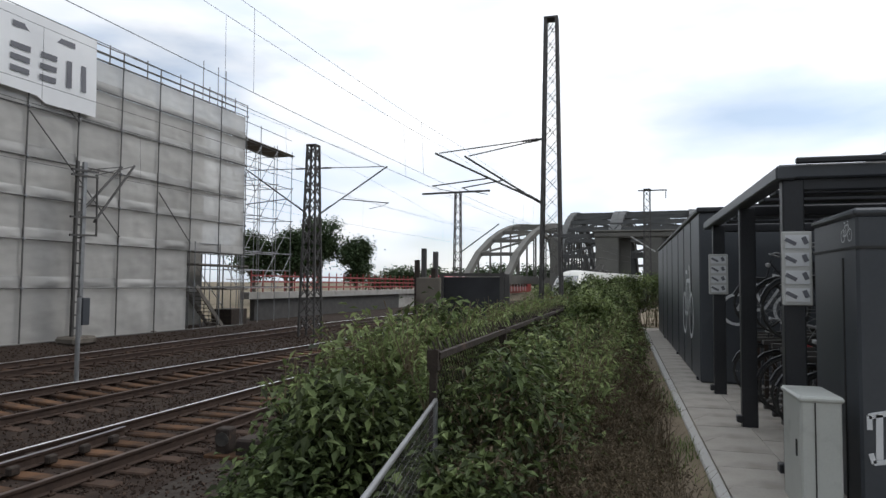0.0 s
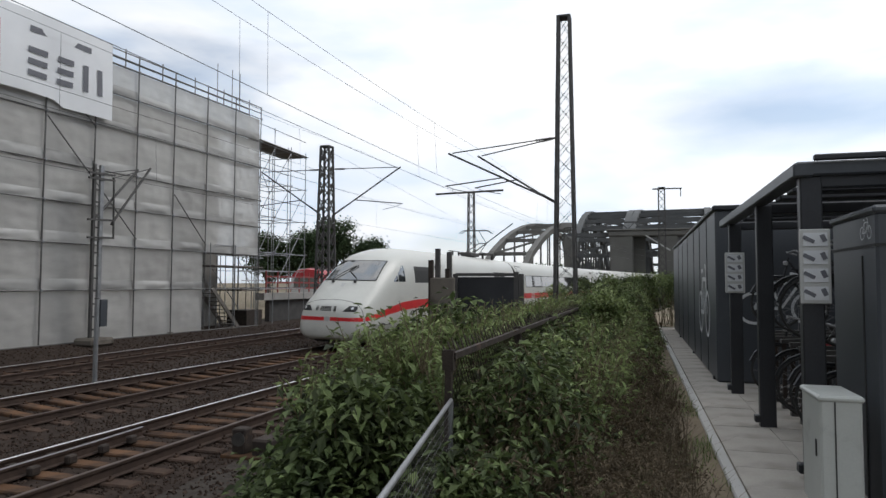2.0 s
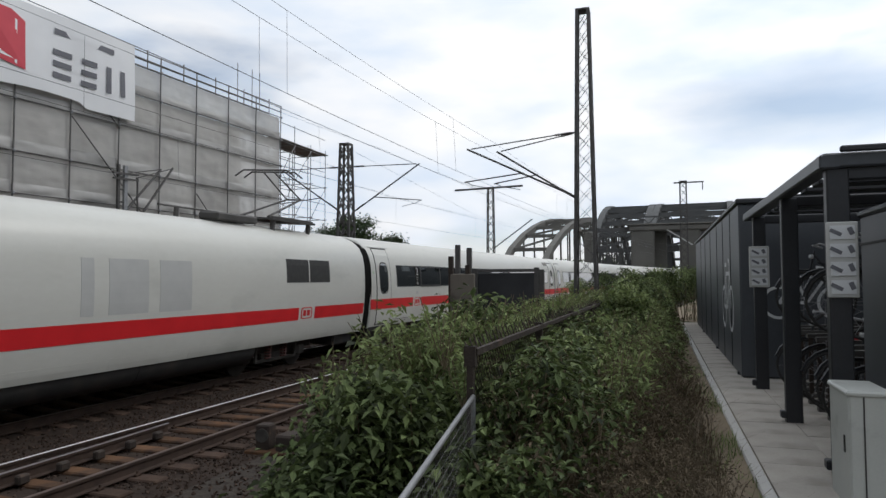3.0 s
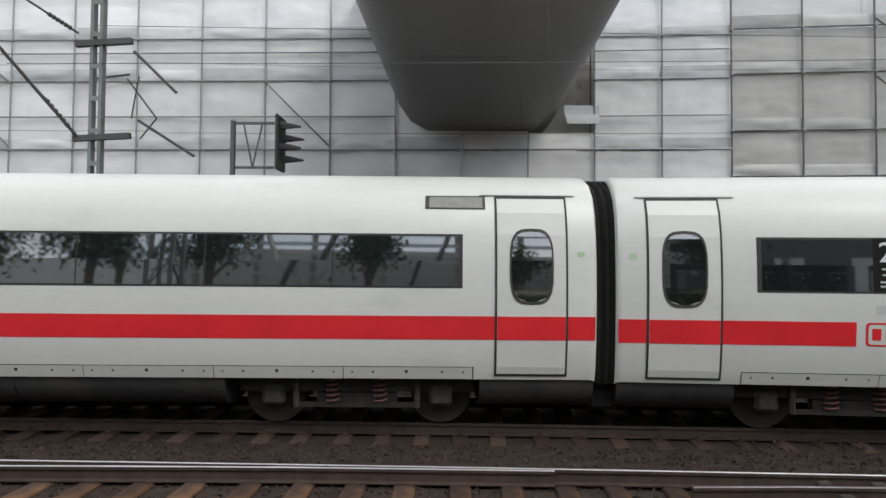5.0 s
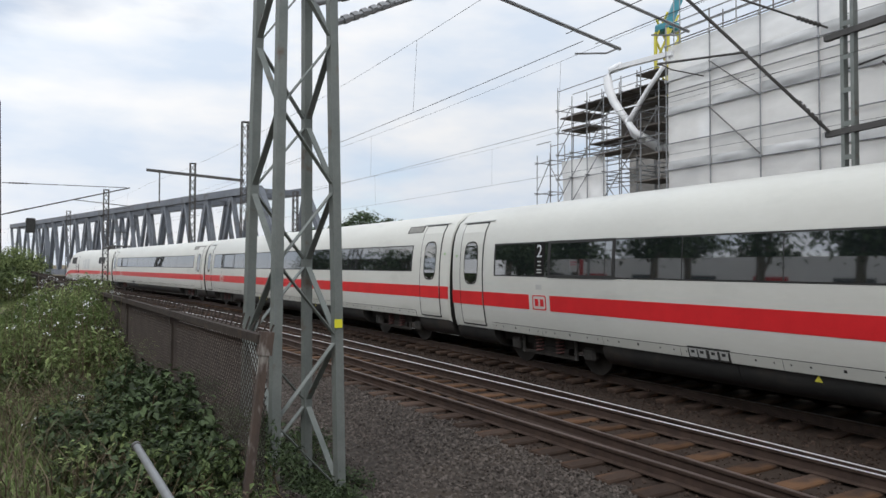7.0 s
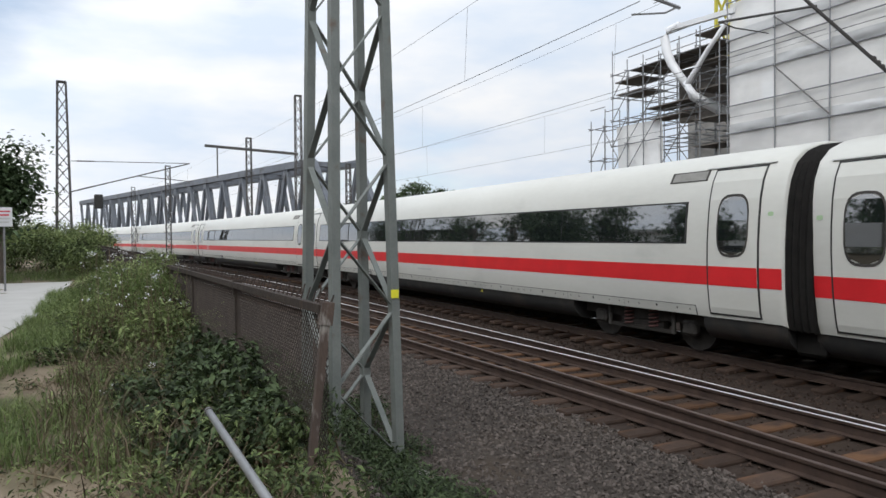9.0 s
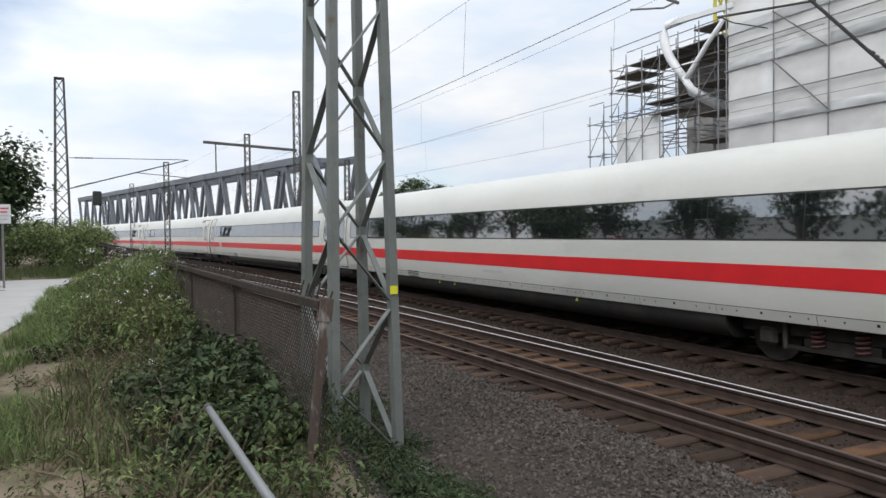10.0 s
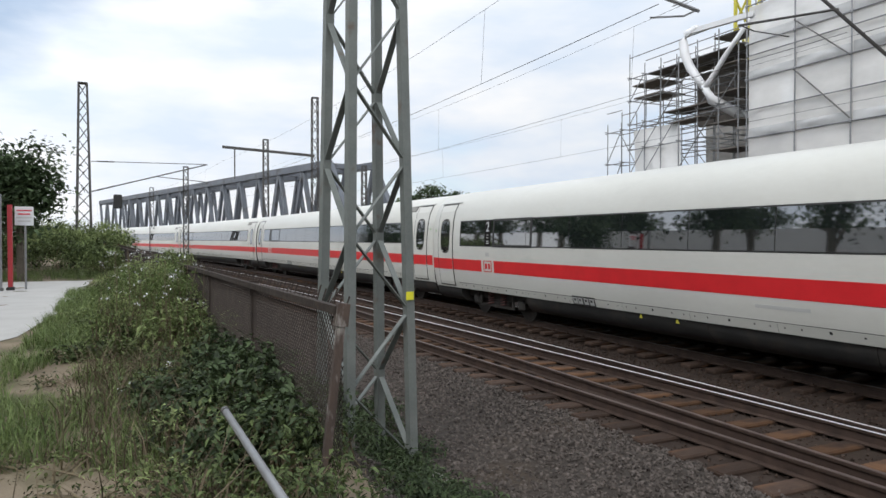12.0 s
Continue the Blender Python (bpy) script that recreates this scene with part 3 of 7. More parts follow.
def side_oval(yc, zc, ry, rz, off, s, n=24, hole=None, e=0.6):
    pts = []
    for i in range(n):
        a = 2 * math.pi * i / n
        c, sn = math.cos(a), math.sin(a)
        pts.append((yc + ry * math.copysign(abs(c) ** e, c), zc + rz * math.copysign(abs(sn) ** e, sn)))
    m = Mesher()
    outer = [(s * (side_x(z) + off), y, z) for y, z in pts]
    if hole:
        inner = [(s * (side_x(zc + (z - zc) * hole) + off), yc + (y - yc) * hole, zc + (z - zc) * hole) for y, z in pts]
        m.add(outer + inner, [((i, n + i, n + (i + 1) % n, (i + 1) % n) if s > 0 else ((i + 1) % n, n + (i + 1) % n, n + i, i)) for i in range(n)])
        k = len(m.v)
        m.v += [(p[0] - s * 0.012, p[1], p[2]) for p in outer]
        m.f += [(i, (i + 1) % n, k + (i + 1) % n, k + i) for i in range(n)]
    else:
        rows = []
        for k in range(13):
            sn = -1 + 2 * k / 12
            w = ry * (1 - abs(sn) ** (2 / e)) ** (e / 2) + 0.02
            z = zc + rz * sn
            ys = (yc - w, yc, yc + w) if s > 0 else (yc + w, yc, yc - w)
            rows.append([(s * (side_x(z) + off), y, z) for y in ys])
        m.grid(rows)
    return m


def write(parent, text, size, place, mtl, name="lettering"):
    cu = bpy.data.curves.new(name, "FONT")
    cu.body, cu.size, cu.align_x, cu.align_y, cu.extrude = text, size, "CENTER", "CENTER", 0.002
    tmp = bpy.data.objects.new(name, cu)
    me = bpy.data.meshes.new_from_object(tmp)
    bpy.data.objects.remove(tmp)
    me.materials.clear()
    me.materials.append(mtl)
    return part(name, me, None, parent, at=place)


def bogie(parent, y, label="dark bogie frame with springs and two axles"):
    bo = part("bogie", Mesher().bar((-1.05, y, 0.6), (1.05, y, 0.6), 0.5, 0.2), M_BOGIE, parent, label)
    for s in (-1, 1):
        fr = Mesher().bar((s * 1.02, y - 1.75, 0.62), (s * 1.02, y + 1.75, 0.62), 0.14, 0.2)
        part("side_frame", fr, M_BOGIE, bo)
        part("spring_plank", Mesher().bar((s * 1.02, y - 0.6, 0.42), (s * 1.02, y + 0.6, 0.42), 0.16, 0.16), M_BOGIE, bo)
        for o in (-0.35, 0.35):
            sp = Mesher().tube([(s * 1.1 + 0.1 * math.cos(k * 0.7), y + o + 0.1 * math.sin(k * 0.7), 0.36 + 0.39 * k / 45) for k in range(46)], 0.022, 5)
            part("coil_spring", sp, M_COIL, bo, "dull red coil spring")
        for o in (-1.25, 1.25):
            part("axle_box", Mesher().box((s * 1.04, y + o, 0.46), (0.2, 0.34, 0.3), bev=0.05), M_SPRING, bo)
            part("damper", Mesher().tube([(s * 1.14, y + o * 0.72, 0.3), (s * 1.14, y + o * 0.72, 0.72)], 0.045, 6), M_SPRING, bo)
        part("brake_bar", Mesher().bar((s * 1.13, y - 0.9, 0.33), (s * 1.13, y + 0.9, 0.33), 0.05, 0.07), M_BOGIE, bo)
    for o in (-1.25, 1.25):
        for s in (-1, 1):
            w = Mesher()
            w.tube([(s * 0.72, y + o, 0.46), (s * 0.86, y + o, 0.46)], 0.46, 20)
            part("wheel", w, M_BOGIE, bo)
        part("axle", Mesher().tube([(-0.7, y + o, 0.46), (0.7, y + o, 0.46)], 0.09, 8), M_BOGIE, bo)


def equip(parent, y0, y1, seed):
    """A rounded apron in lengths between the bogies."""
    n = max(1, round((y1 - y0) / 3.3))
    sec_ = [(1.36, 0.79), (1.36, 0.66), (1.3, 0.5), (1.16, 0.36), (0.9, 0.3), (-0.9, 0.3), (-1.16, 0.36), (-1.3, 0.5), (-1.36, 0.66), (-1.36, 0.79)]
    for i in range(n):
        a, b = y0 + (y1 - y0) * i / n, y0 + (y1 - y0) * (i + 1) / n - 0.015
        m = Mesher().loft([[(x, y, z) for x, z in sec_] for y in (a, b)])
        part("underfloor_apron", turn_normals(m.mesh("underfloor_apron", M_UNDER, True)), None, parent, "dark rounded underfloor apron").modifiers.new("edges", "EDGE_SPLIT").split_angle = radians(50)


def passenger_car(first):
    car = thing("passenger_car", pose(0, 0, 0), "white express train carriage with dark window band and red stripe", "train carriage", "cars of the express train")
    HALF = 13.0
    ends = [(-HALF, 0.965), (-HALF + 0.03, 0.99), (-HALF + 0.1, 1.0)]
    rings = [ring_at(y, sx=s, dz=(s - 1) * 1.2) for y, s in ends] + [ring_at(-y, sx=s, dz=(s - 1) * 1.2) for y, s in reversed(ends)]
    body = Mesher().loft(rings)
    bd = part("body", turn_normals(body.mesh("body", M_WHITE, True)), None, car)
    m = bd.modifiers.new("edges", "EDGE_SPLIT")
    m.split_angle = radians(40)
    for s in (-1, 1):
        # the stripe, broken by the white field of the operator's mark near the front end
        y_mark = 9.35
        for a, b in ((-HALF + 0.03, y_mark - 0.36), (y_mark + 0.36, HALF - 0.03)):
            part("stripe", side_patch(a, b, 1.36, 1.70, 0.0045, s), M_RED, car, "red stripe")
        mk = part("mark_frame", side_oval(y_mark, 1.53, 0.235, 0.165, 0.005, s, 32, hole=0.86, e=0.22), M_RED, car, "red rounded frame of the operator's mark")
        for o in (-0.09, 0.09):
            part("mark_bar", side_patch(y_mark + o - 0.06, y_mark + o + 0.06, 1.45, 1.61, 0.005, s, 2), M_RED, mk)
        # windows
        y0, y1 = -11.05, 11.05
        part("window_band", side_patch(y0, y1, 2.10, 2.88, 0.003, s), M_SEAL, car, "black window surround")
        n = 12
        for i in range(n):
            a = y0 + 0.05 + (y1 - y0 - 0.1) * i / n
            b = y0 + 0.05 + (y1 - y0 - 0.1) * (i + 1) / n - 0.018
            part("window_pane", side_patch(a, b, 2.13, 2.85, 0.007, s), M_GLASS, car)
        part("window_frame", side_patch(8.95, 9.03, 2.09, 2.89, 0.014, s), M_SEAL, car)
        part("window_frame", side_patch(7.05, 7.13, 2.09, 2.89, 0.014, s), M_SEAL, car)
        for za, zb in ((2.09, 2.16), (2.83, 2.89)):
            part("window_frame", side_patch(7.13, 8.95, za, zb, 0.014, s, 1), M_SEAL, car)
        write(car, "2", 0.4, Matrix.Translation((s * (side_x(2.66) + 0.017), 9.32, 2.66)) @ pose(0, 0, 0, 84, 0, 90 * s), M_SIGN, "class_number")
        part("number_panel", side_patch(9.15, 9.49, 2.13, 2.86, 0.0095, s), M_BELLOWS, car, "black panel behind the class number")
        for zz, w in ((2.44, 0.12), (2.36, 0.1), (2.26, 0.16), (2.2, 0.16)):
            part("pictogram", side_patch(9.32 - w / 2, 9.32 + w / 2, zz - 0.012, zz + 0.012, 0.012, s, 1), M_GREYLET, car, "small pale pictogram")
        # doors at both ends
        for e in (-1, 1):
            ya, yb = sorted((e * (HALF - 0.46), e * (HALF - 1.45)))
            part("door_seal", side_patch(ya - 0.032, yb + 0.032, 0.825, 3.445, 0.013, s, 24), M_SEAL, car, "black door seal")
            dr = part("door", side_patch(ya, yb, 0.86, 3.41, 0.017, s, 24), M_WHITE, car)
            part("stripe", side_patch(ya + 0.002, yb - 0.002, 1.36, 1.70, 0.021, s), M_RED, dr, "red stripe")
            part("door_window", side_oval((ya + yb) / 2, 2.42, 0.29, 0.52, 0.022, s), M_GLASS, dr, "oval dark door window")
            part("window_rim", side_oval((ya + yb) / 2, 2.42, 0.32, 0.55, 0.025, s, hole=0.92), M_SPRING, dr, "dark metal rim")
            part("gutter", side_patch(e * (HALF - 0.3) if e < 0 else HALF - 1.7, e * (HALF - 1.7) if e < 0 else HALF - 0.3, 3.462, 3.482, 0.03, s, 1), M_GREYLET, car)
            part("door_button", side_oval(e * (HALF - 0.24), 2.6, 0.032, 0.036, 0.006, s, 10), M_STICKER, car, "pale green door sticker")
        part("roof_vent", side_patch(-11.34, -10.56, 3.27, 3.43, 0.016, s, 6), M_VENT, car, "grey roof grille")
        part("grille_rim", side_patch(-11.38, -10.5, 3.25, 3.45, 0.011, s, 6), M_SPRING, car, "dark rim of the roof grille")
        # lower service flaps and dots
        part("flap_joint", side_patch(-11.22, 11.24, 0.772, 0.962, 0.003, s, 2), M_UNDER, car, "dark joint round the service flaps")
        for i in range(12):
            a = -11.2 + i * 1.87
            part("service_flap", side_patch(a, a + 1.858, 0.776, 0.95, 0.008, s, 2), M_WHITE, car)
            for o, w in ((0.12, 0.025), (0.42, 0.03), (0.93, 0.045), (1.42, 0.03), (1.72, 0.025)):
                part("latch", side_patch(a + o, a + o + w, 0.865, 0.865 + w, 0.011, s, 1), M_SEAL, car)
        part("coupling_panel", side_patch(4.64, 5.46, 0.775, 0.985, 0.012, s, 2), M_SEAL, car, "dark connection panel")
        for o in (4.68, 4.88, 5.1, 5.28):
            pn = part("connection_socket", side_patch(o, o + 0.15, 0.80, 0.95, 0.017, s, 2), M_GREYLET, car, "pale connection socket")
            part("socket_hole", side_patch(o + 0.04, o + 0.11, 0.87, 0.92, 0.021, s, 1), M_SEAL, pn)
        for o in (3.2, 2.2, -3.6):
            part("warning_sign", Mesher().add([(s * 1.375, o, 0.67), (s * 1.375, o + 0.12, 0.67), (s * 1.375, o + 0.06, 0.77)], [(0, 1, 2) if s > 0 else (2, 1, 0)]), M_CRANE, car, "small dirty yellow warning triangle")
        part("data_text", side_patch(-0.6, 0.4, 1.17, 1.23, 0.005, s, 1), M_GREYLET, car, "small grey inscription")
        part("reservation_mark", side_patch(9.25, 9.45, 1.82, 1.93, 0.005, s, 1), M_GREYLET, car)
    # underfloor
    equip(car, -7.6, 7.6, 5)
    for e in (-1, 1):
        equip(car, *sorted((e * 11.3, e * 12.98)), 6)
        bogie(car, e * 9.5)
    part("underframe", Mesher().box((0, 0, 0.62), (1.25, 25.6, 0.3), bev=0.04), M_UNDER, car, "dark underframe above the bogies")
    part("gangway_skirt", Mesher().box((0, -13.2, 0.52), (2.3, 0.5, 0.5), bev=0.06), M_BELLOWS, car, "dark rubber skirt below the gangway")
    # gangway
    gw = []
    for i in range(9):
        y = -HALF + 0.04 - i * 0.06
        gw.append(ring_at(y, sx=0.975 if i % 2 else 0.94, dz=-0.05 if i % 2 else -0.09))
    part("gangway_bellows", turn_normals(Mesher().loft(gw).mesh("gangway_bellows", M_BELLOWS)), None, car, "dark rubber gangway bellows")
    return car


TOPZ = [(0, 1.25), (0.05, 1.42), (0.15, 1.57), (0.4, 1.78), (0.8, 2.06), (1.2, 2.36), (1.7, 2.74), (2.3, 3.15), (2.8, 3.42), (3.4, 3.63), (4.2, 3.77), (5.2, 3.83), (6.0, 3.84), (30, 3.84)]
HALFW = [(0, 0.92), (0.05, 1.08), (0.15, 1.2), (0.4, 1.335), (0.8, 1.405), (1.5, 1.465), (2.5, 1.5), (4.0, 1.51), (30, 1.51)]
BOTZ = [(0, 0.5), (0.05, 0.4), (0.2, 0.31), (2.3, 0.31), (2.65, 0.4), (2.95, 0.77), (30, 0.77)]
PW_LEN = 20.25


def pw_half(s, prof_n=22):
    """The half outline of the power car at s metres behind its nose tip."""
    zt, w, zb = lerp_table(s, TOPZ), lerp_table(s, HALFW), lerp_table(s, BOTZ)
    out = [(0.0, zb)]
    for x, z in PROFILE[1:]:
        f = (z - 0.77) / (3.84 - 0.77)
        tuck = lerp_table(f, [(0, 0.74), (0.06, 0.9), (0.19, 0.985), (0.3, 1.0), (2, 1.0)])
        x *= 1 - (1 - tuck) * lerp_table(s, [(0, 1.0), (2.2, 1.0), (2.9, 0.0), (30, 0.0)])
        out.append((x / 1.51 * w, zb + f * (zt - zb)))
    return out


def pw_x(s, z):
    h = pw_half(s)
    for (xa, za), (xb, zb) in zip(h[1:], h[2:]):
        if za <= z <= zb:
            return xa + (xb - xa) * (z - za) / max(zb - za, 1e-6)
    return h[1][0] if z < h[1][1] else 0.0


def pw_surf(s, q):
    """A point of the shell: q from -1 (one waist) over 0 (the top) to 1 (the other waist)."""
    h = pw_half(s)[3:]
    f = (1 - abs(q)) * (len(h) - 1)
    i = min(int(f), len(h) - 2)
    t = f - i
    x = h[i][0] + (h[i + 1][0] - h[i][0]) * t
    z = h[i][1] + (h[i + 1][1] - h[i][1]) * t
    return Vector((x if q > 0 else -x, PW_LEN / 2 - s, z))


def pw_patch(fn, n, m, off):
    """A patch on the shell; fn(i/n, j/m) gives (s, q)."""
    rows = []
    for i in range(n + 1):
        row = []
        for j in range(m + 1):
            s, q = fn(i / n, j / m)
            p = pw_surf(s, q)
            ds, dq = pw_surf(s + 0.05, q) - p, pw_surf(s, min(q + 0.02, 1)) - pw_surf(s, max(q - 0.02, -1))
            nn = ds.cross(dq).normalized()
            mid = Vector((0, p.y - 1.0, 0.5 * (lerp_table(s, TOPZ) + lerp_table(s, BOTZ))))
            if nn.dot(p - mid) < 0:
                nn = -nn
            row.append(p + off * nn)
        rows.append(row)
    return Mesher().grid(rows)


def pw_on(x, z, off):
    """The point of the sloping hood at x and z, off metres above the shell."""
    def top_at(s):
        h = pw_half(s)
        for (xa, za), (xb, zb) in reversed(list(zip(h[4:], h[5:]))):
            if xb <= abs(x) <= xa:
                return za + (zb - za) * (xa - abs(x)) / max(xa - xb, 1e-6)
        return 0.0

    lo_s, hi_s = 0.0, 6.0
    for _ in range(34):
        mid = (lo_s + hi_s) / 2
        if top_at(mid) < z:
            lo_s = mid
        else:
            hi_s = mid
    run_ = Vector((0.35 * x, 0.75, 0.66)).normalized()
    return Vector((x, PW_LEN / 2 - lo_s, z)) + off * run_


def pw_plate(poly, off):
    """A small plate laid on the hood, its outline given in x and z."""
    cx, cz = sum(p[0] for p in poly) / len(poly), sum(p[1] for p in poly) / len(poly)
    pts = [pw_on(cx, cz, off)] + [pw_on(x, z, off) for x, z in poly]
    n = len(poly)
    m = Mesher().add(pts, [(0, 1 + i, 1 + (i + 1) % n) for i in range(n)])
    area = sum(poly[i][0] * poly[(i + 1) % n][1] - poly[(i + 1) % n][0] * poly[i][1] for i in range(n))
    if area > 0:
        m.f = [tuple(reversed(f)) for f in m.f]
    return m


def pw_band(s0, s1, lo, hi, off, sgn, n=30):
    rows = []
    for i in range(n + 1):
        s = s0 + (s1 - s0) * i / n
        rows.append([(sgn * (pw_x(s, lo(s) + (hi(s) - lo(s)) * k / 3) + off), PW_LEN / 2 - s, lo(s) + (hi(s) - lo(s)) * k / 3) for k in range(4)])
    if sgn < 0:
        rows.reverse()
    return Mesher().grid(rows)


def power_car():
    car = thing("power_car", pose(0, 0, 0), "white express power car with sloping nose and red stripe", "train locomotive", "cars of the express train")
    ss = [0, 0.02, 0.05, 0.1, 0.15, 0.25, 0.4, 0.6, 0.8, 1.0, 1.2, 1.35, 1.5, 1.7, 2.0, 2.3, 2.5, 2.65, 2.8, 2.95, 3.1, 3.4, 3.8, 4.2, 4.7, 5.2, 6.0, 9, 12, 16, PW_LEN - 0.1, PW_LEN - 0.03, PW_LEN]
    rings = []
    for s in ss:
        h = pw_half(s)
        k = {PW_LEN: 0.965, PW_LEN - 0.03: 0.99}.get(s, 1.0)
        half = [(x * k, PW_LEN / 2 - s, z + (k - 1) * 1.2) for x, z in h]
        rings.append(half + [(-x, y, z) for x, y, z in reversed(half[1:-1])])
    bd = part("body", turn_normals(Mesher().loft(rings).mesh("body", M_WHITE, True)), None, car)
    md = bd.modifiers.new("edges", "EDGE_SPLIT")
    md.split_angle = radians(50)

    def lo(s):
        return lerp_table(s, [(0.0, 1.0), (0.4, 1.0), (1.0, 1.05), (2.0, 1.19), (3.0, 1.29), (4.2, 1.35), (5, 1.36), (30, 1.36)])

    def hi(s):
        return lo(s) + lerp_table(s, [(0, 0.13), (0.4, 0.15), (1.5, 0.22), (3, 0.32), (5, 0.34), (30, 0.34)])

    def c(sv):
        return PW_LEN / 2 - sv

    for s in (-1, 1):
        part("stripe", pw_band(0.40, 16.3, lo, hi, 0.006, s, 60), M_RED, car, "red stripe that dips to the nose")
        part("stripe", pw_band(17.11, PW_LEN - 0.12, lo, hi, 0.005, s, 4), M_RED, car, "red stripe")
        part("stripe", pw_band(0.0, 0.32, lo, hi, 0.008, s, 12), M_RED, car, "red nose stripe")
        fr = Mesher().add([(s * 0.12, c(-0.008), 1.0), (s * 0.935, c(-0.006), 1.0), (s * 0.93, c(-0.006), 1.13), (s * 0.12, c(-0.008), 1.13)], [(0, 1, 2, 3) if s < 0 else (3, 2, 1, 0)])
        part("stripe", fr, M_RED, car, "red nose stripe")
        mk = part("mark_frame", side_oval(c(16.7), 1.54, 0.28, 0.16, 0.006, s, 28, hole=0.84, e=0.35), M_RED, car, "red rounded frame of the operator's mark")
        for o in (-0.1, 0.1):
            part("mark_bar", side_patch(c(16.7) + o - 0.07, c(16.7) + o + 0.07, 1.46, 1.62, 0.006, s, 2), M_RED, mk)
        part("cab_window", pw_band(2.5, 2.82, lambda q: 2.42, lambda q: 2.43 + (q - 2.5) * 0.78, 0.008, s, 8), M_GLASS, car, "small triangular cab window")
        part("cab_window", pw_band(2.88, 3.45, lambda q: 2.42, lambda q: min(3.05, 2.43 + (q - 2.5) * 0.78), 0.008, s, 8), M_GLASS, car, "slanted cab side window")
        part("machine_grille", side_patch(c(6.45), c(4.4), 2.38, 3.05, 0.007, s), M_SEAL, car, "dark rectangular side grille")
        part("machine_grille", side_patch(c(17.91), c(16.82), 2.38, 3.0, 0.006, s), M_SEAL, car, "dark rectangular side grille")
        part("machine_grille", side_patch(c(16.76), c(15.67), 2.38, 3.0, 0.006, s), M_SEAL, car, "dark rectangular side grille")
        part("door_seal", side_patch(c(7.62), c(6.72), 0.95, 3.15, 0.012, s, 16), M_SEAL, car)
        dr = part("door", side_patch(c(7.61), c(6.73), 0.96, 3.14, 0.016, s, 16), M_WHITE, car)
        part("stripe", side_patch(c(7.6), c(6.74), 1.36, 1.70, 0.02, s), M_RED, dr, "red stripe")
        part("lock_plate", side_oval(c(7.0), 2.1, 0.06, 0.09, 0.021, s, 12), M_SEAL, dr)
        for o in (6.66, 7.7):
            h = Mesher().tube([(s * 1.50, c(o), 1.42), (s * 1.56, c(o), 1.45), (s * 1.56, c(o), 2.35), (s * 1.48, c(o), 2.38)], 0.022, 6)
            part("handrail", h, M_SEAL, car, "dark upright handrail")
        for o in (0.72, 0.98, 1.2):
            part("step", Mesher().box((s * 1.43, c(7.15), o), (0.12, 0.42, 0.1)), M_SEAL, car, "dark recessed step")
        # the large grey print, as plain bars
        for a, b in ((9.35, 9.62), (9.95, 10.9), (11.2, 12.1)):
            part("print_bar", side_patch(c(b), c(a), 1.82, 2.85, 0.005, s, 5), M_GREYLET, car, "pale grey printed bar")
        for a in (3.1, 4.9, 8.0, 10.1, 12.2, 14.3, 16.4):
            part("service_flap", side_patch(c(a + 1.75), c(a), 0.775, 1.0, 0.004, s, 2), M_WHITE, car)
        part("data_text", side_patch(c(5.4), c(4.2), 1.12, 1.17, 0.006, s, 1), M_GREYLET, car, "small grey inscription")
        part("headlight", pw_plate([(s * 0.6, 1.315), (s * 1.06, 1.315), (s * 1.075, 1.41), (s * 1.06, 1.5), (s * 0.79, 1.51)], 0.04), M_UNDER, car, "dark oblong headlight glass")
        part("headlight_lens", pw_plate([(s * (0.93 + 0.045 * math.cos(a * 0.785)), 1.42 + 0.05 * math.sin(a * 0.785)) for a in range(8)], 0.055), M_SIGN, car, "round pale headlight")
        part("skirt_slot", pw_band(0.5, 2.6, lambda q: 0.80, lambda q: 0.82, 0.003, s, 6), M_SEAL, car)
        for a in (1.3, 2.0):
            part("skirt_latch", pw_band(a, a + 0.42, lambda q: 0.83, lambda q: 0.88, 0.006, s, 2), M_UNDER, car)
    for xa, xb in ((0.22, 0.33), (-0.3, 0.14), (-0.49, -0.38)):
        for i in range(4):
            z = 1.335 + i * 0.045
            part("nose_vent", pw_plate([(-xa, z), (-xb, z), (-xb, z + 0.026), (-xa, z + 0.026)], 0.022), M_SEAL, car, "dark nose vent slot")
    part("seam", pw_patch(lambda a, b: (0.35 + 0.014 * a, -1 + 2 * b), 1, 40, 0.005), M_UNDER, car)
    part("nose_plate", Mesher().box((0, c(-0.006), 1.06), (0.18, 0.012, 0.16)), M_GREYLET, car)
    part("nose_emblem", pw_plate([(-0.05, 2.2), (0.05, 2.2), (0.1, 2.34), (-0.1, 2.34)], 0.01), M_GREYLET, car, "small grey emblem plate")

    def screen(x0, x1, z0, z1, off):
        rows = []
        for i in range(15):
            f = i / 14
            w = x0 + (x1 - x0) * f
            rows.append([pw_on(w * (-1 + j / 10), z0 + (z1 - z0) * f, off) for j in range(21)])
        return Mesher().grid(list(reversed(rows)))

    part("windscreen_rim", screen(1.10, 0.985, 2.425, 3.225, 0.008), M_SEAL, car)
    part("windscreen", screen(1.065, 0.955, 2.455, 3.195, 0.018), M_GLASS, car, "large sloping windscreen")
    for a in (-0.42, 0.5):
        w = Mesher().tube([pw_on(a, 2.38, 0.03), pw_on(a + 0.02, 2.5, 0.06), pw_on(a * 0.1 + 0.12, 2.78, 0.07), pw_on(a * 0.1 - 0.1, 2.98, 0.05)], 0.016, 5)
        part("wiper", w, M_SEAL, car, "black windscreen wiper")
        part("wiper_foot", Mesher().box(pw_on(a, 2.37, 0.03), (0.1, 0.1, 0.08), bev=0.02), M_SEAL, car)
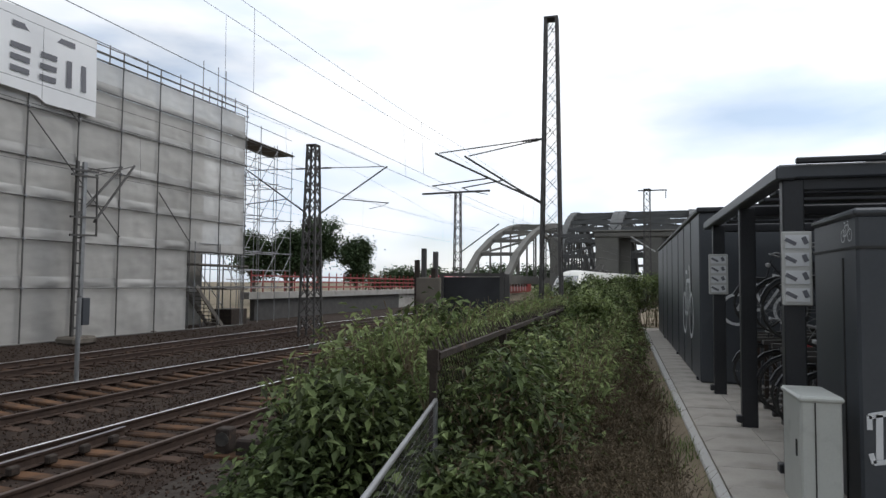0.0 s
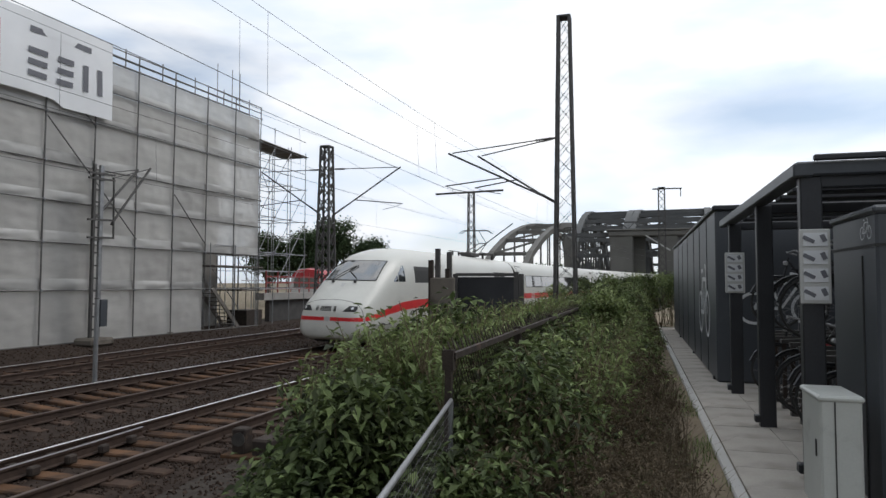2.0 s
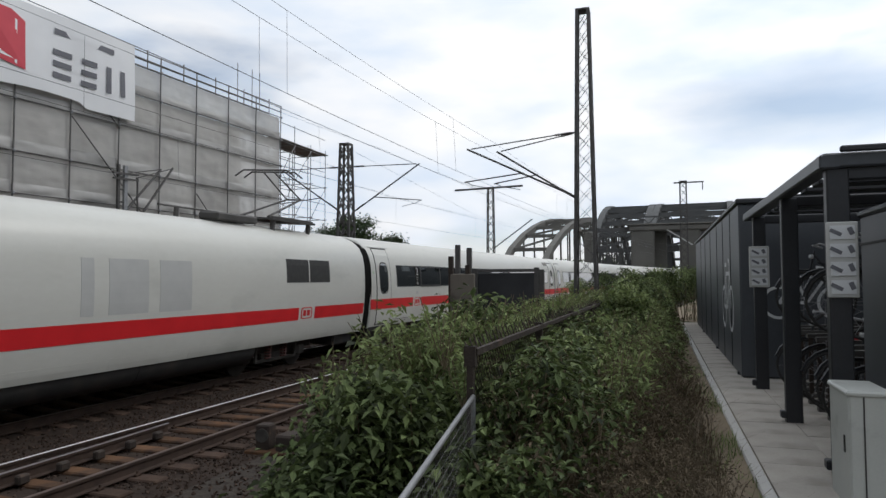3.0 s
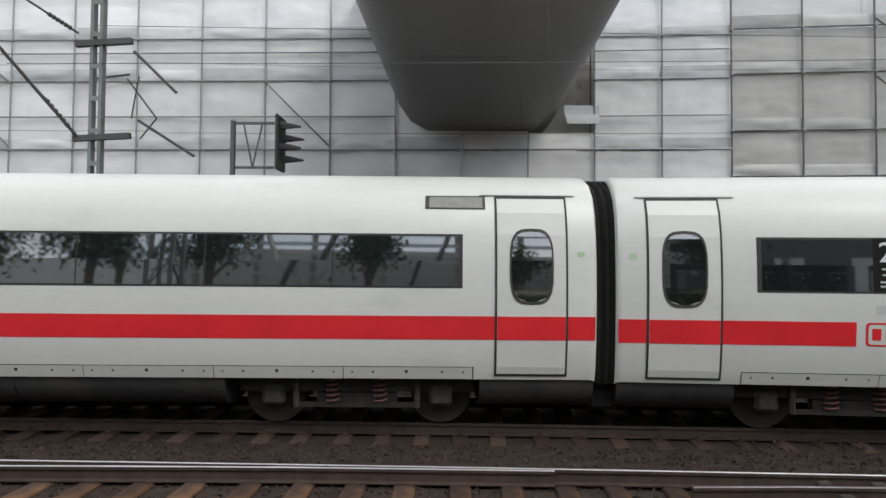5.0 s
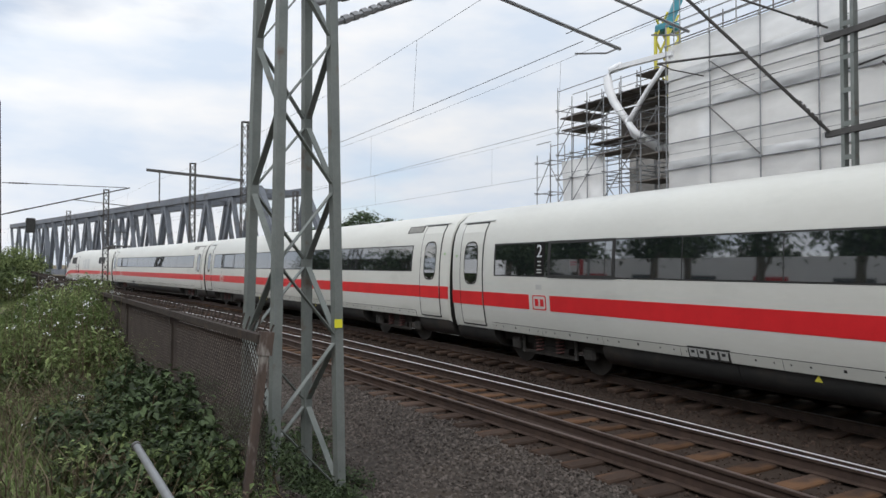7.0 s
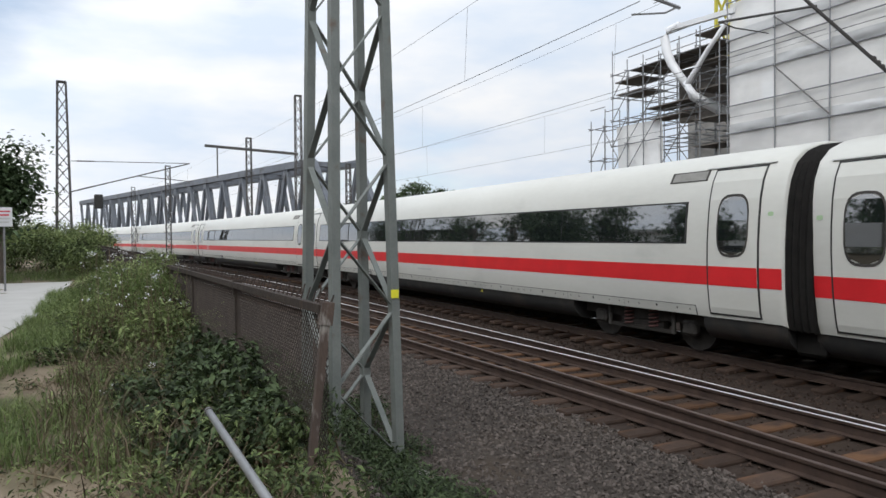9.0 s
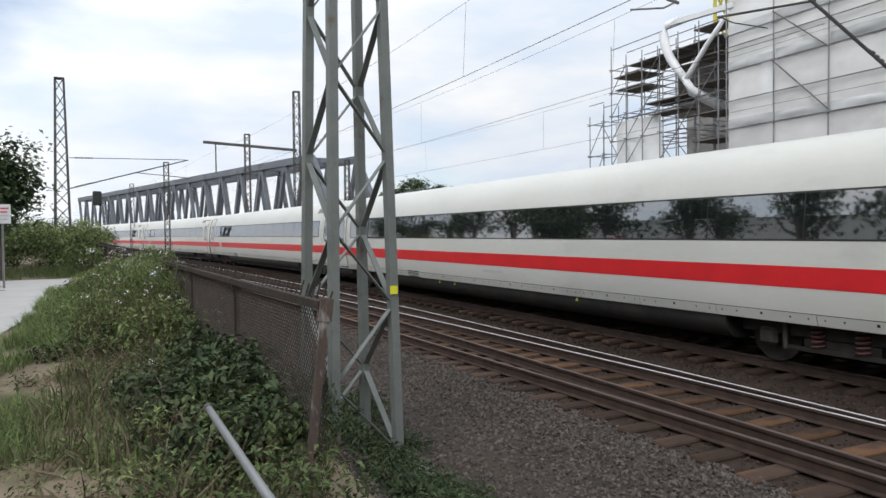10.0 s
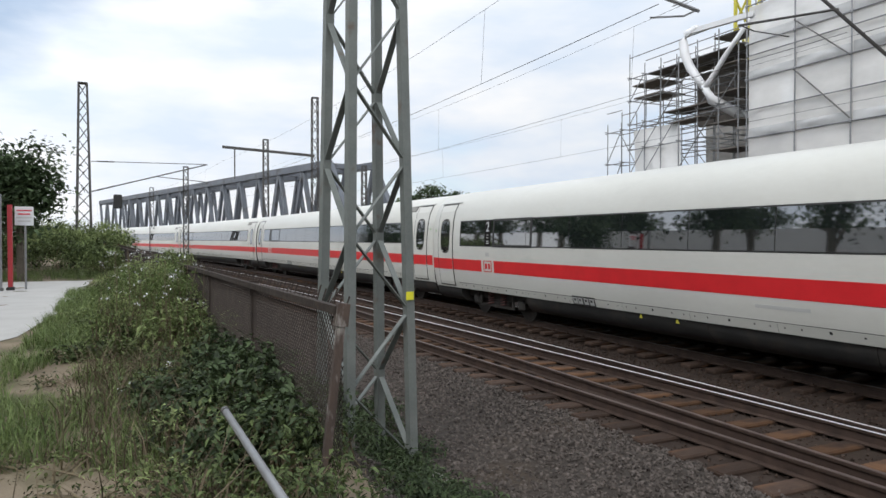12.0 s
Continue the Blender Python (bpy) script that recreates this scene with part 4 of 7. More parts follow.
    part("snow_plough", Mesher().box((0, c(1.0), 0.25), (1.9, 0.5, 0.16), bev=0.05), M_UNDER, car)
    equip(car, -PW_LEN / 2 + 5.6, PW_LEN / 2 - 7.2, 2)
    bogie(car, PW_LEN / 2 - 5.1)
    bogie(car, -PW_LEN / 2 + 4.35)
    part("rear_apron", Mesher().box((0, -PW_LEN / 2 + 0.9, 0.58), (2.5, 1.2, 0.36), bev=0.06), M_UNDER, car)
    gw = []
    for i in range(8):
        gw.append(ring_at(-PW_LEN / 2 + 0.03 - i * 0.076, sx=0.975 if i % 2 else 0.94, dz=-0.05 if i % 2 else -0.09))
    part("gangway_bellows", turn_normals(Mesher().loft(gw).mesh("gangway_bellows", M_BELLOWS)), None, car, "dark rubber gangway bellows")
    # pantograph with its frame and insulators
    yb = -PW_LEN / 2 + 3.25
    pg = part("pantograph", Mesher().box((0, yb, 4.06), (1.5, 2.2, 0.06)), M_MASTDARK, car, "raised dark pantograph")
    m = Mesher()
    for x in (-0.62, 0.62):
        m.bar((x, yb - 1.1, 4.1), (x, yb + 1.1, 4.1), 0.08)
        for y in (-0.9, 0.9):
            m.tube([(x, yb + y, 3.66), (x, yb + y, 4.06)], 0.07, 8)
    part("base_frame", m, M_MASTDARK, pg)
    m = Mesher()
    for x in (-0.3, 0.3):
        m.tube([(x * 1.5, yb + 0.9, 4.12), (x * 0.8, yb - 1.0, 4.78)], 0.03, 6)
        m.tube([(x * 0.8, yb - 1.0, 4.78), (x * 0.6, yb + 0.35, 5.42)], 0.022, 6)
    m.tube([(-0.25, yb - 1.0, 4.78), (0.25, yb - 1.0, 4.78)], 0.03, 6)
    part("arm", m, M_MASTDARK, pg)
    m = Mesher()
    for o in (0.15, 0.55):
        m.tube([(-0.98, yb + o, 5.28), (-0.72, yb + o, 5.45), (0.72, yb + o, 5.45), (0.98, yb + o, 5.28)], 0.025, 6)
    part("contact_strip", m, M_MASTDARK, pg)
    m = Mesher()
    for y in (1.6, 2.6, 3.6):
        m.tube([(0.25, yb + y, 3.78), (0.25, yb + y, 4.1)], 0.06, 8)
    m.tube([(0.25, yb + 1.2, 4.1), (0.25, yb + 4.2, 4.1)], 0.025, 6)
    m.box((-0.35, yb + 2.4, 3.95), (0.6, 1.6, 0.2), bev=0.04)
    part("roof_gear", m, M_MASTDARK, car, "dark roof insulators and conductor")
    return car


V_TRAIN, U_NOSE = 22.19, -66.26   # metres a second, and the nose's place at the start
POWER = power_car()
CARS = [passenger_car(True)]
for i in range(9):
    CARS.append(copy_thing(CARS[0], pose(0, 0, 0)))


# ---- the suburban train on the far side ----
def red_train():
    tr = thing("suburban_train", pose(0, 0, 0), "red suburban train with white roof edge and grey cab", "train")
    prof = [(0, 0.5), (1.3, 0.5), (1.48, 0.9), (1.5, 2.4), (1.36, 3.1), (1.0, 3.5), (0, 3.62)]
    body = []
    for y in (-64, 19.3):
        half = [(x, y, z) for x, z in prof]
        body.append(half + [(-x, a, z) for x, a, z in reversed(half[1:-1])])
    half = [(x * 0.94, 20.0, z * 0.97) for x, z in prof]
    body.append(half + [(-x, a, z) for x, a, z in reversed(half[1:-1])])
    part("body", turn_normals(Mesher().loft(body).mesh("body", M_STRAIN)), None, tr)
    m = Mesher().box((0, 20.0, 2.55), (2.5, 0.1, 1.2), bev=0.04)
    part("cab_front", Mesher().box((0, 19.98, 1.5), (2.72, 0.12, 2.7), bev=0.04), M_GREYLET, tr, "pale grey cab front")
    part("windscreen", Mesher().box((0, 20.02, 2.5), (2.2, 0.1, 0.85), bev=0.03), M_GLASS, tr)
    part("roof_edge", Mesher().box((0, -22, 3.5), (2.1, 83, 0.16)), M_GREYLET, tr)
    for s in (-1, 1):
        for i in range(18):
            y = 15.4 - i * 4.2
            part("window", Mesher().box((s * 1.49, y, 2.25), (0.06, 2.0, 0.75), bev=0.01), M_GLASS, tr)
            dr = part("door", Mesher().box((s * 1.495, y + 2.1, 1.95), (0.06, 1.2, 2.1), bev=0.01), M_SIGN, tr, "pale double door")
            for o in (-0.3, 0.3):
                part("door_window", Mesher().box((s * 1.51, y + 2.1 + o, 2.3), (0.06, 0.36, 0.8)), M_GLASS, dr)
        part("headlight", Mesher().box((s * 0.9, 20.05, 1.35), (0.3, 0.08, 0.2)), M_SIGN, tr)
    return tr


RED = red_train()


# ---- the wrapped station building ----
FAC = [(-21.3, -18.7), (-21.2, 6.0), (-19.35, 31.1)]
LIFTS_WHITE = [0.12, 2.0, 4.05, 6.1, 8.3, 9.65, 11.1]
LIFTS_GREY = [0.12, 2.04, 3.75, 5.25, 6.65, 8.4, 9.8, 11.0]


def facade_point(s):
    """s metres along the facade from its truss-bridge end; also the outward normal."""
    (xa, ya), (xb, yb), (xc, yc) = FAC
    l1 = math.hypot(xb - xa, yb - ya)
    if s <= l1:
        d = Vector((xb - xa, yb - ya)) / l1
        p = Vector((xa, ya)) + d * s
    else:
        d = Vector((xc - xb, yc - yb)).normalized()
        p = Vector((xb, yb)) + d * (s - l1)
    return p, Vector((d.y, -d.x))


FAC_LEN = math.hypot(FAC[1][0] - FAC[0][0], FAC[1][1] - FAC[0][1]) + math.hypot(FAC[2][0] - FAC[1][0], FAC[2][1] - FAC[1][1])
BAY = FAC_LEN / 24
facade = thing("wrapped_building", pose(0, 0, 0), "station building wrapped in white scaffold netting", "building")
core = Mesher()
core.add([(-22.9, -18, 0), (-22.9, 6, 0), (-21.4, 30.6, 0), (-44, 30.6, 0), (-44, -18, 0)] + [(-22.9, -18, 10.4), (-22.9, 6, 10.4), (-21.4, 30.6, 10.4), (-44, 30.6, 10.4), (-44, -18, 10.4)], [(0, 1, 6, 5), (1, 2, 7, 6), (2, 3, 8, 7), (3, 4, 9, 8), (4, 0, 5, 9), (5, 6, 7, 8, 9)])
part("wall", turn_normals(core.mesh("wall", M_CONC)), None, facade, "raw concrete wall behind the netting")


COUPLER = Mesher().box((0, 0, 0), (0.1, 0.09, 0.11), bev=0.02).mesh("coupler", M_TUBE)


def net_panel(s0, s1, z0, z1, seed, out=0.0):
    rows = []
    ny, nz = 14, 16
    for j in range(nz + 1):
        z = z0 + (z1 - z0) * j / nz
        row = []
        for i in range(ny + 1):
            s = s0 + (s1 - s0) * i / ny
            p, nrm = facade_point(s)
            a, b = i / ny, j / nz
            belly = math.sin(math.pi * a) * math.sin(math.pi * b)
            o = 0.06 + out + belly * (0.04 + 0.06 * noise.noise((seed * 3.1, s * 0.5, z * 0.5))) + 0.026 * noise.noise((s * 1.3, z * 1.1, seed)) * min(1, 6 * a * (1 - a)) + 0.018 * noise.noise((s * 3.1 + z * 1.7, z * 3.3 - s, seed * 0.7)) * min(1, 6 * a * (1 - a)) + 0.02 * noise.noise((s * 1.1, z * 4.5, 7)) * min(1, 6 * b * (1 - b)) + 0.02 * noise.noise((s * 4, z * 1.2, 9)) * min(1, 6 * b * (1 - b))
            row.append((p.x + nrm.x * o, p.y + nrm.y * o, z))
        rows.append(row)
    rows.reverse()
    return Mesher().grid(rows)


# bays from 13 up take the greyer netting and the darker tubes
for i in range(24):
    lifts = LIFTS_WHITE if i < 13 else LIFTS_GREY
    for j in range(len(lifts) - 1):
        s0, s1, z0, z1 = i * BAY, (i + 1) * BAY, lifts[j], lifts[j + 1]
        if i >= 22 and z0 < 3.5:
            continue            # open stair bay at the end
        if (i in (9, 10) and z0 > 6) or (i == 8 and z0 > 8):
            if z0 > 7:
                continue        # cut out for the footbridge
            z1 = 6.66 + 0.05 * (i % 2)
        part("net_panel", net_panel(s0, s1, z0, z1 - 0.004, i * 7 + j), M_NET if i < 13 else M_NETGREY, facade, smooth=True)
        # darker strip paints in the toe board and shade seen through the net
        if j and z1 - z0 > 1:
            part("net_overlap", net_panel(s0 + 0.03, s1 - 0.03, z0 + 0.02, z0 + random.uniform(0.3, 0.44), i * 7 + j, 0.05), M_NETDARKPALE if i < 13 else M_NETDARK, facade, "darker strip of netting standing in for the shaded toe board", smooth=True)
for j in range(2):
    # loose cloth that hangs beside the footbridge
    a = 4.28 + 0.06 * j
    part("loose_sheet", Mesher().grid([[(-21.0 + 0.07 * math.sin(3 * z + j), 3.25 + (a - 3.25) * f + 0.05 * math.sin(z * 4), z) for f in (0, 0.5, 1)] for z in (6.9 + 0.3 * j, 7.05 + 0.3 * j, 7.2 + 0.3 * j)]), M_NETDARKPALE, facade, "crumpled loose end of netting")
for k, z in enumerate((2.0, 4.05, 6.1, 8.3, 9.65)):
    for a, b in ((0.1, 8 * BAY - 0.1), (11 * BAY + 0.1, 13 * BAY)) if z > 6.5 else ((0.1, 13 * BAY),):
        (p, n1), (q, n2) = facade_point(a), facade_point(b)
        part("deck", Mesher().bar((p.x - n1.x * 0.35, p.y - n1.y * 0.35, z), (q.x - n2.x * 0.35, q.y - n2.y * 0.35, z), 0.55, 0.05), M_BOARD, facade, "scaffold deck behind the netting")
for z in LIFTS_GREY[1:-1]:
    (p, n1), (q, n2) = facade_point(13 * BAY), facade_point(FAC_LEN - 0.1)
    part("deck", Mesher().bar((p.x - n1.x * 0.35, p.y - n1.y * 0.35, z), (q.x - n2.x * 0.35, q.y - n2.y * 0.35, z), 0.55, 0.05), M_BOARD, facade, "scaffold deck behind the netting")
for i in range(25):
    p, nrm = facade_point(min(i * BAY, FAC_LEN - 0.01))
    q = p + nrm * 0.17
    lean = random.uniform(-0.02, 0.02)
    top_ = 6.6 if i in (9, 10) else 12.0 if i < 13 else 11.65
    part("standard", Mesher().tube([(q.x, q.y, 0.1), (q.x + lean, q.y, 5), (q.x, q.y + lean, top_)], 0.028, 6), M_TUBE if i < 13 else M_TUBEDARK, facade)
    if i % 2:
        part("base_jack", Mesher().box((q.x, q.y, 0.13), (0.16, 0.16, 0.1)), M_BOARD, facade)
    q = p - nrm * 0.6
    part("inner_standard", Mesher().tube([(q.x, q.y, 0.1), (q.x, q.y, 12.1)], 0.025, 6), M_TUBEDARK, facade)
for lifts, sa, sb in ((LIFTS_WHITE + [5.1, 7.15, 9.2, 11.55, 11.95], 0.0, 13 * BAY), (LIFTS_GREY + [11.3, 11.6], 13 * BAY, FAC_LEN - 0.01)):
    for z in lifts:
        pts = []
        for k in range(5):
            p, nrm = facade_point(sa + (sb - sa) * k / 4)
            pts.append((p.x + nrm.x * 0.2, p.y + nrm.y * 0.2, z))
        if 6.5 < z < 11 and sa == 0:      # broken by the footbridge
            for a, b in ((0.0, 8 * BAY), (11 * BAY, 13 * BAY)):
                (p, n1), (q, n2) = facade_point(a), facade_point(b)
                part("ledger", Mesher().tube([(p.x + n1.x * 0.2, p.y + n1.y * 0.2, z), (q.x + n2.x * 0.2, q.y + n2.y * 0.2, z)], 0.025, 6), M_TUBE, facade)
            continue
        part("ledger", Mesher().tube(pts, 0.025, 6), M_TUBEDARK if sa else M_TUBE, facade)
        if z > 11.15:
            part("ledger", Mesher().tube([(x - 0.8, y, z) for x, y, z in pts], 0.025, 6), M_TUBEDARK, facade)
BRACES = ((1, 10.0, 8.25), (1, 8.25, 6.2), (2, 4.1, 2.0), (2, 2.0, 0.12), (15, 10.0, 8.25), (15, 8.25, 6.2), (18, 10.0, 8.25), (18, 8.25, 6.2), (19, 6.2, 4.1), (21, 6.2, 4.1), (6, 8.25, 6.2))
for i, za, zb in BRACES:
    p, nrm = facade_point(i * BAY)
    q, n2 = facade_point((i + 1) * BAY)
    a = (p.x + nrm.x * 0.22, p.y + nrm.y * 0.22, za)
    b = (q.x + n2.x * 0.22, q.y + n2.y * 0.22, zb)
    part("brace", Mesher().tube([a, b], 0.025, 6), M_TUBEDARK, facade)
for i in range(0, 25):                    # pale couplers where the tubes cross
    p, nrm = facade_point(min(i * BAY, FAC_LEN - 0.01))
    for z in (LIFTS_WHITE if i < 13 else LIFTS_GREY)[1:]:
        if not (i in (9, 10) and z > 6.5):
            part("coupler", COUPLER, None, facade, at=pose(p.x + nrm.x * 0.2, p.y + nrm.y * 0.2, z))
for s in (0.25, 0.55, 3.1, 5.3, 7.2, 9.4, FAC_LEN - 2.2, FAC_LEN - 1.6, FAC_LEN - 3.3):
    p, nrm = facade_point(s)
    part("loose_tube", Mesher().tube([(p.x, p.y, 10.6), (p.x, p.y, 13.0)], 0.022, 6), M_TUBE, facade)

# the open stair bay at the end of the scaffold
for y in (27.2, 29.2, 31.1):
    for x in (-19.35, -20.4, -21.2):
        part("stair_standard", Mesher().tube([(x, y, 0.1), (x, y, 4.2)], 0.026, 6), M_TUBE, facade)
for z, y0, y1 in ((3.15, 27.6, 31.9), (1.95, 29.9, 31.9)):
    part("stair_landing", Mesher().box((-20.2, (y0 + y1) / 2, z), (1.6, y1 - y0, 0.07), bev=0.01), M_BOARD, facade, "grey scaffold landing")
    for o in (0.5, 1.0):
        part("landing_rail", Mesher().tube([(-19.4, y0, z + o), (-19.4, y1, z + o)], 0.024, 6), M_TUBE, facade)
for x in (-19.6, -20.4):
    part("stair_stringer", Mesher().bar((x, 27.7, 2.1), (x, 29.9, 0.12), 0.05, 0.2), M_BOARD, facade, "wooden stair stringer")
    part("stair_rail", Mesher().tube([(x, 27.7, 3.0), (x, 29.9, 1.05)], 0.022, 6), M_TUBE, facade)
for i in range(10):
    part("stair_tread", Mesher().box((-20.0, 27.85 + i * 0.215, 2.0 - i * 0.195), (0.8, 0.22, 0.04)), M_BOARD, facade)
part("stair_box", Mesher().box((-20.3, 31.6, 0.5), (1.2, 1.5, 0.8), bev=0.02), M_RUST, facade, "brown board box under the landing")

# the printed banner: plain shapes stand for its marks
s_b0 = math.hypot(FAC[1][0] - FAC[0][0], FAC[1][1] - FAC[0][1]) + 8.35


def banner_pt(a, z, o=0.34):
    p, nrm = facade_point(s_b0 + a)
    return (p.x + nrm.x * o, p.y + nrm.y * o, z)


def banner_shape(poly, o=0.36):
    return Mesher().add([banner_pt(a, z, o + 0.05 * math.sin(a * 1.7) * math.sin(z * 1.2)) for a, z in poly], [tuple(range(len(poly)))])


banner = thing("banner", pose(0, 0, 0), "large white printed banner hung on the scaffold", "banner")
rows = []
for j in range(9):
    z = 8.62 + (11.68 - 8.62) * j / 8
    rows.append([banner_pt(7.0 * i / 20, z + (0.22 * math.sin(math.pi * i / 20) * (1 - j / 8) ** 2 if i < 14 else 0), 0.33 + 0.05 * math.sin(7.0 * i / 20 * 1.7) * math.sin(z * 1.2)) for i in range(21)])
part("cloth", Mesher().grid(rows), M_BANNER, banner, smooth=True)


def shape(poly, mtl, label=""):
    part("print_shape", banner_shape(poly), mtl, banner, label)


def rect(a0, a1, z0, z1, mtl=M_DARKLET):
    shape([(a0, z0), (a1, z0), (a1, z1), (a0, z1)], mtl)


shape([(0.95, 9.62), (2.45, 9.35), (2.45, 11.0), (1.95, 11.25), (0.95, 11.25)], M_REDLET, "red emblem shape")
for z in (9.62, 10.02, 10.42):
    part("print_shape", banner_shape([(0.85, z + 0.12), (2.05, z + 0.0), (2.05, z + 0.16), (0.85, z + 0.28)], 0.375), M_BANNER, banner)
part("print_shape", banner_shape([(2.08, 9.5), (2.16, 9.47), (2.16, 10.95), (2.08, 10.98)], 0.375), M_BANNER, banner)
rect(3.5, 6.0, 10.95, 11.16)
for a0, a1 in ((3.45, 4.2), (4.6, 5.25)):
    for z in (9.42, 9.82, 10.22):
        rect(a0, a1, z, z + 0.2)
for a0 in (5.65, 6.27):
    rect(a0, a0 + 0.22, 9.42, 10.42)


# ---- bare scaffolds at both ends of the building ----
def scaffold_tower(label, xs, ys, zs, boards, seed, diag=0.3):
    rng = random.Random(seed)
    t = thing("scaffold_tower", pose(0, 0, 0), label, "scaffold", "bare scaffolds")
    for x in xs:
        for y in ys:
            part("standard", Mesher().tube([(x, y, 0.1), (x + rng.uniform(-0.03, 0.03), y, zs[-1] + rng.uniform(0.2, 1.2))], 0.026, 6), M_TUBE, t)
    for z in zs:
        for x in xs:
            part("ledger", Mesher().tube([(x, ys[0] - 0.15, z), (x, ys[-1] + 0.15, z)], 0.024, 6), M_TUBE, t)
            if rng.random() < 0.8:
                part("guard_tube", Mesher().tube([(x, ys[0], z + 1.0), (x, ys[-1], z + 1.0)], 0.022, 6), M_TUBE, t)
        for y in ys:
            part("transom", Mesher().tube([(xs[0] - 0.15, y, z + 0.05), (xs[-1] + 0.15, y, z + 0.05)], 0.024, 6), M_TUBE, t)
    for a, b in zip(ys, ys[1:]):
        for z0, z1 in zip(zs, zs[1:]):
            if rng.random() < diag:
                part("brace", Mesher().tube([(xs[-1] + 0.04, a, z0), (xs[-1] + 0.04, b, z1)], 0.022, 6), M_TUBE, t)
            if rng.random() < diag * 0.7:
                part("brace", Mesher().tube([(xs[0] + 0.04, b, z0), (xs[0] + 0.04, a, z1)], 0.022, 6), M_TUBE, t)
    for z, y0, y1, *xr in boards:
        xa, xb = xr or (xs[0] + 0.9, xs[-1] + 0.1)
        part("board", Mesher().box(((xa + xb) / 2, (y0 + y1) / 2, z + 0.09), (xb - xa, y1 - y0, 0.05)), M_BOARD, t, "dark scaffold boards")
    return t


scaffold_tower("bare galvanised scaffold tower with a dark canopy board", (-22.2, -20.9, -19.7), (31.8, 33.4, 35.2, 37.0), (2.0, 4.0, 6.0, 8.0, 10.0), ((10.0, 31.4, 37.2),), 5, 0.7)
scaffold_tower("dense bare scaffold with many dark boards round white steelwork", (-24.6, -23.4, -22.3, -21.35), (-25.7, -24.7, -23.6, -22.5, -21.4, -20.3, -19.3), (1.2, 2.6, 4.0, 5.3, 6.5, 7.7, 8.8, 9.9), ((9.9, -24.8, -19.3, -23.6, -21.6), (9.45, -25.6, -23.9, -22.9, -21.4), (8.85, -25.5, -23.7, -22.9, -21.4), (7.8, -23.3, -20.6, -22.4, -21.2), (7.3, -23.1, -21.2, -22.2, -21.3), (10.4, -20.7, -19.2, -22.6, -21.5), (9.2, -20.7, -19.2, -22.8, -21.4), (8.1, -20.6, -19.2, -22.8, -21.4), (6.9, -20.7, -19.2, -22.8, -21.4), (5.8, -20.7, -19.2, -22.8, -21.4)), 6, 0.6)
scaffold_tower("slim outer scaffold frame", (-22.5, -21.6), (-27.73, -26.6), (2.0, 4.0, 6.0, 7.6), (), 8, 0.9)
vf = thing("steel_arch_frame", pose(0, 0, 0), "white V-shaped steel roof frame inside the scaffold", "steel frame")
part("limb", Mesher().tube([(-21.22, -21.30, 11.09), (-21.22, -21.92, 11.01), (-21.22, -22.11, 10.71), (-21.22, -22.01, 10.13), (-21.22, -21.73, 9.56), (-21.22, -21.30, 8.99), (-21.22, -20.91, 8.51)], [0.13, 0.16, 0.19, 0.2, 0.19, 0.17, 0.16], 10), M_STEELWHITE, vf, smooth=True)
part("limb", Mesher().tube([(-21.22, -18.62, 10.66), (-21.22, -19.77, 9.61), (-21.22, -20.53, 8.80), (-21.22, -20.91, 8.41)], [0.09, 0.1, 0.12, 0.15], 10), M_STEELWHITE, vf, smooth=True)
part("tie_beam", Mesher().bar((-21.22, -21.87, 11.04), (-21.22, -18.43, 10.80), 0.18, 0.2), M_STEELWHITE, vf)
part("foot", Mesher().tube([(-21.22, -20.91, 8.56), (-21.22, -20.53, 7.94), (-22.87, -20.36, 7.36), (-23.32, -19.98, 6.41), (-23.82, -19.79, 0.10)], [0.17, 0.2, 0.24, 0.24, 0.24], 10), M_STEELWHITE, vf, smooth=True)
part("net_sheet", Mesher().grid([[(-21.5 + 0.1 * math.sin(y * 2 + z), y, z) for y in (-25.6, -24.8, -24.0, -23.2, -22.6)] for z in (7.4, 6.6, 5.4, 4.0, 2.5)]), M_NET, vf, "white hanging net sheet")
# dark sheet stands in for the deep shade behind the V frame
part("shade_sheet", Mesher().box((-23.5, -21.3, 8.6), (0.3, 4.2, 2.4)), M_BOARD, vf, "dark sheet put in for the shade inside the scaffold")
part("core_wall", Mesher().box((-26.6, -22.7, 4.2), (0.4, 6.4, 8.2)), M_CONC, vf, "raw concrete wall")
crane = thing("tower_crane", pose(0, 0, 0), "yellow tower crane with teal cab behind the building", "crane")


def crane_lattice():
    m = Mesher()
    for a, b in ((-0.45, -0.45), (0.45, -0.45), (0.45, 0.45), (-0.45, 0.45)):
        m.bar((-30 + a, -26.5 + b, 0.1), (-30 + a, -26.5 + b, 15.7), 0.14)
    for k in range(12):
        z = 1.0 + k * 1.3
        for a, b, c, d in ((-0.45, -0.45, 0.45, -0.45), (0.45, -0.45, 0.45, 0.45), (0.45, 0.45, -0.45, 0.45), (-0.45, 0.45, -0.45, -0.45)):
            m.bar((-30 + a, -26.5 + b, z), (-30 + c, -26.5 + d, z + 1.3), 0.09)
    return m


part("mast", crane_lattice(), M_CRANE, crane, "yellow lattice mast")
part("slewing_unit", Mesher().box((-30, -26.5, 15.9), (1.0, 1.1, 0.5), bev=0.1), M_TEAL, crane, "teal slewing unit")
part("jib", Mesher().bar((-30, -26.4, 16.1), (-33, -24.8, 24.5), 0.42, 0.42), M_TEAL, crane, "teal luffing jib")


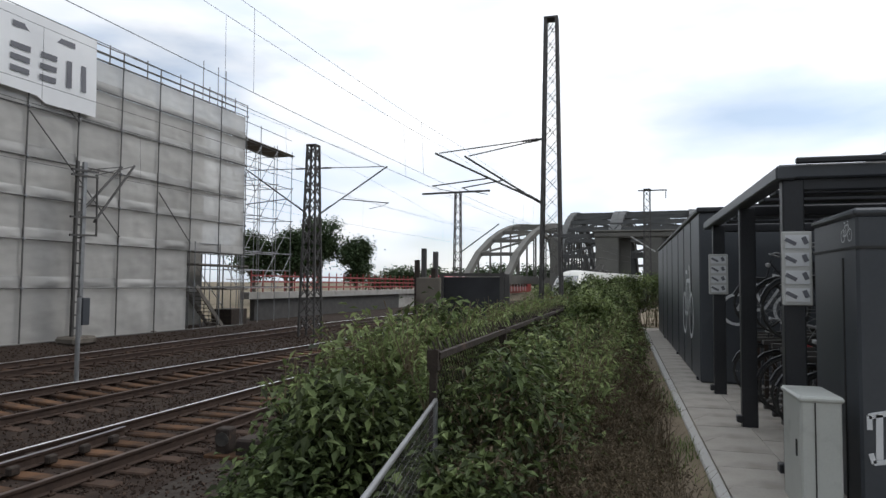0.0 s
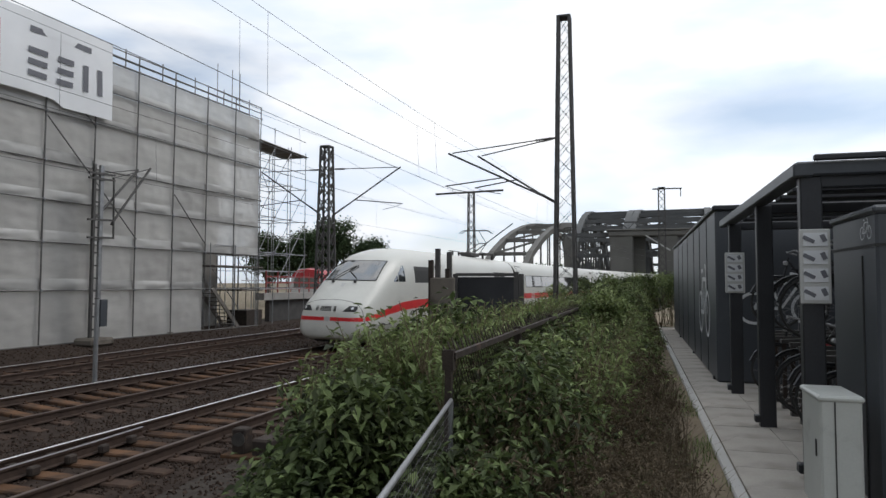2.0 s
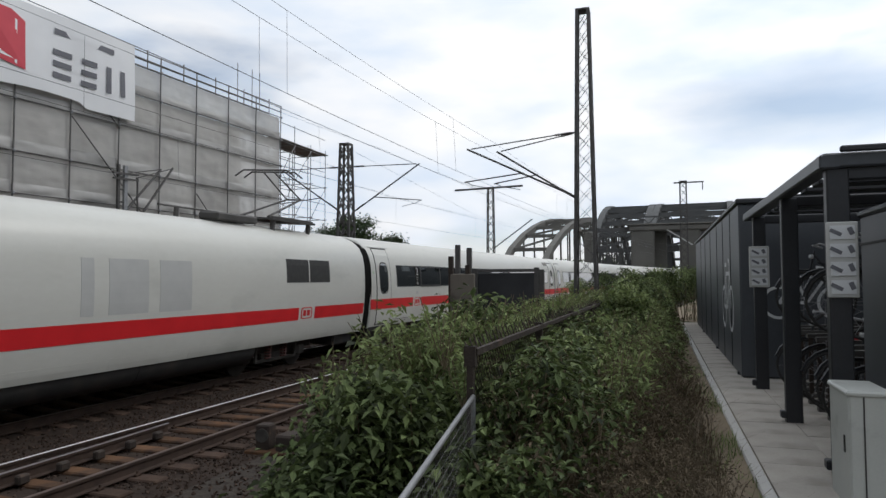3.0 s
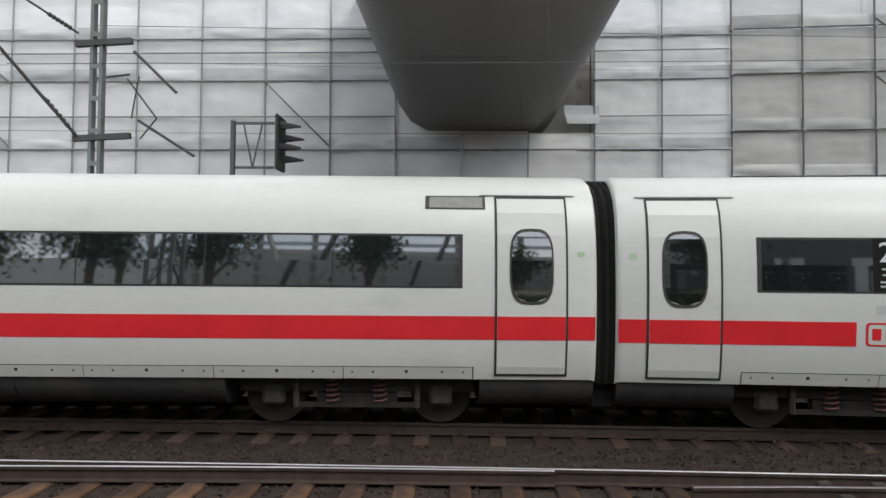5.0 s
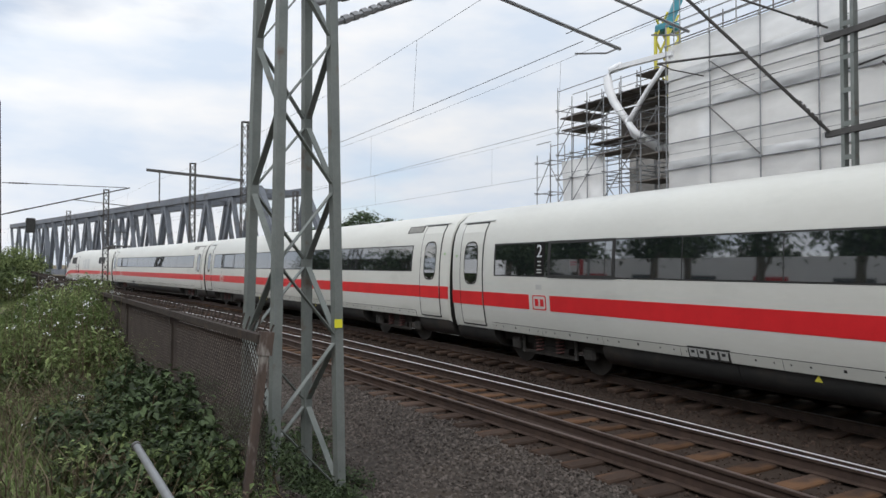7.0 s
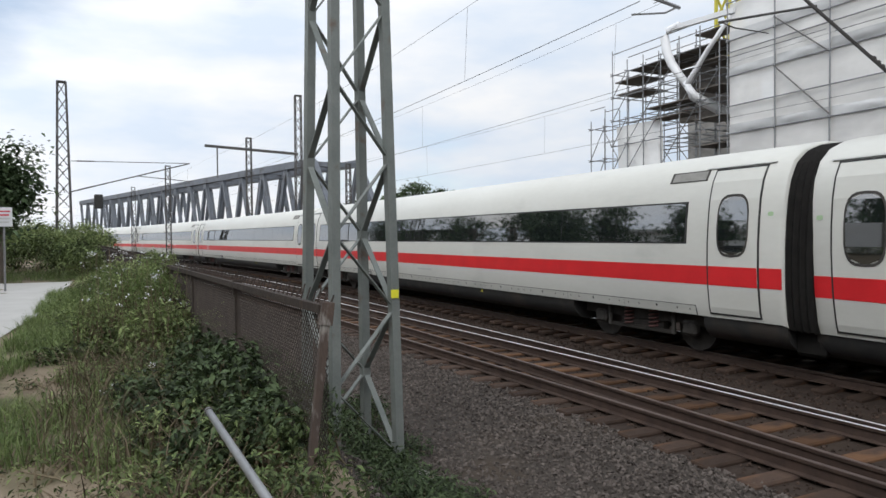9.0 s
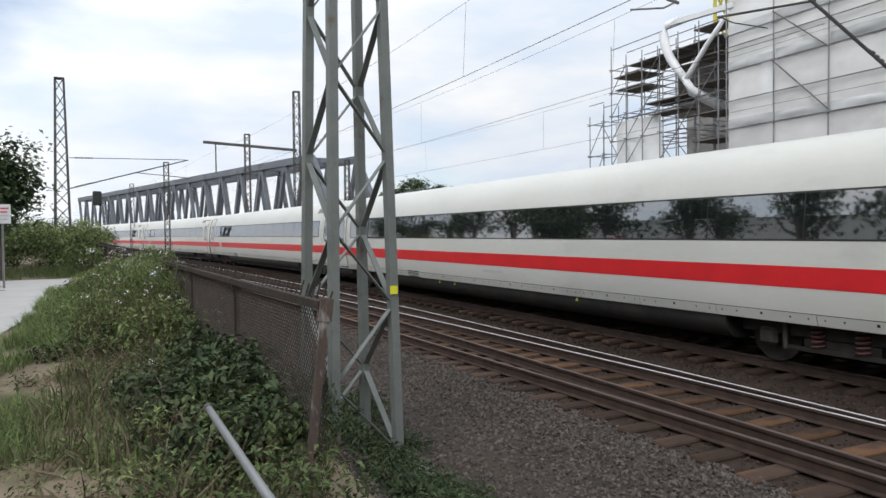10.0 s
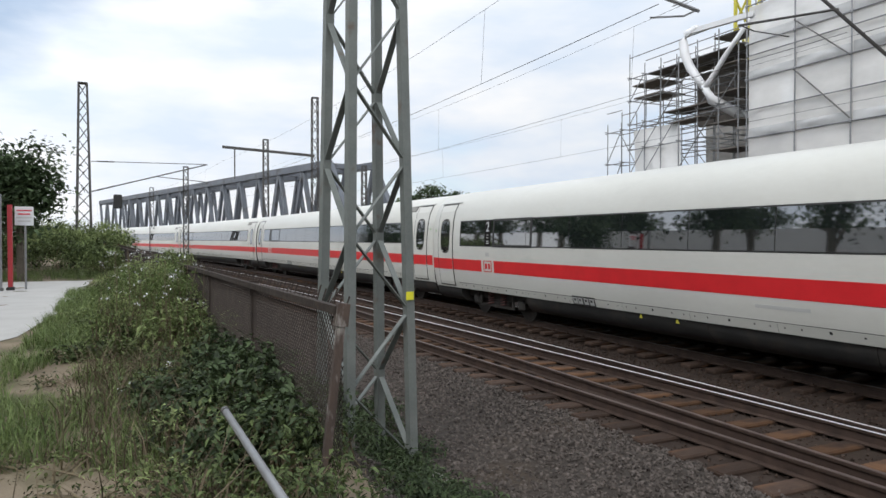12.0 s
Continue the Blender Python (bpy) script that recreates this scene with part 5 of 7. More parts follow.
# ---- footbridge over the line ----
sec = [(-1.05, 6.72), (1.85, 6.72), (2.35, 6.8), (2.72, 7.02), (3.02, 7.38), (3.22, 8.0), (3.36, 8.6), (3.9, 10.5), (3.6, 11.3), (-3.0, 11.3), (-3.4, 10.9), (-2.62, 9.1), (-2.25, 8.2), (-2.0, 7.6), (-1.6, 7.02)]
fb = thing("footbridge", pose(0, 0, 0), "dark enclosed footbridge arm reaching out over the tracks", "footbridge")
for xa, xb in ((-24.0, -20.6), (-20.59, -17.2), (-17.19, -13.85), (-13.84, -10.5)):
    hull = part("hull_panel", turn_normals(Mesher().loft([[(x, y, z) for y, z in sec] for x in (xa, xb)]).mesh("hull_panel", M_SKYWALK, True)), None, fb, "dark brown-grey rounded soffit panel")
    hull.modifiers.new("edges", "EDGE_SPLIT").split_angle = radians(50)

# ---- overhead line ----
def lattice(parent, base, top_z, w0, w1, mtl, step, leg=0.08, brace=0.05, single=False, rz=0.0, cross=False):
    """Four legs and crossed braces; w0 wide at the foot, w1 at the top."""
    bx, by, bz = base
    R = Matrix.Rotation(radians(rz), 3, "Z")

    def corner(i, z):
        w = (w0 + (w1 - w0) * (z - bz) / (top_z - bz)) / 2
        a, b = ((-1, -1), (1, -1), (1, 1), (-1, 1))[i]
        v = R @ Vector((a * w, b * w, 0))
        return Vector((bx + v.x, by + v.y, z))

    for i in range(4):
        m = Mesher()
        p, q = corner(i, bz), corner(i, top_z)
        m.bar(p, q, leg, leg, up=R @ Vector((0, 1, 0)))
        part("leg", m, mtl, parent)
    n = max(2, int((top_z - bz) / step))
    zs = [bz + 0.25 + (top_z - bz - 0.3) * k / n for k in range(n + 1)]
    for i in range(4):
        joined = Mesher()
        for k in range(n):
            a, b = (i, (i + 1) % 4) if (k + i) % 2 else ((i + 1) % 4, i)
            m = joined if single else Mesher()
            m.bar(corner(a, zs[k]), corner(b, zs[k + 1]), brace, 0.012 if not single else brace)
            if not single:
                part("brace", m, mtl, parent)
            if cross:
                m = joined if single else Mesher()
                m.bar(corner(b, zs[k]), corner(a, zs[k + 1]), brace, 0.012 if not single else brace)
                if not single:
                    part("brace", m, mtl, parent)
        if single:
            tagged(part("lacing", joined, mtl, parent), kind="stuff")
    part("cap", Mesher().box((bx, by, top_z), (w1 + leg, w1 + leg, 0.06)), mtl, parent)
    return corner


def insulator(m, p, q, r=0.06, n=6):
    p, q = Vector(p), Vector(q)
    for i in range(n):
        a, b = p.lerp(q, i / n), p.lerp(q, (i + 0.55) / n)
        m.tube([a, b], r, 8)
    m.tube([p, q], r * 0.5, 6)


def cantilever(parent, root, tip, z_low, z_high, z_tip, z_reg, mtl=None):
    """A hinged bracket: a sloping strut from z_low, a tie from z_high, and a registration arm."""
    mtl = mtl or M_MASTDARK
    r, t = Vector((root[0], root[1], 0)), Vector((tip[0], tip[1], 0))
    d = (t - r).normalized()
    L = (t - r).length
    lowp, highp, tipp = r + Vector((0, 0, z_low)), r + Vector((0, 0, z_high)), t + Vector((0, 0, z_tip))
    s = part("strut", Mesher().tube([lowp, tipp + d * 0.15], 0.035, 8), mtl, parent)
    part("tie", Mesher().tube([highp, tipp], 0.022, 6), mtl, parent)
    for a in (lowp, highp):
        m = Mesher()
        insulator(m, a + (tipp - a) * 0.05, a + (tipp - a) * 0.2, 0.048, 6)
        part("insulator", m, mtl, parent, "brown ribbed insulator")
    f = min(max((z_reg + 0.3 - z_low) / max(z_tip - z_low, 0.3), 0.25), 0.8)
    j = lowp + (tipp - lowp) * f
    end = t + d * 0.25 + Vector((0, 0, z_reg + 0.05))
    part("registration_arm", Mesher().tube([j, end], 0.025, 6), mtl, parent)
    part("steady_arm", Mesher().tube([end - d * 0.05, end - d * 0.3 + Vector((0, 0, -0.12)), t - d * 0.7 + Vector((0, 0, z_reg - 0.2))], 0.014, 5), mtl, parent)


near_mast = thing("catenary_mast", pose(0, 0, 0), "grey-green lattice catenary mast on a concrete foot", "catenary mast", "catenary masts")
c_near = lattice(near_mast, (-2.242, -6.792, -0.25), 11.5, 0.728, 0.331, M_MAST, 0.74, 0.09, 0.065, rz=9.07)
part("yellow_plate", Mesher().box(c_near(3, 1.68) + Vector((0.005, 0.055, 0)), (0.08, 0.012, 0.085)), M_YELLOW, near_mast, "small yellow number plate")
for i in range(4):
    fo = c_near(i, -0.2)
    part("foot", Mesher().box((fo.x, fo.y, -0.3), (0.42, 0.42, 0.24), bev=0.05), M_SLAB, near_mast, "mossy concrete foot")
part("old_footing", Mesher().box((-2.72, -6.14, -0.25), (0.36, 0.32, 0.3), bev=0.05), M_CONC, near_mast, "broken pale concrete footing")
cantilever(near_mast, (-2.5, -6.65), (-6.97, -7.15), 4.75, 6.6, 7.2, 5.4, M_TUBE)
cantilever(near_mast, (-2.5, -6.95), (-8.85, -7.5), 5.1, 7.2, 7.9, 6.1, M_TUBE)

mast_one = thing("catenary_mast", pose(0, 0, 0), "tall dark lattice catenary mast beside the hedge", "catenary mast", "catenary masts")
lattice(mast_one, (-2.45, 23.3, -0.2), 11.6, 0.74, 0.38, M_MASTDARK, 0.62, 0.1, 0.06, cross=True)
cantilever(mast_one, (-2.75, 23.3), (-6.4, 23.0), 5.15, 7.4, 6.98, 5.75)
cantilever(mast_one, (-2.75, 23.4), (-5.4, 23.35), 5.1, 7.4, 6.9, 5.7)

mast_two = thing("catenary_mast", pose(0, 0, 0), "dark lattice catenary mast between the tracks with brackets to both sides", "catenary mast", "catenary masts")
lattice(mast_two, (-14.3, 29.0, -0.2), 8.85, 0.8, 0.42, M_MASTDARK, 0.8, 0.09, 0.04, True, cross=True)
cantilever(mast_two, (-14.0, 29.0), (-10.7, 29.0), 5.5, 7.75, 7.7, 5.95)
cantilever(mast_two, (-14.6, 29.0), (-17.4, 28.6), 5.6, 7.75, 7.7, 6.0)

post = thing("catenary_mast", pose(0, 0, 0), "grey steel catenary post with brackets to both sides", "catenary mast", "catenary masts")
px_, py_ = -13.93, -7.6
for o in (-0.1, 0.1):
    part("leg", Mesher().bar((px_ + 0.0, py_ + o, -0.2), (px_, py_ + o, 8.2), 0.16, 0.07, up=(0, 1, 0)), M_MAST, post)
for k in range(12):
    part("batten", Mesher().box((px_ + 0.085, py_, 0.4 + k * 0.68), (0.012, 0.24, 0.1)), M_MAST, post)
for z in (7.0, 5.0):
    part("crossbeam", Mesher().bar((px_ + 0.05, py_ - 0.45, z), (px_ + 0.05, py_ + 0.75, z + 0.06), 0.12, 0.12), M_MASTDARK, post)
cantilever(post, (-13.8, -7.95), (-11.0, -9.6), 5.05, 7.2, 8.3, 6.4)
for a, b, r in (((-6.97, 6.95), (-6.03, 6.05), 0.034), ((-6.85, 5.46), (-5.62, 4.69), 0.034), ((-7.1, 6.35), (-6.45, 5.5), 0.02), ((-6.85, 6.4), (-7.0, 5.5), 0.016), ((-6.45, 5.5), (-6.8, 5.06), 0.016), ((-7.9, 6.35), (-7.05, 6.45), 0.022)):
    part("strut", Mesher().tube([(-14.2, *a), (-14.2, *b)], r, 6), M_MASTDARK, post)

sig_post = thing("catenary_mast", pose(0, 0, 0), "twin-channel steel line post with ladder battens and an equipment box", "catenary mast", "catenary masts")
SX = -19.3
for y, w, mt in ((20.08, 0.1, M_MASTDARK), (20.42, 0.16, M_TUBE)):
    part("leg", Mesher().bar((SX, y, 0.1), (SX, y, 6.7), 0.1, w, up=(0, 1, 0)), mt, sig_post)
for k in range(13):
    part("batten", Mesher().box((SX, 20.24, 0.6 + k * 0.47), (0.06, 0.26, 0.06)), M_MASTDARK, sig_post)
part("foot", Mesher().box((SX, 20.3, 0.15), (0.9, 1.1, 0.3), bev=0.08), M_SLAB, sig_post, "stained concrete foot")
part("box", Mesher().box((SX + 0.12, 20.5, 1.2), (0.22, 0.34, 1.0), bev=0.02), M_ANTHR, sig_post, "dark blue equipment box")
for a, b in (((20.1, 4.62), (22.3, 6.85)), ((20.95, 4.52), (23.0, 7.02)), ((20.2, 6.36), (22.3, 6.85)), ((20.95, 6.3), (23.0, 7.0))):
    part("strut", Mesher().tube([(SX, *a), (SX, *b)], 0.045 if a[1] < 5 else 0.022, 6), M_MASTDARK, sig_post)
for z in (6.35, 6.15, 4.62, 3.96):
    part("crossarm", Mesher().bar((SX + 0.08, 19.75, z), (SX + 0.08, 21.0, z + 0.06), 0.06, 0.07), M_MASTDARK, sig_post)
part("hanger", Mesher().bar((SX + 0.08, 20.95, 6.3), (SX + 0.08, 21.0, 3.98), 0.05, 0.05), M_MASTDARK, sig_post)
mp = thing("marker_post", pose(0, 0, 0), "slim pale steel post between the tracks", "post")
part("pole", Mesher().tube([(-13.35, 14.16, -0.25), (-13.33, 14.14, 1.9)], 0.055, 8), M_TUBE, mp)
part("pole_cap", Mesher().tube([(-13.33, 14.14, 1.9), (-13.33, 14.14, 1.93)], 0.062, 8), M_TUBEDARK, mp)

far_mast = thing("catenary_mast", pose(0, 0, 0), "thin lattice catenary mast with a long crossarm", "catenary mast", "catenary masts")
lattice(far_mast, (-10.27, 41.5, -0.2), 8.15, 0.5, 0.34, M_MASTDARK, 0.5, 0.06, 0.035, True)
part("crossarm", Mesher().bar((-12.6, 41.3, 8.1), (-8.2, 41.6, 8.25), 0.09, 0.12), M_MASTDARK, far_mast)
part("bracket", Mesher().tube([(-10.1, 41.5, 4.3), (-7.6, 41.5, 6.1)], 0.04, 6), M_MASTDARK, far_mast)

gate_mast = thing("catenary_mast", pose(0, 0, 0), "dark catenary post standing before the arch bridge", "catenary mast", "catenary masts")
lattice(gate_mast, (1.95, 60, 0.5), 10.6, 0.6, 0.5, M_MASTDARK, 0.6, 0.09, 0.05, True)
part("bracket", Mesher().bar((1.2, 60, 10.5), (3.6, 60, 10.5), 0.1), M_MASTDARK, gate_mast)
part("hanger", Mesher().bar((3.5, 60, 10.5), (3.5, 60, 9.8), 0.07), M_MASTDARK, gate_mast)


def far_side_mast(x, y, h, w0, w1, label, step=0.8):
    t = thing("catenary_mast", pose(0, 0, 0), label, "catenary mast", "catenary masts")
    lattice(t, (x, y, -0.2), h, w0, w1, M_MASTDARK, step, 0.08, 0.045, True)
    return t


FARL = "grey lattice catenary mast beside the truss bridge"
m5 = far_side_mast(3.2, -43.5, 11.2, 0.85, 0.42, "tall lattice catenary mast above the hedge")
cantilever(m5, (2.8, -43.5), (-3.4, -43.6), 5.0, 6.75, 6.85, 5.7)
part("signal_head", Mesher().box((1.4, -42.5, 4.4), (0.45, 0.3, 0.8), bev=0.05), M_SEAL, m5, "dark signal head")
far_side_mast(-13.7, -58.5, 14.7, 0.6, 0.5, FARL)
far_side_mast(-9.6, -59.5, 10.9, 0.45, 0.4, FARL, 0.6)
far_side_mast(-3.1, -60, 8.3, 0.4, 0.36, FARL, 0.6)
far_side_mast(-19.6, -63, 9.4, 0.5, 0.4, FARL, 0.6)
pt = thing("signal_gantry", pose(0, 0, 0), "steel crossbeam carried between two line masts", "gantry")
part("crossbeam", Mesher().bar((-13.7, -58.6, 9.6), (-6.0, -59.6, 10.1), 0.18, 0.22), M_MASTDARK, pt)
part("hanger", Mesher().bar((-7.0, -59.5, 10.0), (-7.0, -59.5, 7.4), 0.1), M_MASTDARK, pt)
ps = thing("catenary_mast", pose(0, 0, 0), "low post with a hanging bracket above the train", "catenary mast", "catenary masts")
lattice(ps, (-0.6, -86, -0.2), 8.3, 0.5, 0.4, M_MASTDARK, 0.8, 0.08, 0.045, True)


def wire_run(name, label, pts, r=0.009):
    return solid(name, Mesher().tube(pts, r, 5), M_WIRE, label, "overhead wire", "overhead wires")


def span(d, u0, u1, z, sag, off0=0.0, off1=0.0, n=14):
    pts = []
    for i in range(n + 1):
        f = i / n
        x, y = tp(u0 + (u1 - u0) * f, d - (off0 + (off1 - off0) * f))
        pts.append((x, y, z - 4 * sag * f * (1 - f)))
    return pts


SPANS = [(-110, -68), (-68, -23.3), (-23.3, 7.3), (7.3, 43.5), (43.5, 85), (85, 130)]
for d, zc, zm in ((6.8, 5.5, 7.15), (6.25, 5.55, 7.2), (10.7, 5.6, 7.3), (16.1, 5.6, 7.3)):
    for a, b in SPANS:
        if d == 6.25 and (a < -70 or a > 0):
            continue
        con, mes = span(d, a, b, zc, 0.02, 0.12, -0.12), span(d, a, b, zm, 0.22)
        wire_run("contact_wire", "thin dark contact wire over the track", con, 0.0058)
        wire_run("messenger_wire", "thin sagging messenger wire over the track", mes, 0.0042)
        for k in range(2, 14, 4):
            wire_run("dropper", "thin dropper between messenger and contact wire", [con[k], mes[k]], 0.0035)
for pts in ([(-14.3, 29, 7.6), (-14.6, 10, 7.3), (-13.9, -7.6, 7.4)], [(-20, 90, 9.0), (-14.3, 29, 8.7)]):
    wire_run("feeder_wire", "long slack feeder wire", pts, 0.007)

# the signal seen from its side
sg = thing("light_signal", pose(0, 0, 0), "grey railway light signal with long lens hoods on a bracket", "railway signal")
part("post", Mesher().tube([(-14.0, -4.72, -0.2), (-14.0, -4.72, 5.4)], 0.06, 8), M_TUBEDARK, sg)
m = Mesher()
for z in (4.42, 5.35):
    m.bar((-14.0, -4.72, z), (-14.0, -3.85, z), 0.05)
m.bar((-14.0, -4.3, 4.42), (-14.0, -4.5, 5.35), 0.03)
m.bar((-14.0, -4.1, 5.35), (-14.0, -4.3, 4.42), 0.03)
part("bracket", m, M_TUBEDARK, sg)
part("backplate", Mesher().box((-14.0, -3.72, 4.92), (0.62, 0.07, 1.15), bev=0.03), M_MASTDARK, sg, "dark backing plate")
for k in range(4):
    z = 5.28 - k * 0.22
    part("lens_hood", Mesher().tube([(-14.0 + 0.12 * (-1) ** k, -3.72, z), (-14.0 + 0.12 * (-1) ** k, -3.25, z - 0.03)], [0.1, 0.02], 8), M_MASTDARK, sg)

# ---- fences ----
FZ = 1.87


def chain_fence(y0, y1, x0, x1, label, step=0.05, low=0.45, beam=0.05, wire=0.0042):
    f = thing("chain_link_fence", pose(0, 0, 0), label, "fence", "fences along the line")
    L = y1 - y0

    def at(y, z, o=0.0):
        return (x0 + (x1 - x0) * (y - y0) / L + o, y, z)

    m = Mesher()
    hgt = FZ - low
    sg_ = 1 if L > 0 else -1
    n = int(abs(L) / step)
    for i in range(-int(hgt / step), n):
        for way in (1, -1):
            ya, yb = i * step, i * step + hgt
            za, zb = (low, FZ) if way == 1 else (FZ, low)
            if ya < 0:
                za, ya = za + (zb - za) * (-ya) / hgt, 0
            if yb > abs(L):
                zb, yb = za + (zb - za) * (abs(L) - ya) / max(yb - ya, 1e-6), abs(L)
            if yb - ya < 0.02:
                continue
            a, b = Vector(at(y0 + sg_ * ya, za, 0.003 * way)), Vector(at(y0 + sg_ * yb, zb, 0.003 * way))
            s = Vector((0, wire * 0.8, wire * 0.8))
            m.add([a - s, a + s, b + s, b - s, a + Vector((0.005, 0, 0)), b + Vector((0.005, 0, 0))], [(0, 1, 2, 3), (1, 4, 5, 2), (4, 0, 3, 5)])
    tagged(part("wire_mesh", m, M_MESH, f, "rust-brown diamond wire mesh"), kind="stuff")
    k = int(abs(L) / 2.4)
    for i in range(k + 1):
        y = y0 + L * i / k
        p = Mesher()
        lean = (0.21, -0.02) if L < 0 and not i else (0.0, 0.0)
        foot, top = Vector(at(y, 0.0)) + Vector((*lean, 0)), Vector(at(y, FZ + 0.02))
        p.bar(foot, top, 0.045, 0.045)
        p.bar(foot.lerp(top, 0.93), top + Vector((0.0, 0.0, 0.0)), 0.075, 0.06)
        part("post", p, M_PEEL if L < 0 and not i else M_RUST, f, "rusty angle-iron post")
    part("top_beam", Mesher().bar(at(y0, FZ - 0.02, 0.03), at(y1, FZ - 0.02, 0.03), beam * 0.8, beam), M_RUST, f, "rusty top beam")
    m = Mesher()
    for i in range(int(abs(L) / 0.11)):
        y = y0 + sg_ * i * 0.11
        m.bar(at(y, FZ - 0.02, -0.01), at(y + 0.03 * sg_, FZ + beam * 1.1 + 0.018 * (i % 3), -0.05), 0.008)
    tagged(part("spike_strip", m, M_RUST, f, "row of bent rusty spikes"), kind="stuff")
    return f


chain_fence(4.55, 40, -1.29, -1.1, "rusty chain-link fence overgrown with bushes", 0.075, beam=0.042, wire=0.003)
chain_fence(-3.87, -52, -1.2, 2.2, "rusty chain-link fence with bent spikes along its top")

low = thing("low_mesh_fence", pose(0, 0, 0), "low mesh fence with a galvanised tube rail", "fence", "fences along the line")
RAIL_PTS = [(-1.26, 4.5, 1.57), (-0.93, 2.3, 1.57), (-0.62, 0.0, 1.57), (-0.49, -1.9, 1.56), (-0.446, -2.93, 1.56)]
part("top_rail", Mesher().tube(RAIL_PTS, 0.0138, 10), M_TUBE, low, "galvanised tube rail", smooth=True)
for p in RAIL_PTS[:-1]:
    part("post", Mesher().tube([(p[0], p[1], 0.6), (p[0], p[1], p[2] - 0.01)], 0.016, 8), M_TUBE, low)
part("rail_cap", Mesher().tube([(-0.446, -2.925, 1.56), (-0.445, -2.95, 1.56)], 0.017, 10), M_TUBEDARK, low)
m = Mesher()
A0, A1 = Vector(RAIL_PTS[0]), Vector(RAIL_PTS[1])
for i in range(46):
    f_ = i / 46
    p = A0.lerp(A1, f_)
    m.bar((p.x, p.y, 0.72), (p.x, p.y, 1.55), 0.0016)
for i in range(16):
    z = 0.75 + i * 0.05
    m.bar((A0.x, A0.y, z), (A1.x, A1.y, z), 0.0016)
tagged(part("wire_mesh", m, M_TUBEDARK, low, "thin wire mesh"), kind="stuff")

# ---- the dark box by the line ----
hb = thing("buffer_box", pose(0, 0, 0), "dark square panel framed by steel posts beside the track", "trackside panel")
part("panel", Mesher().box((-4.49, 20.0, 1.6), (1.86, 0.18, 1.85), bev=0.02), M_ANTHR2, hb, "near-black panel")
part("panel_frame", Mesher().bar((-5.4, 19.86, 2.6), (-3.5, 19.9, 2.6), 0.08, 0.09), M_MASTDARK, hb)
for x, h in ((-5.99, 3.4), (-5.62, 3.3), (-5.42, 2.62), (-3.55, 2.68), (-3.4, 2.62)):
    part("post", Mesher().bar((x, 19.9, -0.3), (x, 19.9, h), 0.14, 0.14), M_MASTDARK, hb, "dark steel post")
part("concrete_slab", Mesher().box((-5.46, 18.6, 1.1), (0.72, 0.16, 2.8), bev=0.03), M_SLAB, hb, "stained concrete slab")
for x, h in ((-5.8, 3.0), (-5.3, 2.75)):
    part("post", Mesher().bar((x, 18.6, -0.3), (x, 18.6, h), 0.13, 0.13), M_RUST, hb, "brown timber post")

# ---- paved path, bicycle shelter and lockers ----
pv = thing("paved_path", pose(0, 0, 0), "pale concrete paved path along the bicycle shelter", "path", kind="structure")
part("kerb", Mesher().box((0.66, 14.0, 0.66), (0.1, 25.2, 0.12), bev=0.012), M_ROAD, pv, "pale kerb edging")
SLABS = [Mesher().box((0, 0, 0), (0.597, 0.597, 0.06), bev=0.0025).mesh("slab", M_PAVE)]
for i in range(42):
    for j in range(7):
        part("slab", SLABS[0], None, pv, at=pose(1.02 + j * 0.6, 1.7 + i * 0.6, 0.683 + random.uniform(-0.003, 0.003)))


def bicycle_sign(parent, place, s, mtl=None):
    """A bicycle drawn in flat bars, s metres long, on a wall."""
    mtl = mtl or M_SIGN
    bm = Mesher()
    for cx in (-0.3, 0.3):
        n = 20
        for i in range(n):
            a, b = 2 * math.pi * i / n, 2 * math.pi * (i + 1) / n
            bm.add([(s * (cx + r * math.cos(t)), 0, s * (r * math.sin(t))) for t, r in ((a, 0.2), (b, 0.2), (b, 0.165), (a, 0.165))], [(0, 1, 2, 3)])
    for p, q in (((-0.3, 0), (-0.12, 0.3)), ((-0.12, 0.3), (0.2, 0.3)), ((0.2, 0.3), (0.0, 0)), ((0.0, 0), (-0.12, 0.3)), ((0.3, 0), (0.18, 0.4)), ((-0.3, 0), (0, 0)), ((-0.2, 0.38), (-0.06, 0.38)), ((0.1, 0.42), (0.2, 0.4))):
        a, b = Vector((p[0], 0, p[1])) * s, Vector((q[0], 0, q[1])) * s
        o = Vector((0, 0, 0.018 * s)) if abs((b - a).x) > abs((b - a).z) else Vector((0.018 * s, 0, 0))
        bm.add([a + o, b + o, b - o, a - o], [(0, 1, 2, 3)])
    return part("bicycle_symbol", bm, mtl, parent, "pale bicycle symbol", at=place)


shed = thing("bicycle_shed", pose(0, 0, 0), "closed anthracite bicycle shed with bicycle symbol", "bicycle shed")
part("wall", Mesher().box((2.66, 18.9, 2.14), (3.0, 13.4, 2.84), bev=0.02), M_ANTHR, shed)
part("roof_edge", Mesher().box((2.66, 18.9, 3.6), (3.08, 13.5, 0.09), bev=0.02), M_ANTHR2, shed)
for y in (13.6, 15.1, 16.6, 18.6, 20.6, 22.6):
    part("panel_joint", Mesher().box((1.156, y, 2.14), (0.012, 0.03, 2.8)), M_ANTHR2, shed)
bicycle_sign(shed, pose(1.148, 14.2, 1.78, 0, 0, -90), 2.15)
bicycle_sign(shed, pose(2.14, 12.192, 1.94), 1.35)
for y in (12.6, 17, 22):
    part("foot", Mesher().box((1.18, y, 0.74), (0.1, 0.12, 0.06), bev=0.01), M_ANTHR2, shed)

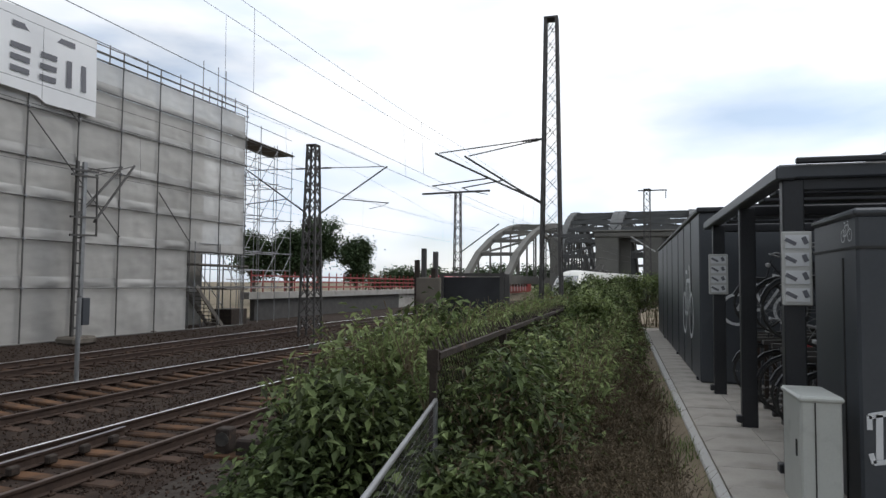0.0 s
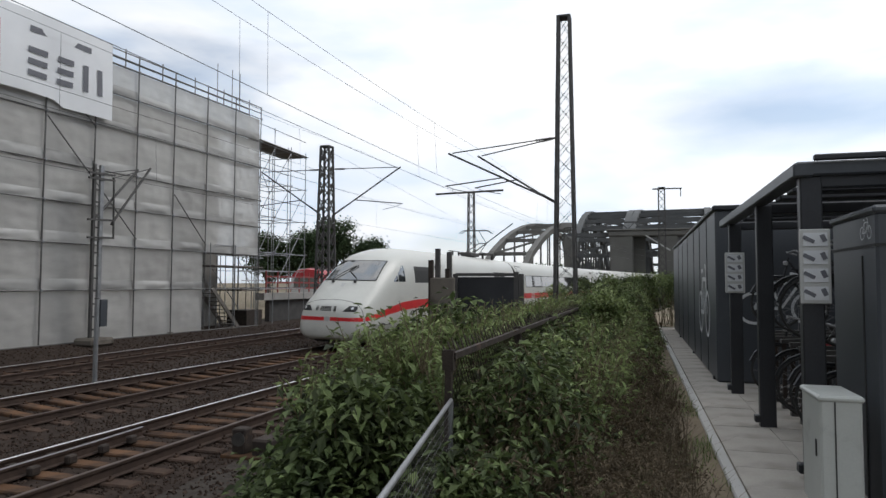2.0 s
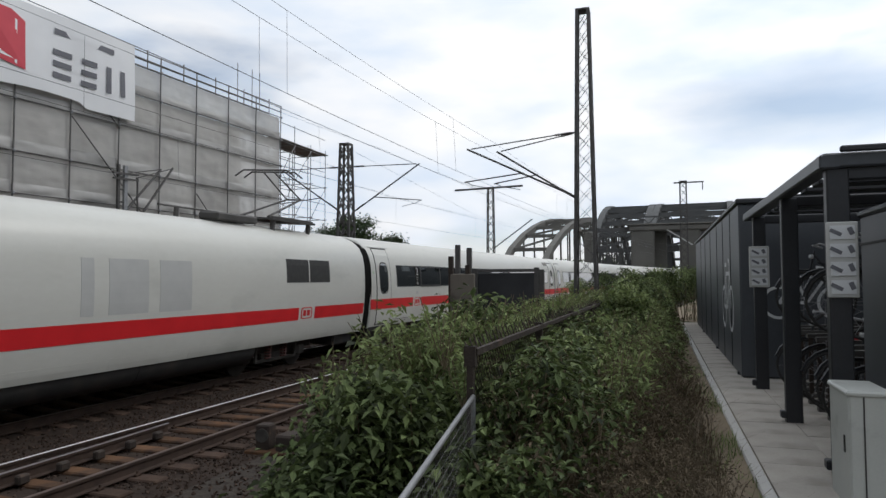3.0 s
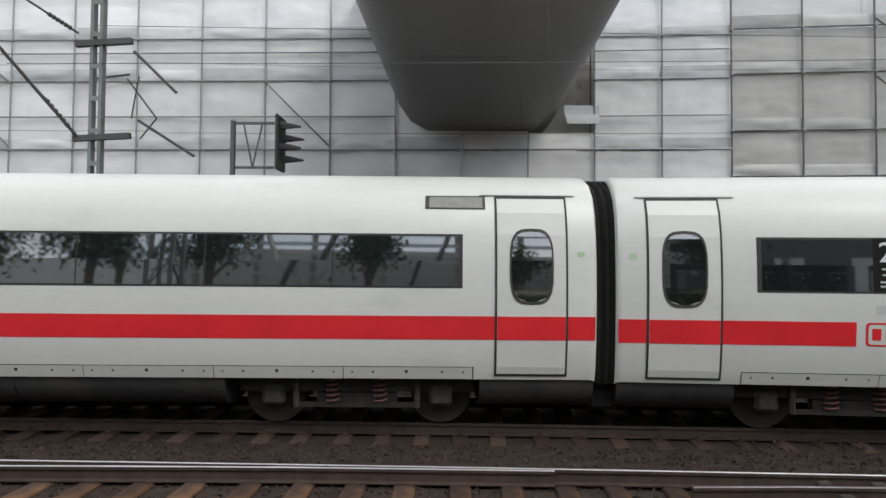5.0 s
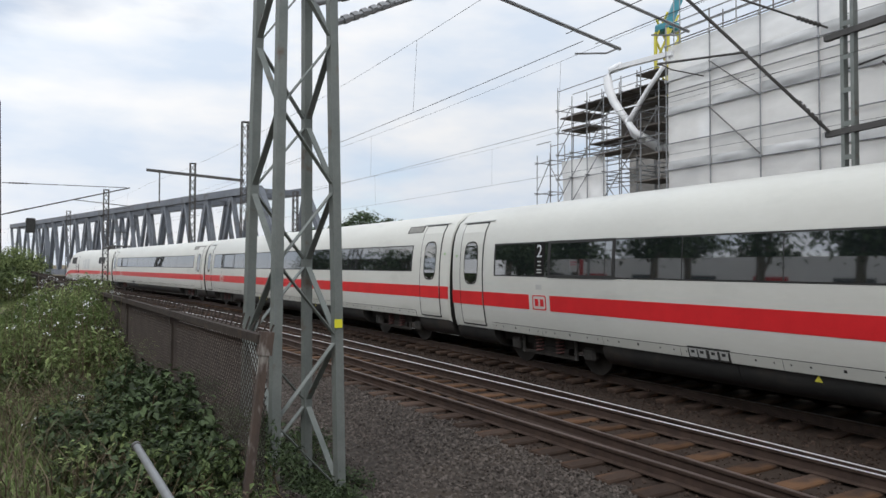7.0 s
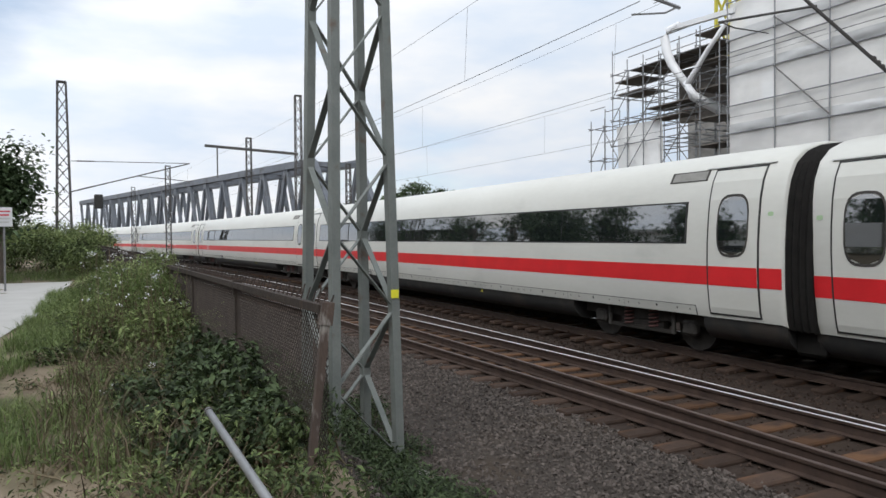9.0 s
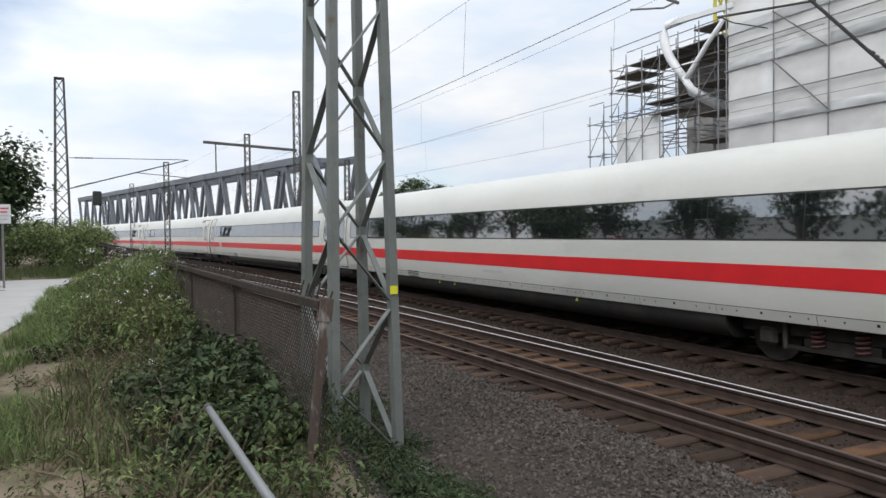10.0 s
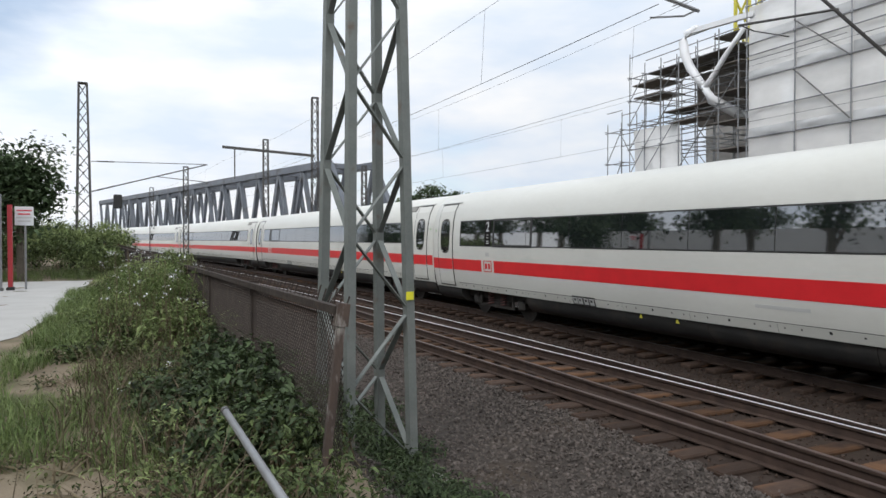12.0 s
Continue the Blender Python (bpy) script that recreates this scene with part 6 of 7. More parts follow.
shelter = thing("bicycle_shelter", pose(0, 0, 0), "open dark steel bicycle shelter with a slatted roof", "bicycle shelter")
for y in (6.55, 8.7, 11.1):
    part("post", Mesher().box((1.32, y, 1.97), (0.17, 0.12, 2.54), bev=0.012), M_ANTHR2, shelter)
    part("post", Mesher().box((4.2, y, 1.97), (0.14, 0.14, 2.54), bev=0.012), M_ANTHR2, shelter)
    part("rafter", Mesher().box((2.9, y, 3.2), (3.3, 0.1, 0.12), bev=0.012), M_ANTHR2, shelter)
    part("foot_plate", Mesher().box((1.22, y, 0.80), (0.08, 0.1, 0.08), bev=0.01), M_ANTHR2, shelter)
part("eaves_beam", Mesher().box((1.26, 9.1, 3.29), (0.16, 5.3, 0.12), bev=0.015), M_ANTHR, shelter)
part("eaves_beam", Mesher().box((4.5, 9.1, 3.29), (0.16, 5.3, 0.12), bev=0.015), M_ANTHR, shelter)
part("front_beam", Mesher().box((2.95, 6.5, 3.3), (3.5, 0.1, 0.12), bev=0.015), M_ANTHR, shelter)
part("fascia", Mesher().box((2.98, 6.43, 3.385), (3.3, 0.06, 0.05), bev=0.01), M_ANTHR2, shelter, "brown-black fascia board")
for i in range(8):
    part("roof_slat", Mesher().box((2.95, 7.1 + i * 0.6, 3.27), (3.1, 0.3, 0.05), bev=0.01), M_ANTHR2, shelter)
for i in range(4):
    part("light_batten", Mesher().box((2.95, 6.75 + i * 0.6, 3.29), (3.0, 0.07, 0.05)), M_SIGN, shelter, "pale roof batten")
part("light_tube", Mesher().tube([(1.5, 6.86, 3.265), (4.4, 6.86, 3.265)], 0.032, 8), M_SIGN, shelter, "pale lamp tube under the roof edge")
part("back_wall", Mesher().box((4.6, 8.8, 2.0), (0.08, 5.8, 2.6)), M_ANTHR2, shelter)


def notice(x, y, z, w=0.36, h=0.62):
    nt_ = thing("notice_board", pose(0, 0, 0), "grey notice board with four small pictures", "notice board", "notice boards")
    part("board", Mesher().box((x, y, z), (w, 0.03, h), bev=0.008), M_GREYLET, nt_)
    for k in range(4):
        zz = z + h * (0.36 - 0.24 * k)
        part("picture", Mesher().box((x, y - 0.019, zz), (w * 0.78, 0.008, h * 0.18)), M_SIGN, nt_)
        part("picture_figure", Mesher().box((x - 0.05, y - 0.025, zz), (w * 0.4, 0.006, h * 0.05), m=Matrix.Rotation(0.5, 3, "Y")), M_DARKLET, nt_)
        part("picture_figure", Mesher().box((x + 0.06, y - 0.025, zz + 0.01), (w * 0.16, 0.006, h * 0.1), m=Matrix.Rotation(-0.4, 3, "Y")), M_DARKLET, nt_)


notice(1.30, 11.0, 2.5, 0.27, 0.6)
notice(1.33, 6.46, 2.48, 0.23, 0.62)
rack = thing("bicycle_rack", pose(0, 0, 0), "double-deck dark steel bicycle rack", "bicycle rack")
for k in range(9):
    y = 6.9 + k * 0.5
    part("channel", Mesher().bar((1.62, y + 0.1, 0.82), (3.6, y + 0.1, 0.82), 0.09, 0.05), M_MASTDARK, rack)
    part("channel", Mesher().bar((1.62, y + 0.1, 1.62), (3.6, y + 0.1, 1.72), 0.09, 0.05), M_MASTDARK, rack)
    part("rack_post", Mesher().bar((1.75, y + 0.1, 0.7), (1.75, y + 0.1, 1.6), 0.05), M_RUST, rack)



def bicycle(label, frame_mat):
    """A city bicycle standing along x, its front wheel at the origin side."""
    b = thing("bicycle", pose(0, 0, 0), label, "bicycle", "bicycles in the rack")
    n = 18
    for cx in (0.0, 1.05):
        ring = [(cx + 0.33 * math.cos(2 * math.pi * i / n), 0, 0.34 + 0.33 * math.sin(2 * math.pi * i / n)) for i in range(n + 1)]
        w = part("wheel", Mesher().tube(ring, 0.018, 6), M_SEAL, b, "black bicycle tyre")
        sp = Mesher()
        for i in range(6):
            a = math.pi * i / 6
            sp.bar((cx - 0.32 * math.cos(a), 0, 0.34 - 0.32 * math.sin(a)), (cx + 0.32 * math.cos(a), 0, 0.34 + 0.32 * math.sin(a)), 0.004)
        tagged(part("spokes", sp, M_TUBE, w), kind="stuff")
        part("mudguard", Mesher().tube([(cx + 0.36 * math.cos(a * 0.35), 0, 0.34 + 0.36 * math.sin(a * 0.35)) for a in range(1, 9)], 0.02, 5), M_ANTHR2, b)
    fr = Mesher()
    for p, q in (((0.0, 0.34), (0.14, 0.95)), ((0.14, 0.9), (0.55, 0.36)), ((0.17, 0.8), (0.66, 0.72)), ((0.55, 0.34), (0.7, 0.86)), ((0.55, 0.34), (1.05, 0.34)), ((1.05, 0.34), (0.67, 0.74))):
        fr.tube([(p[0], 0, p[1]), (q[0], 0, q[1])], 0.016, 6)
    part("bicycle_frame", fr, frame_mat, b)
    part("saddle", Mesher().box((0.72, 0, 0.9), (0.26, 0.14, 0.06), bev=0.025), M_SEAL, b, "black saddle")
    part("handlebar", Mesher().tube([(0.3, -0.26, 1.0), (0.16, -0.2, 1.04), (0.13, 0, 1.02), (0.16, 0.2, 1.04), (0.3, 0.26, 1.0)], 0.013, 6), M_TUBE, b, "chrome handlebar")
    part("crank", Mesher().tube([(0.55, -0.05, 0.34), (0.55, 0.05, 0.34)], 0.09, 10), M_TUBEDARK, b)
    part("front_lamp", Mesher().box((0.1, 0, 0.88), (0.06, 0.06, 0.06), bev=0.015), M_LAMP, b)
    return b


bike_a = bicycle("dark city bicycle parked in the rack", M_ANTHR2)
bike_b = bicycle("red city bicycle parked in the rack", M_STRAIN)
bike_a.matrix_world = pose(1.72, 7.12, 0.86, 0, 2, 4)
bike_b.matrix_world = pose(1.75, 8.55, 0.86, 0, -3, -3)
for x, y, z, r in ((1.7, 7.62, 0.86, 5), (1.78, 8.1, 0.86, -2), (1.72, 9.1, 0.86, 3), (1.7, 10.0, 0.86, -4), (1.76, 7.3, 1.74, 2), (1.72, 8.2, 1.74, -3), (1.78, 9.3, 1.74, 4), (1.74, 10.3, 1.74, 1)):
    copy_thing(bike_a, pose(x, y, z, 0, r * 0.5, r))

cabinet = thing("utility_cabinet", pose(0, 0, 0), "weathered grey-green utility cabinet", "utility cabinet")
part("body", Mesher().box((1.28, 5.9, 1.1), (0.27, 0.54, 0.83), bev=0.015), M_CAB, cabinet)
part("lid", Mesher().box((1.28, 5.9, 1.52), (0.3, 0.57, 0.045), bev=0.015), M_CAB, cabinet)
part("door_gap", Mesher().box((1.24, 5.627, 1.1), (0.008, 0.008, 0.8)), M_SEAL, cabinet)
part("handle", Mesher().box((1.146, 5.75, 1.15), (0.015, 0.03, 0.12)), M_SEAL, cabinet)
locker = thing("bicycle_locker", pose(0, 0, 0), "tall anthracite bicycle locker with pale symbol", "bicycle locker")
part("body", Mesher().box((2.3, 6.35, 1.78), (1.45, 1.12, 2.16), bev=0.02), M_ANTHR, locker)
part("lid", Mesher().box((2.3, 6.35, 2.88), (1.49, 1.16, 0.06), bev=0.02), M_ANTHR, locker)
part("joint", Mesher().box((1.572, 6.35, 2.62), (0.01, 1.12, 0.02)), M_SEAL, locker)
part("joint", Mesher().box((2.3, 5.787, 2.62), (1.45, 0.01, 0.02)), M_SEAL, locker)
part("joint", Mesher().box((1.572, 6.1, 1.6), (0.01, 0.02, 1.9)), M_SEAL, locker)
bicycle_sign(locker, pose(1.57, 6.0, 2.72, 0, 0, -90), 0.26)
for a, b, w in (((1.625, 1.395), (1.86, 1.45), 0.04), ((1.695, 1.41), (1.69, 1.09), 0.045), ((1.63, 1.4), (1.632, 1.3), 0.035), ((1.635, 1.13), (1.655, 1.06), 0.035), ((1.65, 1.065), (1.86, 1.1), 0.035), ((1.8, 1.43), (1.79, 1.09), 0.045)):
    part("symbol", Mesher().bar((a[0], 5.786, a[1]), (b[0], 5.786, b[1]), 0.008, w, up=(1, 0, 0) if abs(a[0] - b[0]) < 0.05 else (0, 0, 1)), M_SIGN, locker, "pale printed symbol")

# ---- road on the other side ----
road = Mesher().grid([[(x, y, 0.71) for x in (0 + xo, 6 + xo, 30)] for y, xo in ((-28.2, 1.75), (-20, 1.62), (-15.8, 1.6), (-12.5, 1.75), (-8, 3.5), (-6, 6))])
solid("road", road, M_ROAD, "pale concrete road behind the weeds", "road", kind="structure")


# ---- trees and plants ----
def leaf_mesh(name, pos, size, rng, material, droop=0.4, slim=0.42):
    n = len(pos)
    a = rng.uniform(0, 2 * math.pi, n)
    el = rng.uniform(-0.9, 0.5, n) - droop * 0.3
    d = np.stack([np.cos(a) * np.cos(el), np.sin(a) * np.cos(el), np.sin(el)], -1)
    s = np.stack([-np.sin(a), np.cos(a), rng.uniform(-0.4, 0.4, n)], -1)
    up = np.cross(d, s)
    L = (size * rng.uniform(0.55, 1.35, n))[:, None]
    base = pos
    mid = base + d * L * 0.5
    tip = base + d * L - up * L * 0.12 * 0 + np.array([0, 0, -1]) * L * 0.15
    v = np.stack([base, mid + s * L * slim * 0.5 + up * L * 0.09, tip, mid - s * L * slim * 0.5 + up * L * 0.09], 1)
    f = np.array([(0, 2, 1), (0, 3, 2)])
    fs = (f[None] + 4 * np.arange(n)[:, None, None]).reshape(-1, 3)
    return np_mesh(name, v.reshape(-1, 3), fs, material)


def clumps(rng, n, blobs, spread_, per):
    """Leaf places in small tufts over the upper shell of ellipsoids."""
    w = np.array([b[3] * b[4] + b[3] * b[5] for b in blobs])
    k = max(1, n // per)
    pick = rng.choice(len(blobs), k, p=w / w.sum())
    B = np.array(blobs)[pick]
    d = rng.normal(size=(k, 3))
    d /= np.linalg.norm(d, axis=1)[:, None]
    d[:, 2] = np.where(d[:, 2] < -0.35, -d[:, 2], d[:, 2])
    r = rng.uniform(0.3, 1.08, k) ** 0.45
    c = B[:, :3] + d * B[:, 3:6] * r[:, None]
    pos = np.repeat(c, per, axis=0) + rng.normal(size=(k * per, 3)) * spread_
    return pos, c


def bush(label, blobs, n, size, material, seed, stems=14, dry=0, slim=0.42, per=9, name="bush", cat="bush"):
    rng = np.random.default_rng(seed)
    b = thing(name, pose(0, 0, 0), label, cat, "plants beside the line")
    pos, c = clumps(rng, n, blobs, size * 0.75, per)
    g = np.array([ground_z(p[0], p[1]) for p in pos]) + 0.02
    pos[:, 2] = np.maximum(pos[:, 2], g)
    tagged(part("foliage", leaf_mesh("foliage", pos, size, rng, material, slim=slim), None, b), kind="stuff")
    if dry:
        pos2, c2 = clumps(rng, dry, blobs, size * 0.6, 6)
        pos2[:, 2] = np.maximum(pos2[:, 2], np.array([ground_z(p[0], p[1]) for p in pos2]) + 0.02)
        tagged(part("dry_foliage", leaf_mesh("dry_foliage", pos2, size * 0.6, rng, M_DRY, slim=0.3), None, b, "brown withered leaves"), kind="stuff")
    m = Mesher()
    for i in range(min(stems, len(c))):
        t = c[rng.integers(len(c))]
        bl = blobs[int(rng.integers(len(blobs)))]
        x0, y0 = bl[0] + rng.uniform(-0.2, 0.2), bl[1] + rng.uniform(-0.2, 0.2)
        z0 = ground_z(x0, y0) - 0.03
        mid = (x0 * 0.6 + t[0] * 0.4, y0 * 0.6 + t[1] * 0.4, z0 + (t[2] - z0) * 0.6)
        m.tube([(x0, y0, z0), mid, tuple(t)], [0.012, 0.009, 0.004], 4)
    tagged(part("stem_tangle", m, M_STEM, b), kind="stuff")
    return b


rngv = random.Random(11)
# the hedge on the track side of the far fence
y, k = 4.9, 0
while y < 32:
    near = y < 10
    for x, zt in ((-1.85, 1.92), (-2.4, 1.76), (-3.0, 1.3)):
        if (x < -2.7 and not 6.4 < y < 13) or (x > -2.1 and y < 5.4) or rngv.random() < 0.12:
            continue
        xo = 0.7 * curve_off(y)
        r = rngv.uniform(0.3, 0.66)
        cx, cy = x + xo + rngv.uniform(-0.25, 0.25), y + rngv.uniform(-0.35, 0.35)
        top = zt + rngv.uniform(-0.55, 0.2) - (0.3 if y > 12 else 0)
        z0 = ground_z(cx, cy)
        blobs = [(cx, cy, z0 + (top - z0) * 0.58, r, r, (top - z0) * 0.46), (cx - 0.2, cy - 0.2, z0 + (top - z0) * 0.3, r * 1.1, r * 1.1, (top - z0) * 0.34), (cx + rngv.uniform(-0.4, 0.4), cy + rngv.uniform(-0.4, 0.4), top - 0.3, r * 0.45, r * 0.45, 0.3)]
        bush("leafy green bush overgrowing the line fence", blobs, 2600 if near else 1300, 0.1 if near else 0.12, M_LEAF if rngv.random() < 0.6 else M_LEAF2, 100 + k, slim=0.5, per=8)
        k += 1
    y += 0.8 if near else 1.4
for i in range(16):
    yy = 13.5 + i * 1.2
    cx, cy = rngv.uniform(-0.95, -0.1) + 0.1 * curve_off(yy), yy
    z0 = ground_z(cx, cy)
    top = 2.1 + rngv.uniform(-0.25, 0.25) - z0
    bush("tall leafy bush leaning over the far fence", [(cx, cy, z0 + top * 0.55, 0.5, 0.55, top * 0.48)], 1100, 0.11, M_LEAF if rngv.random() < 0.55 else M_LEAF2, 1200 + i, dry=50)
for i, (x0, yy, top) in enumerate(((-3.0, 25, 2.2), (-2.3, 26.5, 2.5), (-1.7, 25, 2.45), (-1.1, 27, 2.6), (-0.5, 26, 2.6), (0.1, 27.5, 2.65), (0.6, 28, 2.7), (1.0, 29, 2.75), (-1.5, 29, 2.7), (-0.2, 30, 2.75), (-2.6, 30, 2.6), (1.3, 27.5, 2.7), (-3.4, 28, 2.3))):
    cx, cy = x0, yy
    z0 = ground_z(cx, cy)
    bush("tall dense bush at the end of the paved path", [(cx, cy, z0 + (top - z0) * 0.5, 0.6, 0.6, (top - z0) * 0.52), (cx + 0.15, cy, top - 0.35, 0.35, 0.35, 0.4)], 1200, 0.11, M_LEAF if i % 3 else M_LEAF2, 1300 + i)
for cx, cy, h in ((-2.2, 3.6, 0.75), (-2.7, 4.0, 0.5), (-2.95, 4.5, 0.4), (-2.0, 3.3, 0.85), (-2.2, 4.4, 1.05), (-2.6, 4.9, 0.85), (-1.9, 4.9, 1.3), (-3.1, 4.2, 0.3), (-3.35, 4.75, 0.28), (-2.9, 3.7, 0.32), (-3.0, 5.2, 0.5), (-3.5, 5.4, 0.3)):
    z0 = ground_z(cx, cy)
    bush("low leafy growth beside the rails", [(cx, cy, z0 + h * 0.5, 0.42, 0.42, h * 0.55)], 1400, 0.1, M_LEAF if k % 3 else M_LEAF2, 200 + k, slim=0.5)
    k += 1
# weeds between the fence and the paved path
y = 2.6
while y < 31:
    near = y < 9
    for x, zt in ((-0.98, 1.78), (-0.68, 1.62), (-0.3, 1.25), (0.0, 0.98)):
        r = rngv.uniform(0.3, 0.44)
        cx, cy = x + rngv.uniform(-0.1, 0.1) + 0.15 * curve_off(y), y + rngv.uniform(-0.25, 0.25)
        top = zt + rngv.uniform(-0.2, 0.18) + (0.3 if y > 8 and x < -0.2 else 0) + (0.35 if y > 18 else 0)
        if y < 3.6:
            top = min(top, 1.1)
        elif y < 4.4:
            top = min(top, 1.35)
        elif y < 13 and x < -0.5:
            top = min(top, 1.8 if x < -0.8 else 1.6)
        z0 = ground_z(cx, cy)
        if x > 0 and rngv.random() < 0.35 and y < 26:
            continue
        blobs = [(cx, cy, z0 + (top - z0) * 0.5, r, r, (top - z0) * 0.52)]
        dry = (1900 if near else 700) if x > -0.5 else (420 if near else 120)
        bush("wild green and withered weeds beside the path", blobs, ((1300 if x < -0.7 else (300 if x < -0.4 else (40 if x < -0.1 else 10))) if near else (620 if x < -0.2 else 160)), 0.085 if near and x < -0.4 else (0.055 if near else 0.1), M_LEAF if y < 5.5 or rngv.random() < 0.62 else M_LEAF2, 300 + k, dry=dry, stems=34 if near else 14)
        k += 1
    y += 0.7 if near else 1.3
# weeds before the fence on the other side
y = -2.1
while y > -34:
    near = y > -9
    for x, h in ((-0.85, 0.82), (-0.4, 0.55), (0.1, 0.28), (0.6, 0.1)):
        xo = 0.9 * curve_off(y)
        if rngv.random() < (0.1 if x < 0 else 0.3) or (x > 0.1 and y > -5):
            continue
        r = rngv.uniform(0.3, 0.46)
        cx, cy = x + xo + rngv.uniform(-0.15, 0.15), y + rngv.uniform(-0.3, 0.3)
        top = h * rngv.uniform(0.7, 1.25) * (1.25 if -16 < y < -9 else (0.62 if y > -8 else 1))
        z0 = ground_z(cx, cy)
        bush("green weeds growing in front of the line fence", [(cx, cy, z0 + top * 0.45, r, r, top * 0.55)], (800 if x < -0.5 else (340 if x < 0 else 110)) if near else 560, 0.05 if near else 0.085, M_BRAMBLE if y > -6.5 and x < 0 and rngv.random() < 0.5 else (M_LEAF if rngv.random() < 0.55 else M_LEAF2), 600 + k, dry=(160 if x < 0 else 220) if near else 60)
        k += 1
    y -= 0.7 if near else 1.2
for i, (cx, cy, h) in enumerate(((-0.55, -9.4, 1.15), (-0.2, -10.2, 1.25), (-0.6, -10.9, 1.35), (-0.05, -11.4, 1.1), (-0.5, -12.2, 1.2), (0.2, -9.8, 0.8), (0.35, -12.4, 0.8))):
    z0 = ground_z(cx, cy)
    bush("pale green bushy weed in flower by the fence", [(cx, cy, z0 + h * 0.5, 0.42, 0.42, h * 0.55), (cx + 0.15, cy - 0.1, z0 + h * 0.8, 0.25, 0.25, h * 0.25)], 1500, 0.055, M_LEAF2 if i % 3 else M_GRASS, 1600 + i, stems=20, slim=0.34)
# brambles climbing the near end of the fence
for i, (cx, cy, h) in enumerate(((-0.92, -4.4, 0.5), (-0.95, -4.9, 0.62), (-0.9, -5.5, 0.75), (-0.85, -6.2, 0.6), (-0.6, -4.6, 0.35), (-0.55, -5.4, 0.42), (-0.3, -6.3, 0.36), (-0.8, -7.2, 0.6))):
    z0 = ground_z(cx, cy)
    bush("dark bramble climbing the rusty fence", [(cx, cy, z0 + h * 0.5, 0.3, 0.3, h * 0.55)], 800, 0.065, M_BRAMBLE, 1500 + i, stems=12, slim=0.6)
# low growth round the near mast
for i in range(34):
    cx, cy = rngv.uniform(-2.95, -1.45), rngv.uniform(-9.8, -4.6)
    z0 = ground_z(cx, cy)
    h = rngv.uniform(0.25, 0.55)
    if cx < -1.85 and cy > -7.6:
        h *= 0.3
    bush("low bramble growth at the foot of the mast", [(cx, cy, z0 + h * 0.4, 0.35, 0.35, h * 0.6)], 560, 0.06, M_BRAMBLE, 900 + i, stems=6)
for i in range(26):
    cx, cy = rngv.uniform(1.2, 7.5), rngv.uniform(-47, -31)
    z0 = ground_z(cx, cy)
    h = rngv.uniform(0.9, 1.7) + (0.8 if cy < -38 else 0)
    bush("tall dense bush beside the road", [(cx, cy, z0 + h * 0.5, 1.1, 1.1, h * 0.55)], 1300, 0.16, M_LEAF2 if i % 2 else M_LEAF, 950 + i, stems=6)


def grass(label, n, x0, x1, y0, y1, size, seed, off=0.0, mtl=None):
    rng = np.random.default_rng(seed)
    x, y = rng.uniform(x0, x1, n), rng.uniform(y0, y1, n)
    patch = np.array([noise.noise((a * 0.8, b * 0.8, 5)) for a, b in zip(x, y)])
    keep = patch > -0.12
    x, y = x[keep], y[keep]
    x = x + off * np.array([curve_off(v) for v in y])
    pos = np.stack([x, y, np.array([ground_z(a, b) for a, b in zip(x, y)])], -1)
    k = len(pos)
    a = rng.uniform(0, 6.28, k)
    lean = rng.uniform(0.1, 0.8, k)
    L = size * rng.uniform(0.4, 1.3, k)
    d = np.stack([np.cos(a) * lean, np.sin(a) * lean, np.ones(k)], -1)
    d /= np.linalg.norm(d, axis=1)[:, None]
    s = np.stack([-np.sin(a), np.cos(a), np.zeros(k)], -1) * 0.0045
    mid = pos + d * (L * 0.55)[:, None]
    tip = pos + d * L[:, None] + np.stack([np.cos(a), np.sin(a), -0.6 * np.ones(k)], -1) * (L * 0.25)[:, None]
    v = np.stack([pos - s, pos + s, mid + s * 0.8, mid - s * 0.8, tip], 1)
    f = (np.array([(0, 1, 2), (0, 2, 3), (3, 2, 4)])[None] + 5 * np.arange(k)[:, None, None]).reshape(-1, 3)
    solid("grass", np_mesh("grass", v.reshape(-1, 3), f, mtl or M_GRASS), None, label, "grass", kind="stuff")


grass("pale green grass on the verge", 30000, -0.9, 1.4, -22, -4.2, 0.26, 21, 0.9)
grass("short sparse grass on the trodden soil", 5000, -0.9, 1.4, -5.5, -1.2, 0.09, 23, 0.9)

grass("withered brown grass stalks among the weeds", 1300, -0.7, 0.5, -9, -3.4, 0.5, 24, 0.9, M_DRY)
grass("withered brown stalks beside the path", 5200, -0.75, 0.35, 2.8, 16, 0.55, 25, 0.1, M_DRY)


